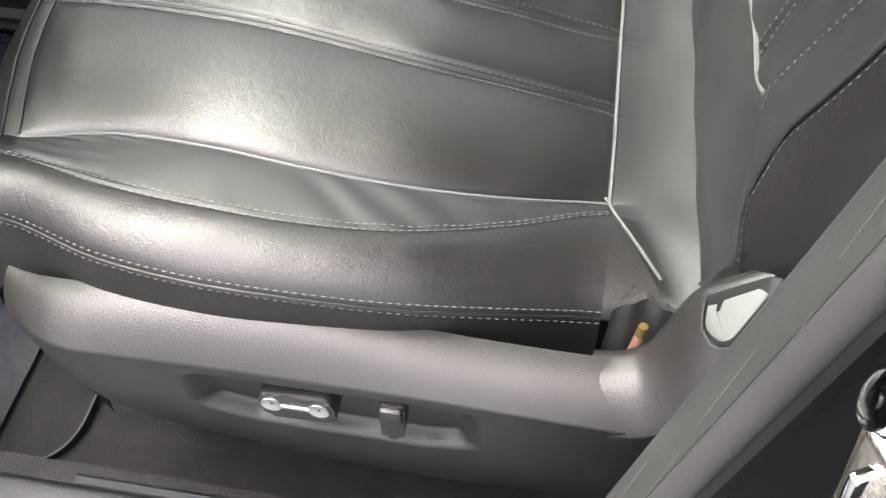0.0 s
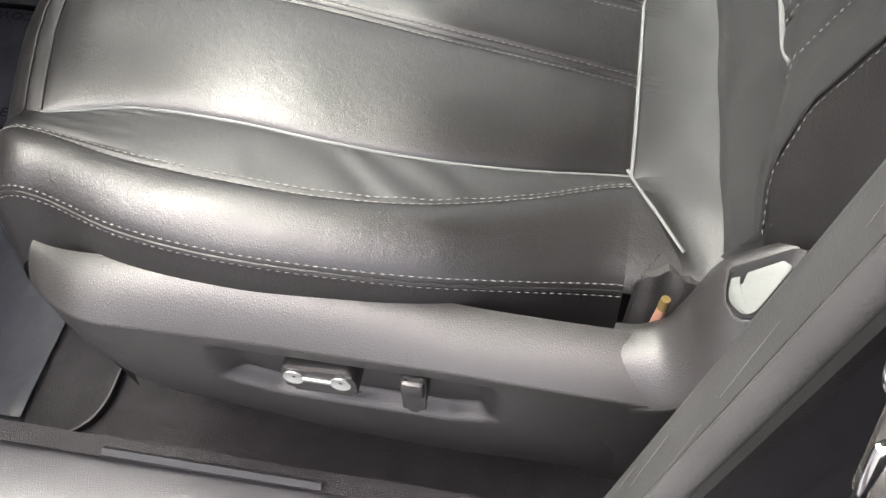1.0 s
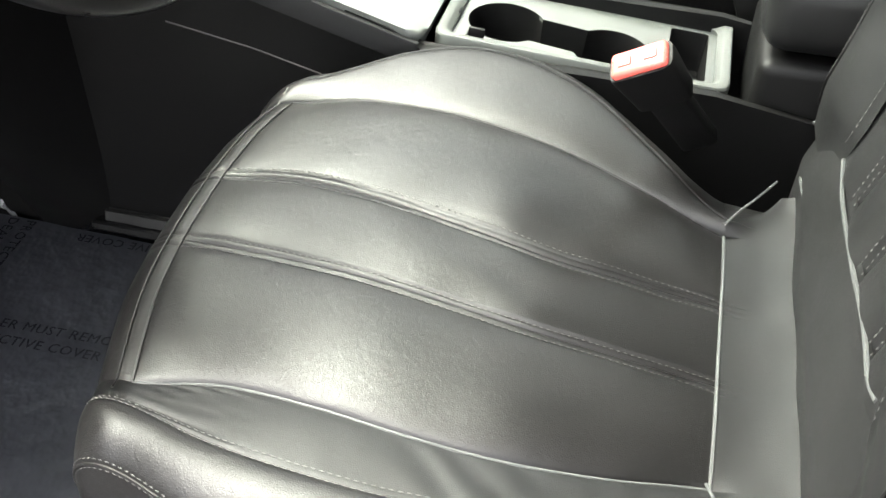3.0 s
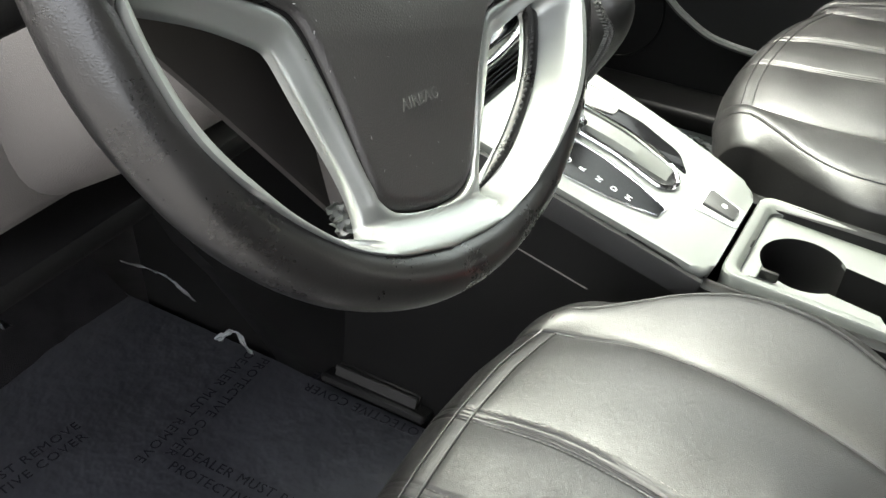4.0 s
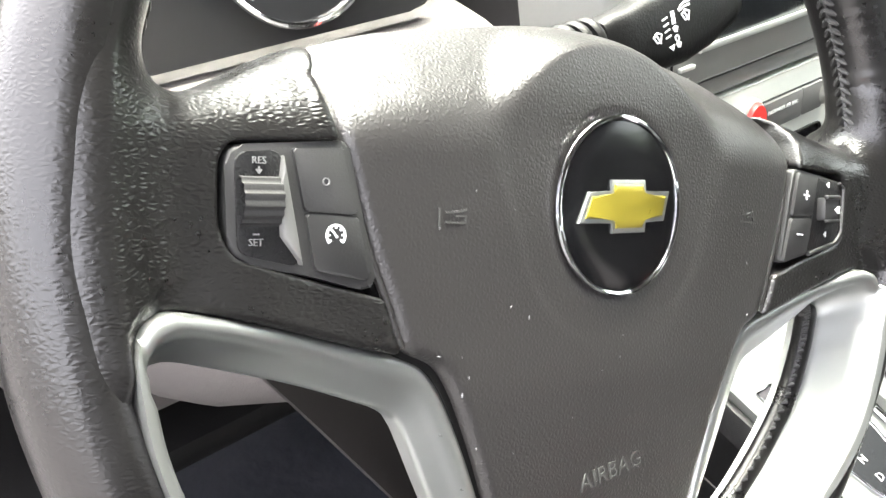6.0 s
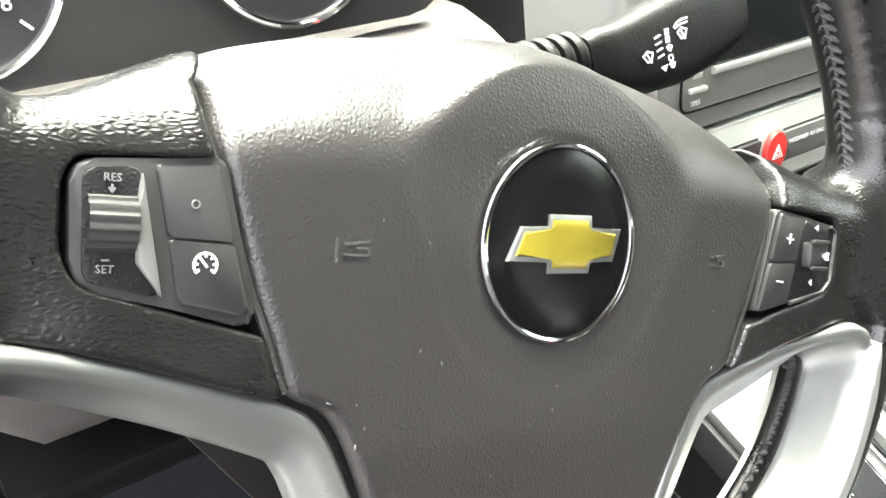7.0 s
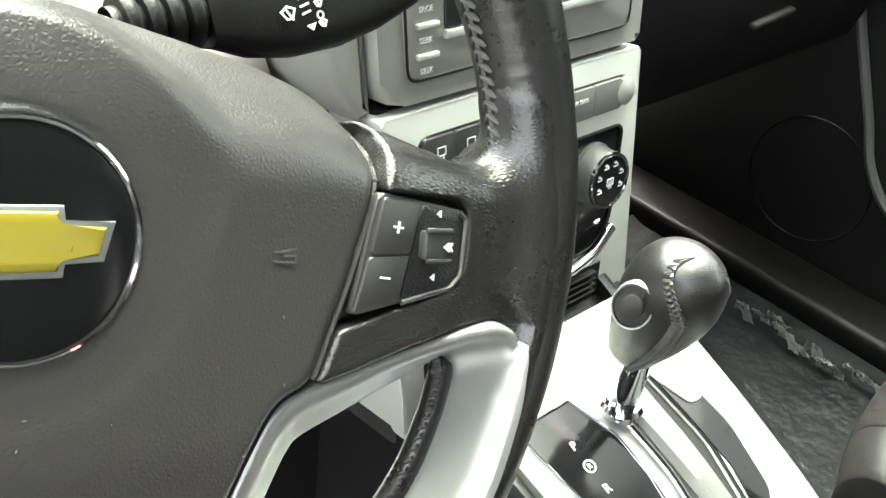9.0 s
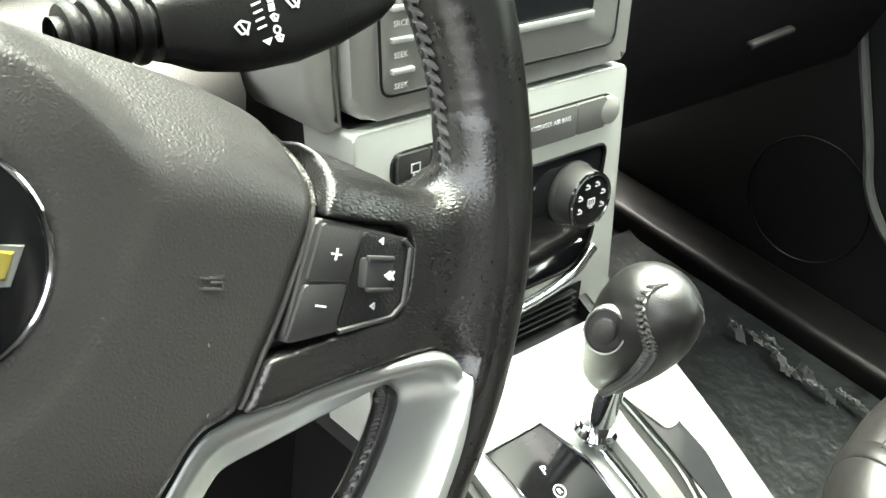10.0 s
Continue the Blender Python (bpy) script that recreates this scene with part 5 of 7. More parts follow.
for u0, v0 in ((0.012, -0.080), (0.012, -0.108), (-0.012, -0.080), (-0.012, -0.108)):
    k = part("climate_key", plate(rounded([(u0 - 0.011, v0 + 0.012), (u0 + 0.011, v0 + 0.012), (u0 + 0.011, v0 - 0.012), (u0 - 0.011, v0 - 0.012)], 0.0015), -0.002, 0.003, 0.001), BUTTON_PLASTIC, clim)
    lines([[(-0.003, -0.001), (-0.003, 0.0015), (0, 0.0025), (0.0025, 0.001), (0.003, -0.001), (-0.003, -0.001)]], 0.0003, at(u0, v0 + 0.002, 0.0032), WHITE_PRINT, k, "car_sign")
    part("key_light", rbox((u0, v0 - 0.008, 0.003), (0.008, 0.0012, 0.0008), 0.0003, 1), WHITE_PRINT, k)
chrome_arc = curve([(-0.086, -0.140, 0.002), (-0.060, -0.152, 0.006), (0.0, -0.157, 0.008), (0.060, -0.152, 0.006), (0.090, -0.138, 0.002)], 40)
part("chrome_lip", tube(chrome_arc, 0.0040, 10, flat=1.0), CHROME, clim, "chrome lip below the climate panel")
# No hollow here: a flat black sheet gives the cubby's shade.
part("cubby", plate([(-0.085, -0.165), (0.085, -0.165), (0.080, -0.225), (-0.080, -0.225)], -0.004, -0.0006, 0.0004), BLACK_PLASTIC, stack, "flat black sheet for the shaded cubby")
for k in range(4):
    part("vent_rib", rbox((0.02, -0.168 - 0.005 * k, 0.002), (0.11, 0.0018, 0.006), 0.0006, 1), DARK_PLASTIC, stack)

# ---- centre console ----
# panel axes: u to the right, v forward up the slope, w out of it; its origin is the panel's rear middle
con = thing("centre_console", pose(0.365, -0.12, 0.0), "dark centre console with silver shift panel and cup holders", "centre console")
CI = con.matrix_world.inverted()
PANEL = pose(0.0, 0.0, 0.317, 18.26, 0, 0)


def con_part(name, bm, mat, label="", parent=None, angle=38):
    return part(name, bm, mat, parent or con, label, angle=angle)


side = [(-0.36, 0.285), (-0.27, 0.30), (0.0, 0.305), (0.03, 0.322), (0.20, 0.378), (0.30, 0.42), (0.34, 0.42), (0.70, 0.30), (0.70, -0.02), (-0.36, -0.02)]
TURN = Matrix(((0, 0, 1, 0), (1, 0, 0, 0), (0, 1, 0, 0), (0, 0, 0, 1)))
for s in (-1, 1):
    con_part("side_panel", plate(side, 0.0, 0.010, 0.004, m=Matrix.Translation((-0.081 if s < 0 else 0.071, 0, 0)) @ TURN), BLACK_PLASTIC, "black console side")
con_part("side_joint", tube([(-0.0815, 0.26, 0.297), (-0.0815, 0.17, 0.281), (-0.0815, 0.10, 0.263)], 0.0008, 6), GREY_PLASTIC)
con_part("core", rbox((0, 0.10, 0.12), (0.142, 0.9, 0.24), 0.004), BLACK_PLASTIC)
# silver shift panel
pl = [(-0.077, -0.002), (0.074, -0.002), (0.090, 0.060), (0.102, 0.150), (0.106, 0.245), (-0.090, 0.245), (-0.086, 0.150), (-0.080, 0.060)]
shift = con_part("shift_panel", plate(rounded(pl, [0.018, 0.018, 0.05, 0.05, 0.004, 0.004, 0.05, 0.05], 5), -0.020, 0.0, 0.005, 4, m=PANEL), SHIFT_SILVER, "bright silver shift panel")


def on_panel(bm):
    bmesh.ops.transform(bm, matrix=PANEL, verts=bm.verts)
    return bm


def P2(x, y, w=0.0):
    """Panel u, v of a place seen from above."""
    return (x - 0.365, (y + 0.12) / math.cos(radians(18.26)), w)


con_part("panel_lip", on_panel(plate([(-0.083, 0.0), (-0.077, 0.0), (-0.083, 0.10), (-0.092, 0.245), (-0.098, 0.245), (-0.089, 0.10)], -0.030, -0.006, 0.002)), DARK_PLASTIC, "dark lip below the silver panel")
gp = [P2(0.291, 0.067)[:2], P2(0.338, 0.067)[:2], P2(0.352, 0.034)[:2], P2(0.352, 0.005)[:2], P2(0.345, -0.035)[:2], P2(0.335, -0.064)[:2], P2(0.319, -0.062)[:2], P2(0.305, -0.02)[:2], P2(0.296, 0.03)[:2]]
gate = con_part("gate_plate", on_panel(plate(gp, -0.002, 0.0012, 0.0006)), GATE_BLACK, "glossy black gear letter plate", shift)
con_part("gate_frame", on_panel(tube([(u, v, 0.0010) for u, v in gp], 0.0011, 8, closed=True)), CHROME, "thin chrome edge of the letter plate", shift)
for ch, y in (("P", 0.042), ("R", 0.0275), ("R", 0.0115), ("N", -0.005), ("D", -0.0195), ("M", -0.034)):
    u, v, w = P2(0.319, y, 0.0016)
    size = 0.0085 if y != 0.0275 else 0.005
    lettering(ch, size, PANEL @ at(u, v, w), WHITE_PRINT, gate)
    if y == 0.0275:
        lines([[(0.0040 * math.cos(a), 0.0040 * math.sin(a)) for a in np.linspace(0, 6.3, 18)]], 0.0004, PANEL @ at(u, v, w), WHITE_PRINT, gate, "ring_sign")
# slot with chrome frame
sl = [P2(0.364, 0.062)[:2], P2(0.405, 0.062)[:2], P2(0.408, 0.0)[:2], P2(0.395, -0.050)[:2], P2(0.372, -0.062)[:2], P2(0.357, -0.050)[:2], P2(0.366, 0.0)[:2]]
sl = rounded(sl, 0.012, 5)
slot = con_part("shift_slot", on_panel(plate(sl, -0.002, 0.0016, 0.0006)), BLACK_PLASTIC, "black shift slot", shift)
con_part("slot_frame", on_panel(tube([(u, v, 0.0022) for u, v in sl], 0.0026, 8, closed=True)), CHROME, "chrome frame of the slot", shift)
rows = []
for i in range(17):
    t = i / 16
    y = 0.055 - 0.105 * t
    rows.append([(u, v, w) for u, v, w in (P2(0.372 - 0.002 * t, y, 0.001), P2(0.375, y, 0.004 + 0.003 * math.sin(math.pi * t)), P2(0.392 - 0.006 * t, y, 0.006 + 0.004 * math.sin(math.pi * t)), P2(0.399 - 0.008 * t, y, 0.001))])
con_part("slot_slider", on_panel(grid(rows)), TRAY_PLASTIC, "grey sliding slot cover", shift)
wg = [P2(0.410, 0.062)[:2], P2(0.432, 0.062)[:2], P2(0.436, 0.0)[:2], P2(0.424, -0.045)[:2], P2(0.398, -0.062)[:2], P2(0.412, -0.02)[:2]]
con_part("slot_wing", on_panel(plate(rounded(wg, 0.006), -0.002, 0.0010, 0.0005)), GATE_BLACK, "glossy black side of the gate", shift)
eco = con_part("eco_button", on_panel(plate(rounded([P2(0.406, 0.060)[:2], P2(0.434, 0.060)[:2], P2(0.434, 0.024)[:2], P2(0.420, 0.024)[:2]], 0.004), 0.0, 0.0024, 0.0008)), STACK_PLASTIC, "grey eco button", shift)
u, v, w = P2(0.422, 0.046, 0.0027)
lettering("eco", 0.0075, PANEL @ at(u, v, w, -12), WHITE_PRINT, eco)
rail = [P2(0.440, 0.110, 0.0002), P2(0.447, 0.05, 0.0002), P2(0.444, -0.02, 0.0002), P2(0.436, -0.07, 0.0002)]
con_part("panel_groove", on_panel(tube(curve(rail, 20), 0.0009, 6)), STACK_PLASTIC, "", shift)
# parking brake switch
br = con_part("brake_switch_bed", on_panel(plate(rounded([P2(0.360, -0.080)[:2], P2(0.402, -0.080)[:2], P2(0.396, -0.121)[:2], P2(0.366, -0.121)[:2]], 0.004), -0.002, 0.0014, 0.0006)), PALE_SILVER, "silver bed of the brake switch", shift)
con_part("brake_switch", on_panel(plate(rounded([P2(0.370, -0.086)[:2], P2(0.396, -0.086)[:2], P2(0.390, -0.116)[:2], P2(0.372, -0.116)[:2]], 0.002), 0.0, 0.0042, 0.0012)), BUTTON_PLASTIC, "dark parking brake switch", br)
u, v, w = P2(0.382, -0.103, 0.0046)
lines([[(0.0024 * math.cos(a), 0.0024 * math.sin(a)) for a in np.linspace(0, 6.3, 14)], [(0, 0.001), (0, -0.001)]], 0.0004, PANEL @ at(u, v, w), WHITE_PRINT, br, "brake_sign")
# storage behind the stack foot
con_part("front_tray", on_panel(plate([(-0.090, 0.246), (0.100, 0.246), (0.095, 0.300), (-0.085, 0.300)], -0.03, -0.012, 0.003)), BLACK_PLASTIC)

# gear lever
lever = thing("gear_lever", pose(0.368, 0.045, 0.366), "black leather gear lever with chrome shaft", "gear lever")
part("shaft", tube([(0.002, 0.002, 0.0), (0.0, 0.0, 0.03), (-0.004, -0.004, 0.075)], [0.0115, 0.0105, 0.0095], 16, flat=0.8), CHROME, lever, "chrome lever shaft")
part("shaft_ring", lathe([(0.0, -0.002), (0.0150, -0.002), (0.0150, 0.003), (0.0125, 0.006), (0.0, 0.006)], 28, pose(0.001, 0.001, 0.008)), CHROME, lever)
part("lock_clip", rbox((0.012, 0.006, 0.030), (0.008, 0.014, 0.05), 0.003, 2), CHROME, lever)
KNOB = pose(-0.010, -0.010, 0.106, 12, -9, 0)
rows = []
kprof = [(-0.056, 0.006), (-0.055, 0.0125), (-0.050, 0.0165), (-0.040, 0.0195), (-0.028, 0.0230), (-0.012, 0.0270), (0.005, 0.0298), (0.020, 0.0300), (0.033, 0.0275), (0.043, 0.0220), (0.048, 0.0145), (0.050, 0.0080), (0.0505, 0.001)]
fine = curve([(r, z, 0) for z, r in kprof], 44)
for p in fine:
    z, r = p.y, max(0.0005, p.x * 0.92)
    row = []
    for j in range(40):
        a = 2 * math.pi * j / 40
        rx, ry = r * 0.88, r * 1.06
        flat = 1.0
        row.append((rx * math.cos(a) * flat, ry * math.sin(a) + 0.10 * (z + 0.02) * -1, z))
    rows.append(row)
kb = grid(rows, wrap_u=True, cap=True)
bmesh.ops.transform(kb, matrix=KNOB, verts=kb.verts)
knob = part("shift_knob", kb, KNOB_LEATHER, lever, "black stitched leather knob")


def knob_at(a, z, lift=0.0):
    r = interp(z, [k[0] for k in kprof], [k[1] * 0.92 for k in kprof]) + lift
    return KNOB @ Vector((r * 0.88 * math.cos(a), r * 1.06 * math.sin(a) - 0.10 * (z + 0.02), z))


bm = bmesh.new()
for i in range(44):
    z = -0.055 + 0.104 * i / 43
    a = radians(214 + 8 * math.sin(i / 43 * math.pi) - 55 * max(0.0, (z - 0.020) / 0.03) ** 1.5)
    for k in (-1, 1):
        tube([knob_at(a + k * 0.16, z - 0.001, 0.0008), knob_at(a + k * 0.06, z + 0.0005, 0.0020), knob_at(a, z + 0.0015, 0.0012)], [0.0007, 0.0014, 0.0008], 5, bm)
part("knob_stitching", bm, DARK_THREAD, knob, "dark lacing over the knob")
bm = bmesh.new()
for i in range(40):
    z = -0.030 + 0.078 * i / 39
    a = radians(296 + 10 * math.sin(math.pi * i / 39))
    tube([knob_at(a - 0.05, z - 0.0006, 0.0001), knob_at(a, z, 0.0007), knob_at(a + 0.05, z + 0.0006, 0.0001)], [0.0003, 0.0006, 0.0003], 4, bm)
part("knob_stitching", bm, DARK_THREAD, knob)
BT = KNOB @ pose(-0.0258, 0.0035, 0.015, 0, 0, 0) @ pose(0, 0, 0, 0, -76, 14)
part("knob_button", lathe([(0, -0.008), (0.0132, -0.008), (0.0132, 0.0005), (0.0085, 0.0008), (0.0080, 0.0030), (0.006, 0.0040), (0, 0.0042)], 32, BT @ Matrix.Diagonal((1.08, 0.80, 1, 1))), BUTTON_PLASTIC, knob, "dark release button")
part("button_ring", lathe([(0.0130, -0.003), (0.0148, -0.003), (0.0150, 0.0002), (0.0145, 0.0018), (0.0134, 0.0016)], 36, BT @ Matrix.Diagonal((1.08, 0.82, 1.0, 1))), SILVER, knob, "satin silver button ring")

# cup holder tray
tray = thing("cup_holder", pose(0.378, -0.262, 0.300, 4.0, 0, 0), "grey plastic tray with two round cup holders", "cup holder")


def ring_plate(outer, holes, w0, w1):
    """A flat plate with openings cut through it, walls and all."""
    bm = bmesh.new()
    edges = []
    for loop in [outer] + holes:
        vs = [bm.verts.new((u, v, w1)) for u, v in loop]
        edges += [bm.edges.new((vs[i], vs[(i + 1) % len(vs)])) for i in range(len(vs))]
    bmesh.ops.triangle_fill(bm, use_beauty=True, use_dissolve=False, edges=edges)
    r = bmesh.ops.extrude_face_region(bm, geom=bm.faces[:])
    bmesh.ops.translate(bm, vec=(0, 0, w0 - w1), verts=[g for g in r["geom"] if isinstance(g, bmesh.types.BMVert)])
    return bm


def well(outline, depth, w1, taper=0.92):
    cu = sum(p[0] for p in outline) / len(outline)
    cv = sum(p[1] for p in outline) / len(outline)
    rows = []
    for f, w in ((1.0, w1), (0.985, w1 - 0.004), (taper + 0.03, w1 - depth * 0.6), (taper, w1 - depth + 0.006), (taper - 0.05, w1 - depth)):
        rows.append([(cu + (u - cu) * f, cv + (v - cv) * f, w) for u, v in outline])
    bm = grid(rows, wrap_u=True)
    bm.faces.new([bm.verts[:][-len(outline) + i] for i in range(len(outline))]) if bm.verts.ensure_lookup_table() is None else None
    return bm


OUTER = rounded([(-0.068, 0.138), (0.072, 0.138), (0.074, -0.142), (-0.066, -0.142)], 0.016, 5)
c1, c2 = (-0.002, 0.078), (-0.016, -0.028)
# the two cups and the notch between them are one opening
NECK = []
R = 0.0385
for cx, cy, a0, a1 in ((*c1, 300, 585), (*c2, 118, 402)):
    for k in range(25):
        a = radians(a0 + (a1 - a0) * k / 24 - 0)
        NECK.append((cx + R * math.cos(a), cy + R * math.sin(a)))
PKT = rounded([(-0.040, -0.082), (0.052, -0.082), (0.052, -0.120), (-0.040, -0.120)], 0.004, 3)
part("tray_floor", ring_plate(rounded([(-0.056, 0.126), (0.060, 0.126), (0.061, -0.130), (-0.054, -0.130)], 0.012, 5), [NECK, PKT], -0.014, -0.010), TRAY_PLASTIC, tray)
part("cup_well", well(NECK, 0.062, -0.0105), BLACK_PLASTIC, tray, "dark double cup well")
part("pocket", well(PKT, 0.05, -0.0105, 0.95), BLACK_PLASTIC, tray, "dark narrow pocket")
rim_rows = []
INNER = rounded([(-0.054, 0.124), (0.058, 0.124), (0.059, -0.128), (-0.052, -0.128)], 0.012, 5)
for f, w in ((0.0, -0.03), (0.0, -0.002), (0.10, 0.0), (0.55, 0.0), (0.75, -0.002), (1.0, -0.006), (1.0, -0.012)):
    rim_rows.append([(a[0] + (b[0] - a[0]) * f, a[1] + (b[1] - a[1]) * f, w) for a, b in zip(OUTER, INNER)])
part("tray_rim", grid(rim_rows, wrap_u=True), TRAY_PLASTIC, tray)
part("tray_clip", rbox((-0.042, 0.112, -0.007), (0.022, 0.008, 0.006), 0.0015, 2), TRAY_PLASTIC, tray)
part("tray_clip", rbox((-0.044, 0.100, -0.004), (0.004, 0.016, 0.010), 0.0015, 2), BLACK_PLASTIC, tray)
part("tray_clip", rbox((-0.006, 0.127, -0.007), (0.012, 0.006, 0.006), 0.001, 2), BLACK_PLASTIC, tray)

arm = thing("armrest_box", pose(0.375, -0.60, 0.30), "black padded armrest box behind the cup holders", "armrest")
part("box", rbox((0, 0, -0.10), (0.150, 0.36, 0.26), 0.012, 3), BLACK_PLASTIC, arm)
part("lid", rbox((0, 0.0, 0.075), (0.160, 0.37, 0.075), 0.024, 4), PANEL_LEATHER, arm, "padded black lid")

# floor vent at the console's foot
vent = thing("floor_vent", pose(0.283, 0.21, 0.028, 0, 18, 0), "black slatted floor air vent", "air vent")
for k in range(6):
    part("slat", rbox((-0.010 + 0.009 * k, 0, 0.0), (0.0042, 0.11, 0.014), 0.001, 1), TRIM_PLASTIC, vent)
part("vent_bed", rbox((0.008, 0, -0.012), (0.055, 0.14, 0.012), 0.003, 1), BLACK_PLASTIC, vent)


# ---- front seats ----
YS = (-0.41, -0.36, -0.30, -0.24, -0.18, -0.12, -0.06)
ZS = (0.270, 0.285, 0.298, 0.305, 0.308, 0.307, 0.303)
# lines along the cushion from the door side to the console side: x at each station, height over ZS, puff of the panel that follows
CUSHION = (
    ((-0.207, -0.219, -0.232, -0.237, -0.238, -0.232, -0.212), -0.058, 0.004),
    ((-0.193, -0.210, -0.225, -0.232, -0.233, -0.225, -0.205), -0.005, 0.010),
    ((-0.123, -0.155, -0.180, -0.190, -0.190, -0.183, -0.167), 0.005, 0.002),
    ((-0.111, -0.130, -0.143, -0.145, -0.141, -0.139, -0.147), 0.000, 0.009),
    ((-0.032, -0.038, -0.041, -0.036, -0.030, -0.026, -0.022), 0.004, 0.006),
    ((0.043, 0.036, 0.033, 0.042, 0.053, 0.060, 0.056), 0.004, 0.008),
    ((0.128, 0.147, 0.164, 0.177, 0.184, 0.184, 0.170), 0.000, 0.006),
    ((0.140, 0.192, 0.240, 0.268, 0.280, 0.270, 0.200), 0.007, 0.004),
    ((0.185, 0.226, 0.266, 0.292, 0.305, 0.299, 0.240), -0.010, 0.003),
    ((0.195, 0.232, 0.270, 0.295, 0.308, 0.303, 0.246), -0.080, 0.0),
)
FRONT_X = (-0.25, -0.15, -0.075, -0.022, 0.056, 0.117, 0.175, 0.215, 0.25, 0.28, 0.31)
FRONT_Y = (-0.085, -0.057, -0.037, -0.030, -0.026, -0.029, -0.038, -0.050, -0.065, -0.088, -0.120)


def cushion_point(col, f, t, wrinkle=1.0):
    """A place on the cushion: between lines col and col + 1 at f, and t from rear (0) to front (1); past 1 it rolls down the front, below 0 it dips to the back."""
    tt = min(1.0, max(0.0, t))
    q = [i / 6 for i in range(7)]

    def along(k):
        xs, dz, puff = CUSHION[k]
        n = curve_value(xs, tt)
        return n, curve_value(ZS, tt) + dz

    (xa, za), (xb, zb) = along(col), along(min(col + 1, len(CUSHION) - 1))
    puff = CUSHION[col][2] * max(0.0, min(1.0, 1 + 6 * t))
    x, z = xa + (xb - xa) * f, za + (zb - za) * f
    y0 = -0.408
    y1 = interp(x, FRONT_X, FRONT_Y)
    y = y0 + (y1 - y0) * tt
    ends = min(1.0, 14 * tt, 14 * (1 - tt)) if col in (3, 4, 5) else 1.0
    z += puff * (4 * f * (1 - f)) ** 0.55 * (0.35 + 0.65 * max(0.0, ends) ** 0.5)
    if t > 1:
        s = t - 1
        a = min(1.0, s / 0.5) * math.pi / 2
        y += 0.038 * math.sin(a)
        z += -0.045 * (1 - math.cos(a))
        if s > 0.5:
            z -= (s - 0.5) * 0.30
            y -= (s - 0.5) * 0.06
            x += (0.02 if x < 0 else -0.02) * (s - 0.5)
        x += (0.010 if x < 0 else -0.010) * min(1, s / 0.5) * min(1, abs(x) / 0.2)
    if t < 0:
        y += t * 0.10
        z += t * 0.012 + (0.005 * (4 * f * (1 - f)) ** 0.5 if col in (3, 4, 5) else 0)
    w = noise.noise((x * 14, y * 9, 2.0)) * 0.0014 + noise.noise((x * 40 + y * 18, y * 26, 5.0)) * 0.0005
    if col in (4, 5):
        # pulled folds towards the rear of the middle panels
        w += 0.0030 * noise.noise((x * 26 - y * 8, y * 15, 8.0)) * math.exp(-((y + 0.30) / 0.085) ** 2)
    if col in (3, 4, 5):
        # the leather is sewn down in two rows beside each seam
        gap = abs(xb - xa) * min(f, 1 - f)
        if (f < 0.5 and col in (4, 5)) or (f >= 0.5 and col in (3, 4)):
            z += -0.0011 * math.exp(-((gap - 0.0052) / 0.0013) ** 2) + (0.0010 if gap < 0.004 else 0.0)
    if col == 2:
        w += 0.0007 * (1 + noise.noise((x * 30, y * 30, 9.0))) * math.sin((x * 0.78 - y * 0.62) * 230 + 2.5 * noise.noise((x * 22, y * 22, 7.0))) * math.exp(-((y + 0.285) / 0.07) ** 2) + 0.0012 * math.sin((x * 0.9 - y * 0.2) * 900) * math.exp(-((y + 0.10) / 0.03) ** 2)
    if col == 5:
        w += -0.006 * math.exp(-((y + 0.30) / 0.035) ** 2 - ((x - 0.085) / 0.03) ** 2) + 0.003 * math.exp(-((y + 0.25) / 0.03) ** 2 - ((x - 0.07) / 0.05) ** 2)
    return Vector((x, y, z + wrinkle * w * min(1.0, 8 * f * (1 - f) + 0.15)))


def curve_value(vals, t):
    s = min(t * (len(vals) - 1), len(vals) - 1 - 1e-9)
    i = int(s)
    u = s - i
    p0, p1, p2, p3 = vals[max(i - 1, 0)], vals[i], vals[i + 1], vals[min(i + 2, len(vals) - 1)]
    return 0.5 * (2 * p1 + (p2 - p0) * u + (2 * p0 - 5 * p1 + 4 * p2 - p3) * u * u + (3 * p1 - p0 - 3 * p2 + p3) * u ** 3)


FS = sorted({round(0.5 - 0.5 * math.cos(math.pi * k / 14), 5) for k in range(15)} | {e for k in (0.03, 0.045, 0.058, 0.070, 0.084, 0.10, 0.13) for e in (k, round(1 - k, 5))})
T_MAIN = [k / 96 for k in range(97)]
T_FRONT = [1 + k / 24 for k in range(25)]
T_REAR = [-1.1 + 1.1 * k / 10 for k in range(11)]


def cushion_panel(cols, ts, m):
    bm = bmesh.new()
    for c in cols:
        rows = [[m @ cushion_point(c, f, t) for f in FS] for t in ts]
        grid(rows, bm)
    bmesh.ops.remove_doubles(bm, verts=bm.verts, dist=0.00005)
    return bm


def backrest_surface(m, bm, x0, x1, z0, z1, bulge, nx=26, nz=26, side=0.0):
    rows = []
    for i in range(nz + 1):
        z = z0 + (z1 - z0) * i / nz
        row = []
        for j in range(nx + 1):
            f = j / nx
            x = x0 + (x1 - x0) * f
            y = -0.462 - 0.30 * max(0, z - 0.30) + bulge * (4 * f * (1 - f)) ** 0.6 + side * f
            row.append(m @ Vector((x, y + 0.002 * noise.noise((x * 20, z * 20, 1.0)), z)))
        rows.append(row)
    return grid(rows, bm)


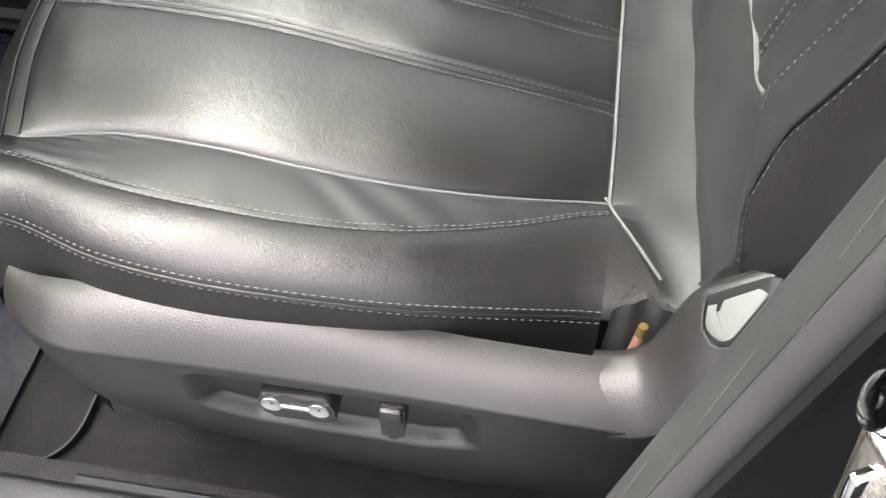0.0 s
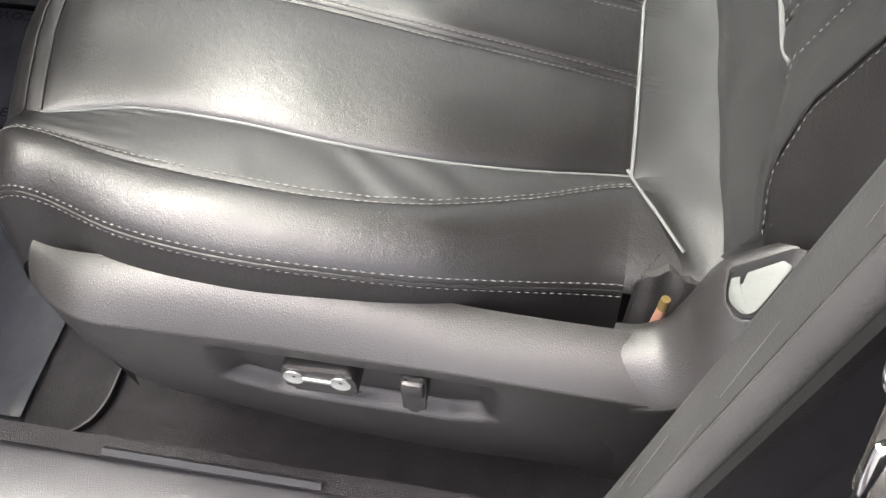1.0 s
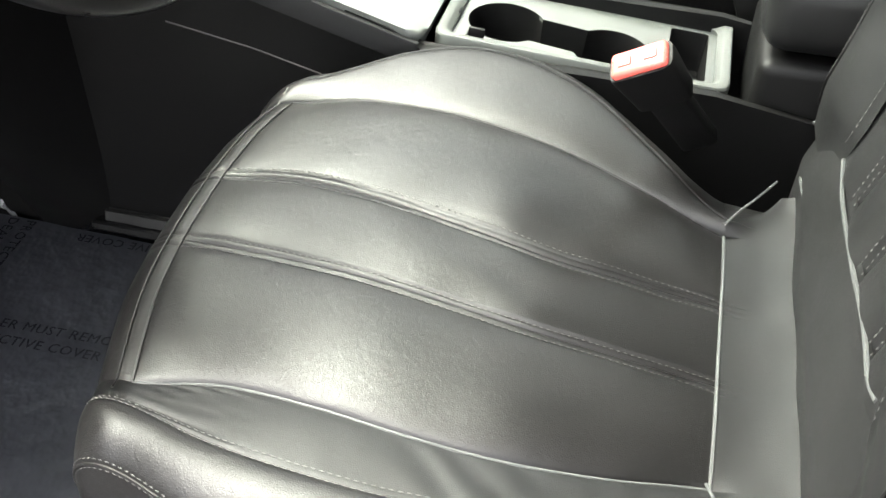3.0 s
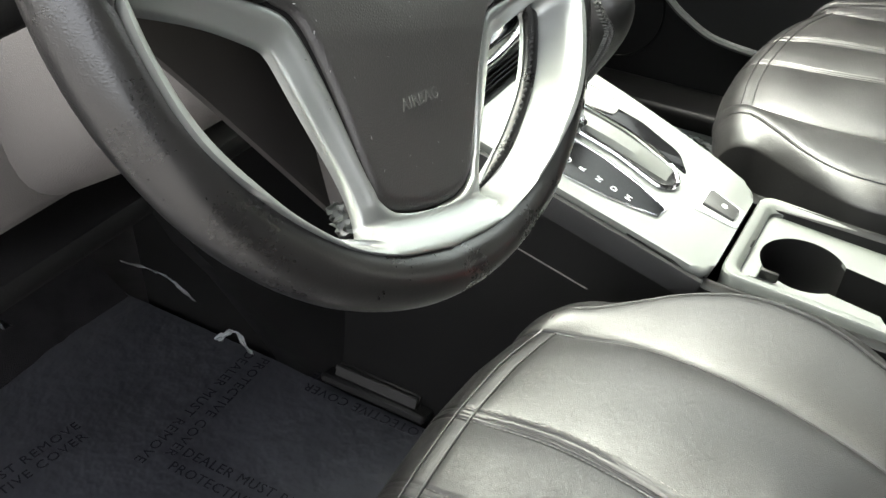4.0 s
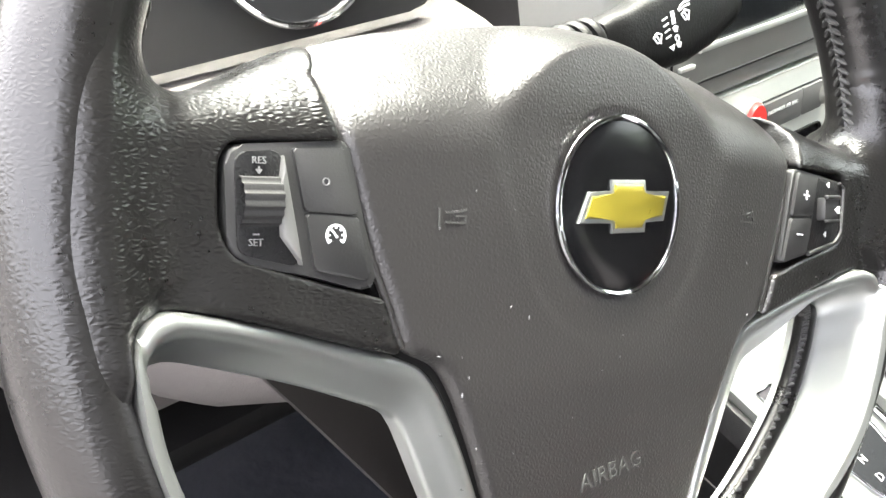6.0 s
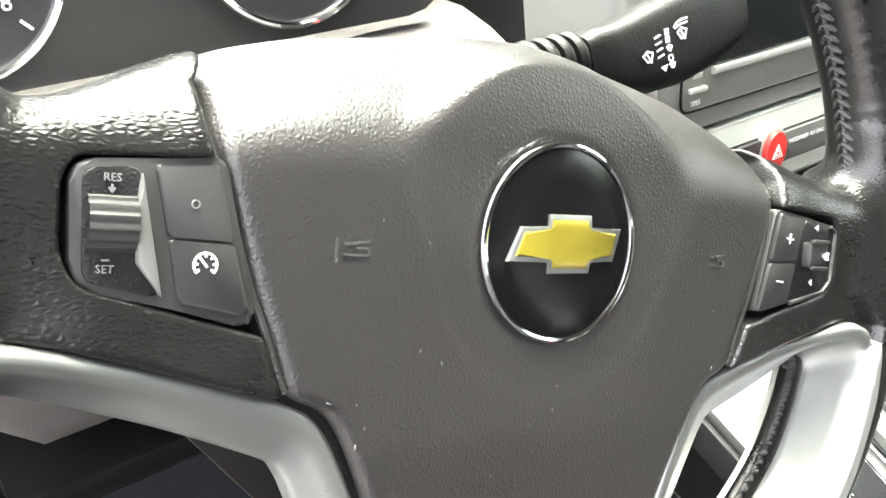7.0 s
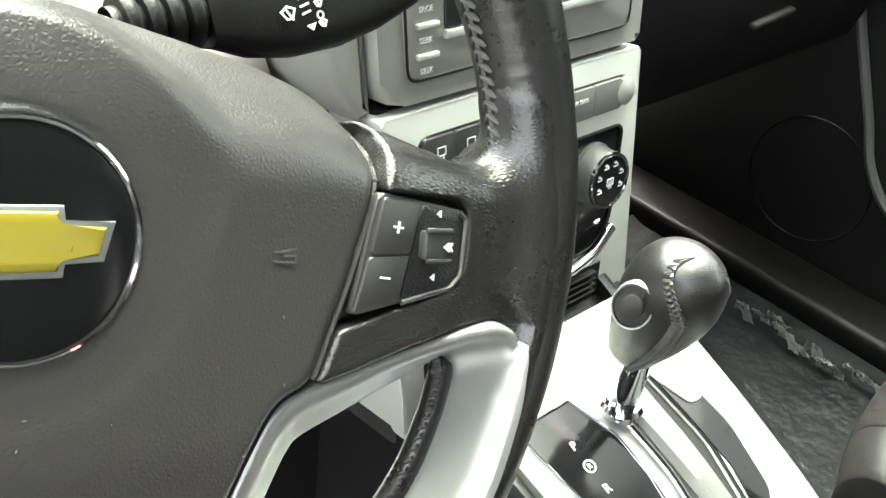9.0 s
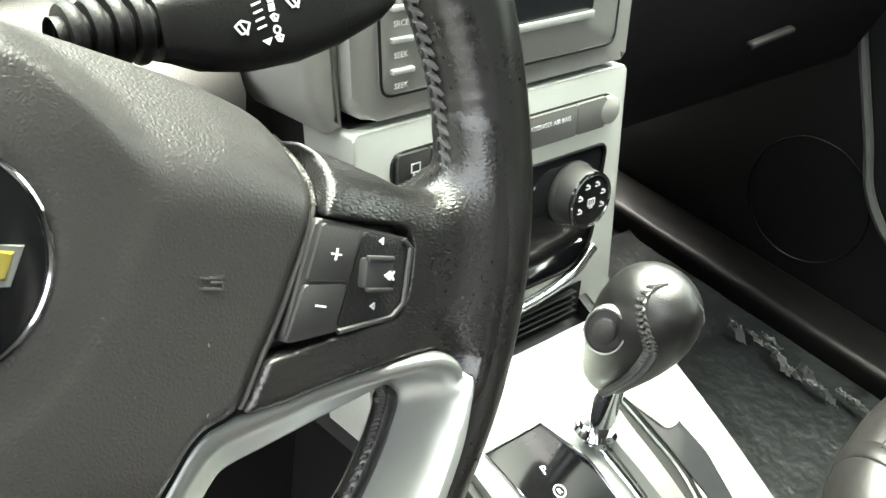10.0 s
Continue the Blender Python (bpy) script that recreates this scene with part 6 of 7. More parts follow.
def seat(name, centre, flip, label, base_z=0.0, base_y=0.0):
    """A leather car seat; flip turns it to the other side of the car."""
    th = thing(name, pose(centre, -0.22 + base_y, 0.12), label, "car seat", "front seats")
    # the driver's cushion lies about x = 0.012
    m = Matrix.Translation((0, 0.22, -0.12 + base_z)) @ Matrix.Diagonal((flip, 1, 1, 1)) @ Matrix.Translation((-0.012, 0, 0))
    part("outer_bolster", cushion_panel((0, 1), T_MAIN + T_FRONT[1:], m), SEAT_LEATHER, th, "smooth black leather bolster", angle=70)
    part("bolster_strip", cushion_panel((2,), T_MAIN + T_FRONT[1:9], m), PANEL_LEATHER, th, "creased leather strip beside the insert", angle=70)
    part("seat_insert", cushion_panel((3, 4, 5), T_MAIN, m), SEAT_LEATHER, th, "worn wrinkled black leather seat insert", angle=70)
    part("inner_bolster", cushion_panel((6, 7, 8), T_MAIN + T_FRONT[1:], m), SEAT_LEATHER, th, "smooth black leather bolster", angle=70)
    part("front_roll", cushion_panel((2, 3, 4, 5), T_FRONT, m), SEAT_LEATHER, th, "rounded leather cushion front", angle=70)
    # the bolster runs on to the slanting piping, then a plain strip lies below the backrest
    def behind(c, f, g, rear):
        p = cushion_point(c, f, 0.0, 0.4)
        y = interp(p.x, (-0.205, -0.173, -0.150, -0.128, -0.111, 0.128, 0.145, 0.185), (-0.448, -0.438, -0.424, -0.413, -0.406, -0.408, -0.420, -0.445))
        e = Vector((p.x, y, p.z - 0.10 * (p.y - y)))
        if not rear:
            return m @ p.lerp(e, g)
        q = Vector((p.x, -0.465, 0.279))
        s = min(1.0, g / 0.35)
        s = s * s * (3 - 2 * s)
        e.z = e.z * (1 - s) + s * interp(p.x, (-0.205, -0.12, 0.0, 0.13, 0.185), (0.271, 0.274, 0.275, 0.275, 0.278))
        h = e.lerp(q, g)
        h.z += -0.003 * math.sin(math.pi * g) + 0.0012 * noise.noise((p.x * 30, g * 2, 4.0))
        return m @ h
    for pair in ((1, 2), (6, 7)):
        bm = bmesh.new()
        for c in pair:
            grid([[behind(c, f, g / 8, False) for f in FS] for g in range(9)], bm)
        bmesh.ops.remove_doubles(bm, verts=bm.verts, dist=0.00005)
        part("bolster_end", bm, SEAT_LEATHER, th, "smooth leather end of the bolster", angle=70)
    bm = bmesh.new()
    for c in (1, 2, 3, 4, 5, 6, 7):
        grid([[behind(c, f, g / 14, True) for f in FS] for g in range(15)], bm)
    bmesh.ops.remove_doubles(bm, verts=bm.verts, dist=0.00005)
    part("rear_strip", bm, PANEL_LEATHER, th, "soft leather strip below the backrest", angle=80)
    # seams and stitching
    def line(c, f, ts, lift=0.0006):
        return [m @ (cushion_point(c, f, t, 1.0) + Vector((0, 0, lift))) for t in ts]
    fine = [k / 90 for k in range(91)]
    fr = [1 + k / 60 for k in range(31)]
    for c, f in ((1, 0.0), (2, 0.0)):
        bm = bmesh.new()
        for off in (-0.03, 0.03) if c == 1 else (-0.25, 0.10):
            cc, ff = (c, off) if off > 0 else (c - 1, 1 + off)
            if c == 1 and off < 0:
                ff = 0.90
            if c == 2 and off < 0:
                ff = 0.955
            stitch(line(cc, ff, fine + fr, 0.0009), 0.0038, 0.0012, 0.00052, bm=bm)
        part("stitching", bm, THREAD, th, "pale double stitching")
        part("seam", tube(line(c, 0.0, fine + fr, 0.0004), 0.0012, 6), SEAT_LEATHER, th)
    for c in (4, 5):
        bm = bmesh.new()
        stitch(line(c, 0.066, fine, 0.0007), 0.0033, 0.0015, 0.00055, bm=bm)
        stitch(line(c - 1, 0.930, fine, 0.0007), 0.0033, 0.0015, 0.00055, bm=bm)
        part("seam", tube(line(c, 0.0, fine, -0.0002), 0.0007, 6), BLACK_PLASTIC, th)
        part("stitching", bm, THREAD, th, "pale double stitching")
    for c, f in ((3, 0.0), (6, 0.0)):
        part("seam", tube(line(c, f, fine, 0.0004), 0.0011, 6), PIPING if c == 3 else PANEL_LEATHER, th)
    part("seam", tube(line(7, 0.0, [k / 60 for k in range(61)], 0.0004), 0.0013, 6), BLACK_PLASTIC, th)
    part("seam", tube(line(7, 0.05, [k / 60 for k in range(61)], 0.0002), 0.0010, 6), SEAT_LEATHER, th)
    xs = [(c, f / 6) for c in (3, 4, 5) for f in range(7)]
    part("seam", tube([m @ (cushion_point(c, f, 1.0) + Vector((0, 0, 0.0008))) for c, f in xs], 0.0010, 6), PANEL_LEATHER, th)
    part("seam", tube([m @ (cushion_point(c, f, 1.10) + Vector((0, 0.0, 0.0008))) for c, f in [(2, 0.5)] + xs + [(6, 0.5)]], 0.0008, 6), SEAT_LEATHER, th)
    part("seam", tube([m @ (cushion_point(c, f, 0.0) + Vector((0, 0, 0.0008))) for c, f in xs], 0.0013, 6), PIPING, th, "pale rear piping")
    low = [(-0.111, -0.405, 0.272), (-0.128, -0.412, 0.276), (-0.15, -0.424, 0.279), (-0.173, -0.438, 0.279)]
    part("seam", tube([m @ (Vector(p) + Vector((0, 0, 0.004))) for p in curve(low, 12)], 0.0011, 6), PIPING, th)
    low = [(0.128, -0.406, 0.279), (0.142, -0.415, 0.282), (0.160, -0.428, 0.284), (0.185, -0.444, 0.286)]
    part("seam", tube([m @ (Vector(p) + Vector((0, 0, 0.004))) for p in curve(low, 12)], 0.0011, 6), PIPING, th)
    crest = [(0.185, -0.4600, 0.297), (0.150, -0.4615, 0.300), (0.100, -0.4625, 0.302), (0.045, -0.4630, 0.303), (0.0, -0.4630, 0.303), (-0.036, -0.4635, 0.302)]
    part("seam", tube([m @ Vector(p) for p in curve(crest, 24)], 0.0013, 6), PIPING, th, "pale piping before the backrest")
    # backrest
    back = bmesh.new()
    backrest_surface(m, back, -0.186, 0.210, 0.24, 0.362, 0.004, side=0.0)
    part("backrest_foot", back, PANEL_LEATHER, th, "plain leather foot of the backrest")
    for a, b in ((-0.115, -0.062), (-0.062, 0.006), (0.006, 0.075), (0.075, 0.139)):
        up = bmesh.new()
        backrest_surface(m, up, a, b, 0.356, 0.80, 0.007, 14, 40)
        part("backrest_panel", up, PANEL_LEATHER, th, "black leather backrest panel", angle=70)
    ridge = [(0.125, -0.4725, 0.360), (0.088, -0.4720, 0.352), (0.018, -0.4730, 0.355), (-0.039, -0.4745, 0.360), (-0.083, -0.4745, 0.359), (-0.102, -0.4755, 0.364)]
    part("seam", tube([m @ Vector(p) for p in curve(ridge, 30)], 0.0017, 6), PIPING, th, "pale backrest piping")
    for x in (-0.062, 0.006, 0.075):
        bm = bmesh.new()
        for d in (-0.005, 0.005):
            stitch([m @ Vector((x + d + 0.10 * (z - 0.37), -0.462 - 0.30 * (z - 0.30) + 0.0056, z)) for z in np.linspace(0.362, 0.8, 60)], 0.0038, 0.0015, 0.0005, bm=bm)
        part("stitching", bm, THREAD, th, "pale double stitching")
    for s in (-1, 1):
        # the stitched edge of the bolster, and its inner and outer faces
        rows, edge = [], []
        for i in range(49):
            t = i / 48
            z = 0.322 + 0.50 * t
            ex = 0.012 + s * (interp(z, (0.322, 0.345, 0.37, 0.41, 0.46, 0.60, 0.82), (0.215, 0.211, 0.198, 0.193, 0.206, 0.226, 0.230)))
            ey = interp(z, (0.322, 0.345, 0.37, 0.41, 0.46, 0.60, 0.82), (-0.466, -0.464, -0.4610, -0.4680, -0.4810, -0.5220, -0.5850))
            ix = 0.012 + s * interp(z, (0.322, 0.36, 0.377, 0.45, 0.60, 0.82), (0.150, 0.118, 0.111, 0.131, 0.160, 0.180))
            iy = -0.4605 - 0.30 * max(0, z - 0.30) + 0.006 * min(1.0, max(0.0, (z - 0.345) / 0.03))
            row = []
            for j in range(13):
                f = j / 12
                g = f ** 0.8
                row.append(Vector((ix + (ex - ix) * g, iy + (ey - iy) * math.sin(f * math.pi / 2) ** 1.1, z)))
            edge.append(Vector((ex, ey, z)))
            for j in range(1, 17):
                f = j / 16
                bulge = 0.010 * math.sin(math.pi * f) * min(1.0, t * 6)
                row.append(Vector((ex + s * (0.262 - abs(ex - 0.012)) * math.sin(f * math.pi / 2) + s * bulge * 0.6, ey - 0.125 * f ** 1.25 + bulge, z + (0.02 * f if t < 0.05 else 0.0))))
            rows.append([m @ p for p in row])
        inner = part("bolster_facing", grid([r[:13] for r in rows]), PANEL_LEATHER, th, "soft leather facing of the side bolster", angle=80)
        bol = part("back_bolster", grid([r[12:] for r in rows]), SEAT_LEATHER, th, "smooth black leather side bolster", angle=80)
        inb = bmesh.new()
        stitch([r[1] + Vector((0, 0.0014, 0.0006)) for r in rows[4:]], 0.0038, 0.0018, 0.00045, bm=inb)
        part("stitching", inb, THREAD, inner, "pale facing stitching")
        st = bmesh.new()
        stitch([m @ (p + Vector((s * 0.004, 0.0004, 0))) for p in edge[2:]], 0.0036, 0.0017, 0.00042, bm=st)
        part("stitching", st, THREAD, bol, "pale bolster stitching")
        part("seam", tube([m @ (p + Vector((0, 0.0004, 0))) for p in edge[2:]], 0.0012, 6), SEAT_LEATHER, bol)
        base = [rows[0][k] for k in range(12, 29, 2)]
        part("seam", tube([p + Vector((0, 0.001, 0.001)) for p in base], 0.0016, 6), PIPING, bol, "pale piping under the bolster")
    part("shell", rbox((0, 0, 0), (0.42, 0.08, 0.55), 0.03, 3, m @ pose(0.012, -0.60, 0.50, 16.5, 0, 0)), BLACK_PLASTIC, th)
    part("base", rbox((0, 0, 0), (0.40, 0.36, 0.14), 0.02, 2, m @ pose(0.02, -0.23, 0.16)), BLACK_PLASTIC, th)
    return th, m


driver, DM = seat("driver_seat", 0.012, 1, "worn black leather driver seat with power switches")
passenger, PMX = seat("passenger_seat", 0.765, -1, "black leather passenger seat beside the console", 0.012, -0.03)

# plastic side cover of the driver seat
LOC = Matrix.Translation((-0.012, 0.22, -0.12))


def cover_point(s, t):
    """s from the front end (0) to the rear corner (1), t down from the top edge (0) to the bottom (1)."""
    y = -0.067 - 0.367 * s
    nose = max(0.0, 1 - s / 0.16)
    top = sum(interp(s + d, (0, 0.06, 0.14, 0.30, 0.5, 0.75, 1.0), (0.264, 0.269, 0.277, 0.282, 0.282, 0.274, 0.273)) for d in (-0.06, -0.03, 0, 0.03, 0.06)) / 5
    crease = interp(s, (0, 0.1, 0.4, 0.7, 1.0), (0.250, 0.258, 0.262, 0.262, 0.257))
    bottom = interp(s, (0, 0.02, 0.05, 0.10, 0.3, 0.5, 0.7, 1.0), (0.190, 0.162, 0.143, 0.134, 0.120, 0.108, 0.104, 0.110))
    xin, xout = -0.223 + 0.010 * nose ** 2, -0.2585 + 0.028 * nose ** 2
    if t < 0.22:
        f = t / 0.22
        x = xin + (xout - xin) * f
        z = top + (crease - top) * f ** 2.2
    else:
        f = (t - 0.22) / 0.78
        z = crease + (bottom - crease) * f
        x = xout + 0.010 * f + 0.020 * f * f
        # hollow round the switches
        a = 0.190 + 0.35 * max(0.0, 0.215 + y) + 0.30 * max(0.0, -y - 0.318)
        k = smooth(0.176, 0.196, -y) * (1 - smooth(0.335, 0.352, -y)) * smooth(a, a + 0.007, z) * (1 - smooth(0.240, 0.254, z))
        x += 0.012 * k
    return Vector((x, y, z))


def smooth(a, b, v):
    k = min(1.0, max(0.0, (v - a) / (b - a)))
    return k * k * (3 - 2 * k)


rows = [[LOC @ cover_point(i / 160, j / 150) for j in range(151)] for i in range(161)]
cover = part("side_cover", grid(rows), TRIM_PLASTIC, driver, "grained black plastic side cover", angle=60)
# hump over the recliner, rising from the ledge
INNER_LINE = [(-0.223, -0.4040, 0.2715), (-0.2228, -0.4180, 0.2742), (-0.2200, -0.4290, 0.2800), (-0.2165, -0.4375, 0.2960), (-0.214, -0.4460, 0.322), (-0.214, -0.4560, 0.3345), (-0.214, -0.4820, 0.353), (-0.214, -0.5300, 0.366), (-0.214, -0.5800, 0.372)]
OUTER_LINE = [(-0.2560, -0.4040, 0.2550), (-0.2582, -0.4180, 0.2580), (-0.2595, -0.4310, 0.2620), (-0.2600, -0.4425, 0.2715), (-0.2600, -0.4540, 0.2850), (-0.2600, -0.4680, 0.2960), (-0.2600, -0.5000, 0.3080), (-0.2600, -0.5450, 0.3150), (-0.2600, -0.5900, 0.3200)]
rows = []
for p, q in zip(curve(INNER_LINE, 64), curve(OUTER_LINE, 64)):
    row = [p + Vector((0.012, -0.002, -0.014)), p + Vector((0.006, -0.001, -0.001))]
    for j in range(15):
        t = j / 14
        h = p.lerp(q, t)
        h.z += 0.006 * math.sin(math.pi * t) - 0.004 * t ** 6
        row.append(h)
    row += [q + Vector((-0.0002, 0, -0.0045)), q + Vector((0.0004, 0, -0.010)), q + Vector((0.006, 0, -0.06)), q + Vector((0.030, 0.0, -0.16))]
    rows.append([LOC @ v for v in row])
hinge = part("hinge_cover", grid(rows), TRIM_PLASTIC, driver, "grained black hinge cover", angle=60)
A, B2, C2 = Vector((-0.2190, -0.4545, 0.3300)), Vector((-0.2220, -0.4795, 0.3500)), Vector((-0.2350, -0.4650, 0.3240))
ua = (B2 - A).normalized()
wa = (B2 - A).cross(C2 - A).normalized()
wa = wa if wa.z > 0 else -wa
va = wa.cross(ua)
HP = LOC @ Matrix((ua, va, wa)).transposed().to_4x4()
HP.translation = LOC @ (A + wa * 0.0045)


def on_hinge(p):
    d = Vector(p) - A
    return (d.dot(ua), d.dot(va))


opening = [on_hinge(p) for p in ((-0.2165, -0.4530, 0.3320), (-0.2165, -0.4770, 0.3530), (-0.2190, -0.4830, 0.3560), (-0.2370, -0.4700, 0.3260), (-0.2360, -0.4620, 0.3180), (-0.2260, -0.4550, 0.3180))]
# The opening isn't cut; a black sheet on the cover stands for its shade.
part("hinge_slot", plate(rounded(opening, [0.001, 0.001, 0.002, 0.004, 0.005, 0.006]), -0.006, 0.0006, 0.0003, m=HP), BLACK_PLASTIC, hinge, "flat black sheet for the shaded hinge opening")
pale = [on_hinge(p) for p in ((-0.2200, -0.4550, 0.3290), (-0.2205, -0.4585, 0.3320), (-0.2235, -0.4588, 0.3290), (-0.2230, -0.4602, 0.3305), (-0.2200, -0.4610, 0.3350), (-0.2195, -0.4745, 0.3470), (-0.2230, -0.4785, 0.3480), (-0.2350, -0.4670, 0.3250), (-0.2340, -0.4625, 0.3200), (-0.2260, -0.4560, 0.3200))]
part("hinge_plate", plate(rounded(pale, [0.0006, 0.0006, 0.0003, 0.0003, 0.0006, 0.001, 0.002, 0.003, 0.004, 0.004]), 0.0, 0.0016, 0.0004, m=HP), PALE_METAL, hinge, "pale plate in the hinge opening")
part("opening_edge", tube([HP @ Vector((*on_hinge(p), 0.0012)) for p in ((-0.2170, -0.4530, 0.3310), (-0.2215, -0.4538, 0.3240), (-0.2262, -0.4555, 0.3180), (-0.2330, -0.4590, 0.3165), (-0.2365, -0.4625, 0.3180), (-0.2378, -0.4665, 0.3215))], 0.0007, 6), SEAL, hinge)
# soft gusset between hinge cover and bolster
rows = []
for i in range(15):
    f = i / 14
    row = []
    for j in range(11):
        g = j / 10
        a = Vector((-0.186, -0.4600, 0.300)).lerp(Vector((-0.200, -0.4650, 0.346)), math.sin(f * math.pi / 2))
        b = Vector((-0.205, -0.4560, 0.318)).lerp(Vector((-0.206, -0.4900, 0.352)), f)
        p = a.lerp(b, g)
        p.y += 0.006 * math.sin(math.pi * g) + 0.0012 * math.sin(g * 14 + f * 3)
        p.z += 0.004 * math.sin(math.pi * g)
        row.append(LOC @ p)
    rows.append(row)
part("gusset", grid(rows), PANEL_LEATHER, driver, "gathered leather at the hinge", angle=80)
# fabric tuck with a copper connector
rows = []
for i in range(25):
    f = i / 24
    row = []
    for j in range(21):
        g = j / 20
        # f from the cushion's end to the hinge, g from the ledge up and over
        y = -0.4090 - 0.038 * f - 0.003 * g * (1 - f)
        top = 0.288 + 0.010 * math.sin(math.pi * min(1.0, 0.15 + f)) + 0.008 * f + 0.0012 * noise.noise((f * 14, 2.0, 1.0))
        lift = min(1.0, g / 0.75)
        z = 0.225 + (top - 0.225) * lift - 0.006 * max(0, g - 0.75) / 0.25
        x = -0.2065 + 0.004 * f * (1 - f) * 4 * lift + 0.0016 * math.sin(f * 15 + g) * lift + 0.009 * max(0, (g - 0.72) / 0.28) ** 1.4
        row.append(LOC @ Vector((x, y, z + 0.0012 * noise.noise((f * 7, g * 8, 1.0)))))
    rows.append(row)
part("fabric_tuck", grid(rows), CLOTH, driver, "frayed grey fabric at the cushion corner")
fray = bmesh.new()
for k in range(26):
    f = k / 25
    p = LOC @ Vector((-0.2055 + 0.012 * f, -0.4105 - 0.012 * f, 0.288 + 0.018 * f))
    tube([p, p + Vector((-0.001, 0.0012 + 0.001 * math.sin(k * 2.3), 0.0018 + 0.001 * math.sin(k * 1.7)))], [0.00022, 0.0001], 4, fray)
part("frayed_edge", fray, CLOTH, driver)
part("connector", tube([LOC @ Vector(p) for p in ((-0.2150, -0.4235, 0.254), (-0.2130, -0.4262, 0.271), (-0.2118, -0.4275, 0.283))], [0.0030, 0.0031, 0.0027], 12), COPPER, driver, "copper coloured connector")
part("connector_tip", tube([LOC @ Vector(p) for p in ((-0.2118, -0.4275, 0.283), (-0.2112, -0.4280, 0.2905))], [0.0030, 0.0026], 12), BRASS, driver, "amber tip of the connector")
# power switches
SWM = LOC @ pose(-0.2480, -0.247, 0.232, 90, 0, -90)
s1 = part("seat_switch", plate(rounded([(-0.0215, 0.0115), (0.0175, 0.0135), (0.0215, 0.0060), (0.0215, -0.0100), (-0.0190, -0.0105), (-0.0215, 0.0)], 0.004), -0.004, 0.012, 0.003, 3, m=SWM @ pose(0, 0, 0, 0, 0, 2)), TRIM_PLASTIC, driver, "black seat slide switch with two dimples")
# Dimples and bar are silver against the black switch.
for u in (-0.0145, 0.0125):
    part("dimple", lathe([(0, 0.011), (0.0062, 0.011), (0.0060, 0.0130), (0.0046, 0.0126), (0, 0.0118)], 24, SWM @ at(u, 0.0035)), SILVER, s1, "silver dimple")
part("bar", rbox((-0.001, 0.0035, 0.0125), (0.017, 0.003, 0.002), 0.0008, 2, SWM), SILVER, s1, "silver bar")
s2 = part("recline_switch", plate(rounded([(-0.0075, 0.0175), (0.0075, 0.0185), (0.0065, -0.0180), (-0.0060, -0.0185)], 0.004), -0.004, 0.011, 0.003, 3, m=SWM @ pose(0.0535, -0.001, 0, 0, 0, 0)), TRIM_PLASTIC, driver, "upright black recline switch")
part("head", rbox((0.0535, 0.0095, 0.0115), (0.013, 0.015, 0.006), 0.0025, 2, SWM), TRIM_PLASTIC, s2)

# ---- belt buckles ----
def buckle(loc, lean, side, yaw, label):
    b = thing("belt_buckle", pose(*loc, lean, side, yaw) @ Matrix.Diagonal((0.85, 0.85, 0.9, 1)), label, "seat belt buckle", "belt buckles")
    part("stalk", rbox((0, 0, -0.085), (0.020, 0.036, 0.09), 0.005, 2), BLACK_PLASTIC, b)
    rows = []
    for z, hx, hy in ((-0.052, 0.011, 0.022), (-0.050, 0.0135, 0.026), (-0.006, 0.0155, 0.0295), (0.0, 0.0150, 0.0290)):
        rows.append([(hx * math.copysign(abs(math.cos(a)) ** 0.4, math.cos(a)), hy * math.copysign(abs(math.sin(a)) ** 0.4, math.sin(a)), z) for a in np.linspace(0, 2 * math.pi, 32, endpoint=False)])
    part("housing", grid(rows, wrap_u=True, cap=True), BLACK_PLASTIC, b)
    part("button", rbox((0, 0, 0.001), (0.026, 0.052, 0.010), 0.0045, 3), RED_CLEAR, b, "translucent red release button")
    for y in (-0.012, 0.012):
        part("button_mark", rbox((0.0, y, 0.0065), (0.010, 0.012, 0.0012), 0.0005, 1), RED, b)
    return b


buckle((0.158, -0.322, 0.396), -33, -22, 8, "black seat belt buckle with red button")
buckle((0.560, -0.385, 0.352), -24, 14, -4, "black seat belt buckle with red button")

# ---- door pillar ----
pil = thing("door_pillar", pose(-0.34, -0.45, 0.4), "black door pillar with worn grey rubber seal", "door pillar")
prof = [(-0.285, -0.500), (-0.305, -0.4445), (-0.312, -0.4410), (-0.330, -0.4405), (-0.3455, -0.4415), (-0.3470, -0.4455)]
seal = [(-0.3475, -0.4440), (-0.3520, -0.4390), (-0.3580, -0.4375), (-0.3640, -0.4400), (-0.3670, -0.4460), (-0.3650, -0.4520)]
lip = [(-0.3670, -0.4480), (-0.3705, -0.4462), (-0.3735, -0.4485), (-0.3730, -0.4540)]
body = [(-0.3720, -0.4530), (-0.3800, -0.4640), (-0.3880, -0.4680), (-0.4150, -0.4720), (-0.4480, -0.4760), (-0.4700, -0.4880), (-0.4760, -0.5200), (-0.4500, -0.7000), (-0.3000, -0.7000)]


def slim(x):
    return x if x > -0.312 else (-0.312 + (x + 0.312) * 0.62 if x > -0.372 else x + 0.0228)


def pillar_strip(pr, mat, name, label=""):
    rows = []
    for i in range(31):
        z = 0.02 + 0.95 * i / 30
        dy = -0.007 + (0.5 - z) * 0.168 + 0.30 * max(0, 0.20 - z) ** 1.5
        dx = 0.06 * max(0, z - 0.55)
        rows.append([(slim(x) + dx + 0.34, y + dy + 0.45, z - 0.4) for x, y in pr])
    return part(name, grid(rows), mat, pil, label, angle=50)


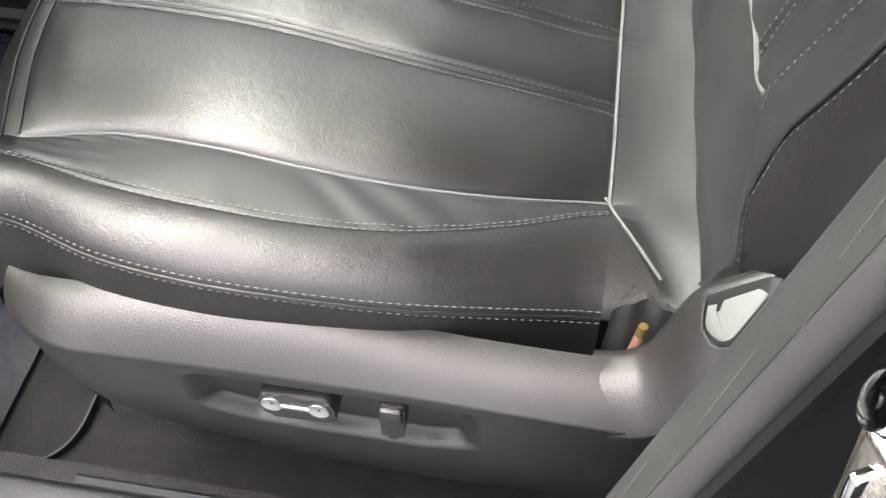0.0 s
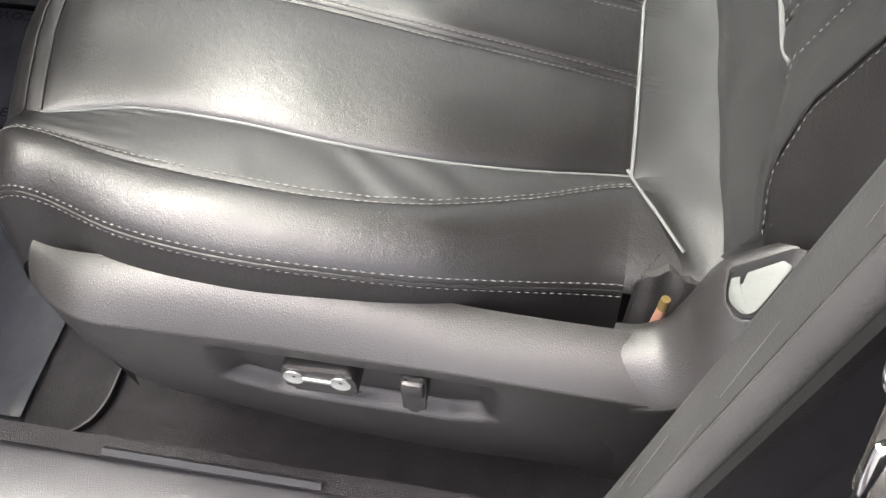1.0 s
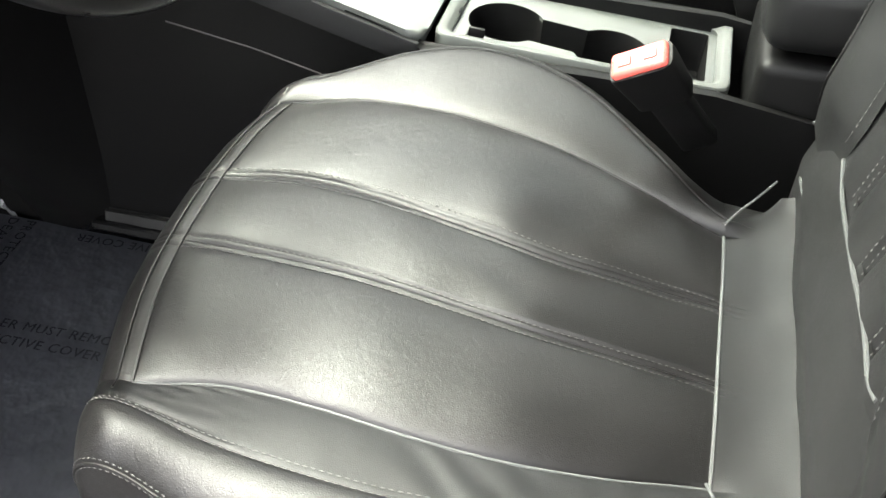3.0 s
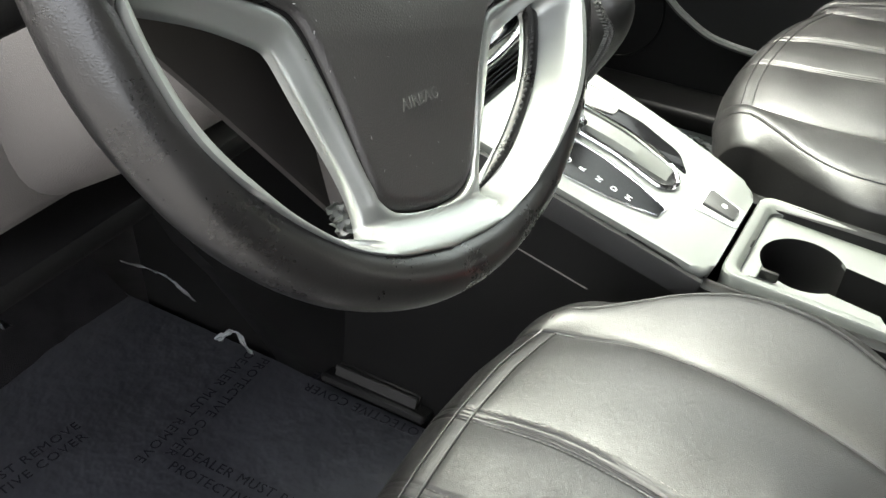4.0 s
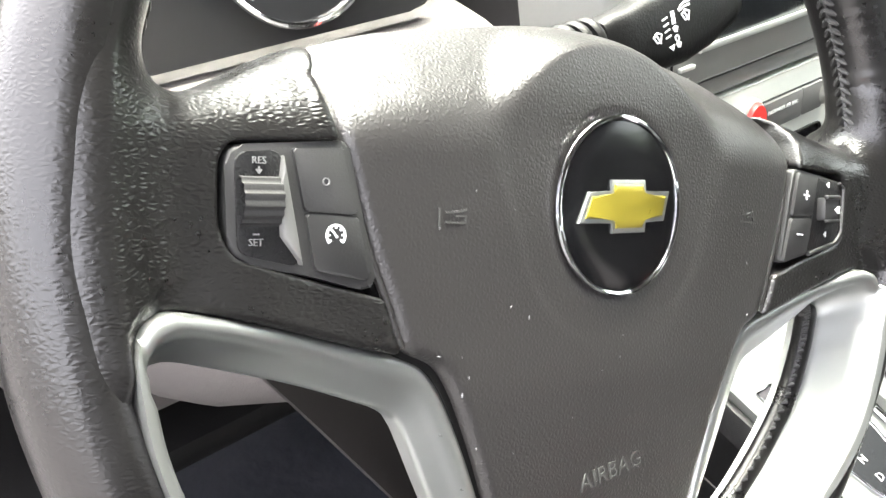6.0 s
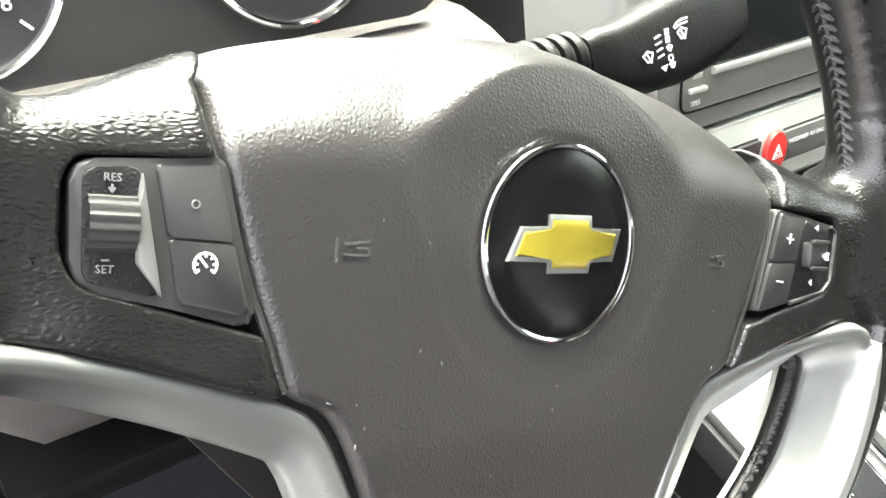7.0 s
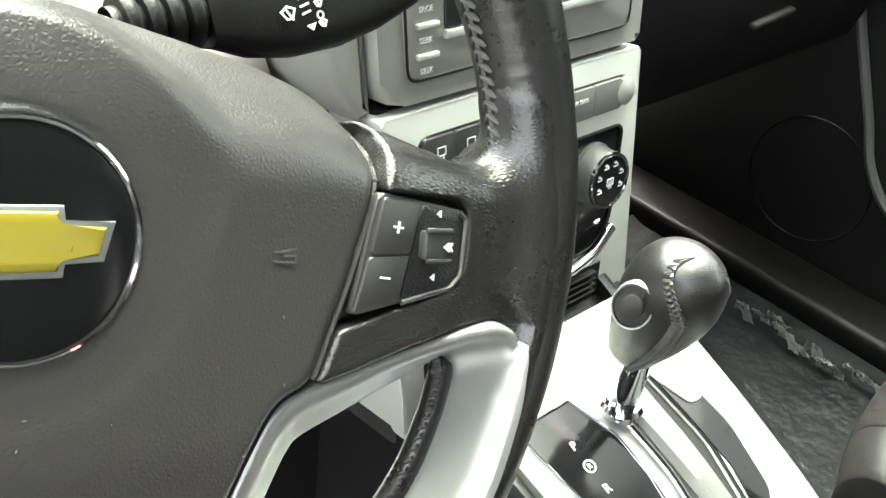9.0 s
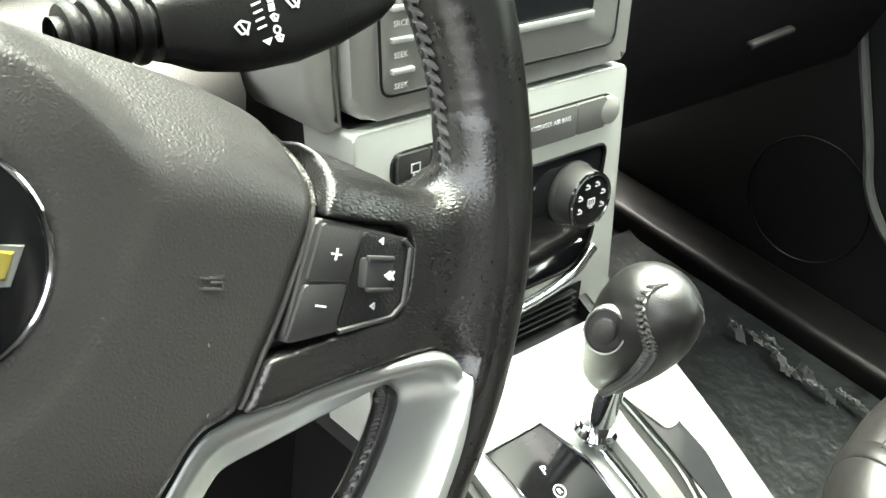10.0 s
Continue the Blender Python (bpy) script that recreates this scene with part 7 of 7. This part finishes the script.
pillar_strip(prof, SEAL, "inner_trim", "scuffed grey pillar trim")
pillar_strip(seal, RUBBER, "rubber_seal", "round grey rubber door seal")
pillar_strip(lip, BLACK_PLASTIC, "seal_lip")
pillar_strip(body, BODY_PAINT, "pillar_body", "glossy black painted pillar")
bm = bmesh.new()
for k, (x, z, ln, sl) in enumerate(((-0.322, 0.30, 0.05, 0.1), (-0.334, 0.345, 0.04, 0.16), (-0.328, 0.40, 0.05, 0.1), (-0.338, 0.455, 0.03, 0.3), (-0.326, 0.50, 0.03, 0.2), (-0.318, 0.25, 0.06, 0.05))):
    dy = -0.007 + (0.5 - z) * 0.168
    tube([(x + 0.34, -0.4403 + dy + 0.45, z - 0.4), (x + 0.34 + sl * ln * 0.4, -0.4403 + dy - ln * 0.15 + 0.45, z + ln - 0.4)], 0.00012, 4, bm)
part("scratches", bm, GREY_PLASTIC, pil, "fine pale scratches")
STR = pose(-0.378 + 0.34, -0.4535 + 0.45, 0.477 - 0.4)
st = part("striker_plate", rbox((-0.012, -0.002, 0.0), (0.026, 0.012, 0.064), 0.004, 3, STR @ pose(0, 0, 0, -12, 0, 25)), STEEL, pil, "bright worn steel striker")
part("striker_rib", rbox((-0.010, 0.006, 0.0), (0.004, 0.010, 0.054), 0.0016, 2, STR @ pose(0, 0, 0, -12, 0, 25)), CHROME, st)
part("bolt_head", lathe([(0, 0.0), (0.0075, 0.0), (0.0078, 0.002), (0.0070, 0.005), (0.004, 0.006), (0.0, 0.005)], 24, STR @ pose(-0.011, 0.009, 0.050, -70, 0, 0)), CHROME, st, "round steel bolt head")
# Added rod in place of the glossy rib pressed into the pillar.
part("rib_rod", tube([(p[0] + 0.34, p[1] + 0.45, p[2] - 0.4) for p in curve([(-0.372, -0.436, 0.405), (-0.378, -0.440, 0.412), (-0.392, -0.447, 0.430), (-0.410, -0.455, 0.455)], 16)], 0.0035, 8), BLACK_PLASTIC, pil, "black rod standing in for the pressed rib")

# ---- passenger door ----
pdoor = thing("car_door", pose(1.2, 0.1, 0.3), "closed black passenger door with speaker grille", "car door")
part("panel", rbox((0.03, -0.35, 0.125), (0.05, 1.9, 0.95), 0.01, 2), DARK_PLASTIC, pdoor)
part("sill_cover", rbox((-0.040, -0.3, -0.30), (0.10, 1.9, 0.05), 0.012, 3), BLACK_PLASTIC, pdoor)
part("trim_edge", tube([(-0.004, y - 0.1, z - 0.3) for x, y, z in curve([(0, 0.34, 0.44), (0, 0.325, 0.399), (0, 0.306, 0.359), (0, 0.262, 0.27), (0, 0.233, 0.206), (0, 0.177, 0.154), (0, 0.08, 0.12), (0, -0.2, 0.11)], 40)], 0.007, 8, up=(1, 0, 0)), TRAY_PLASTIC, pdoor, "grey rounded door trim edge")
part("speaker_ring", tube([(0.004, 0.215 + 0.095 * math.cos(a), -0.155 + 0.095 * math.sin(a)) for a in np.linspace(0, 2 * math.pi, 48, endpoint=False)], 0.002, 6, closed=True, up=(1, 0, 0)), BLACK_PLASTIC, pdoor, "round speaker rim")

# carpet rising beside the sill
rows = []
for y in np.linspace(-0.50, 0.60, 40):
    rows.append([(x, y, z + 0.002 * noise.noise((x * 60, y * 30, 1))) for x, z in ((-0.180, -0.0195), (-0.224, -0.016), (-0.233, 0.01), (-0.238, 0.05), (-0.246, 0.074), (-0.264, 0.080))])
structure("floor_edge", grid(rows), CARPET, "dark carpet rising to the door sill")
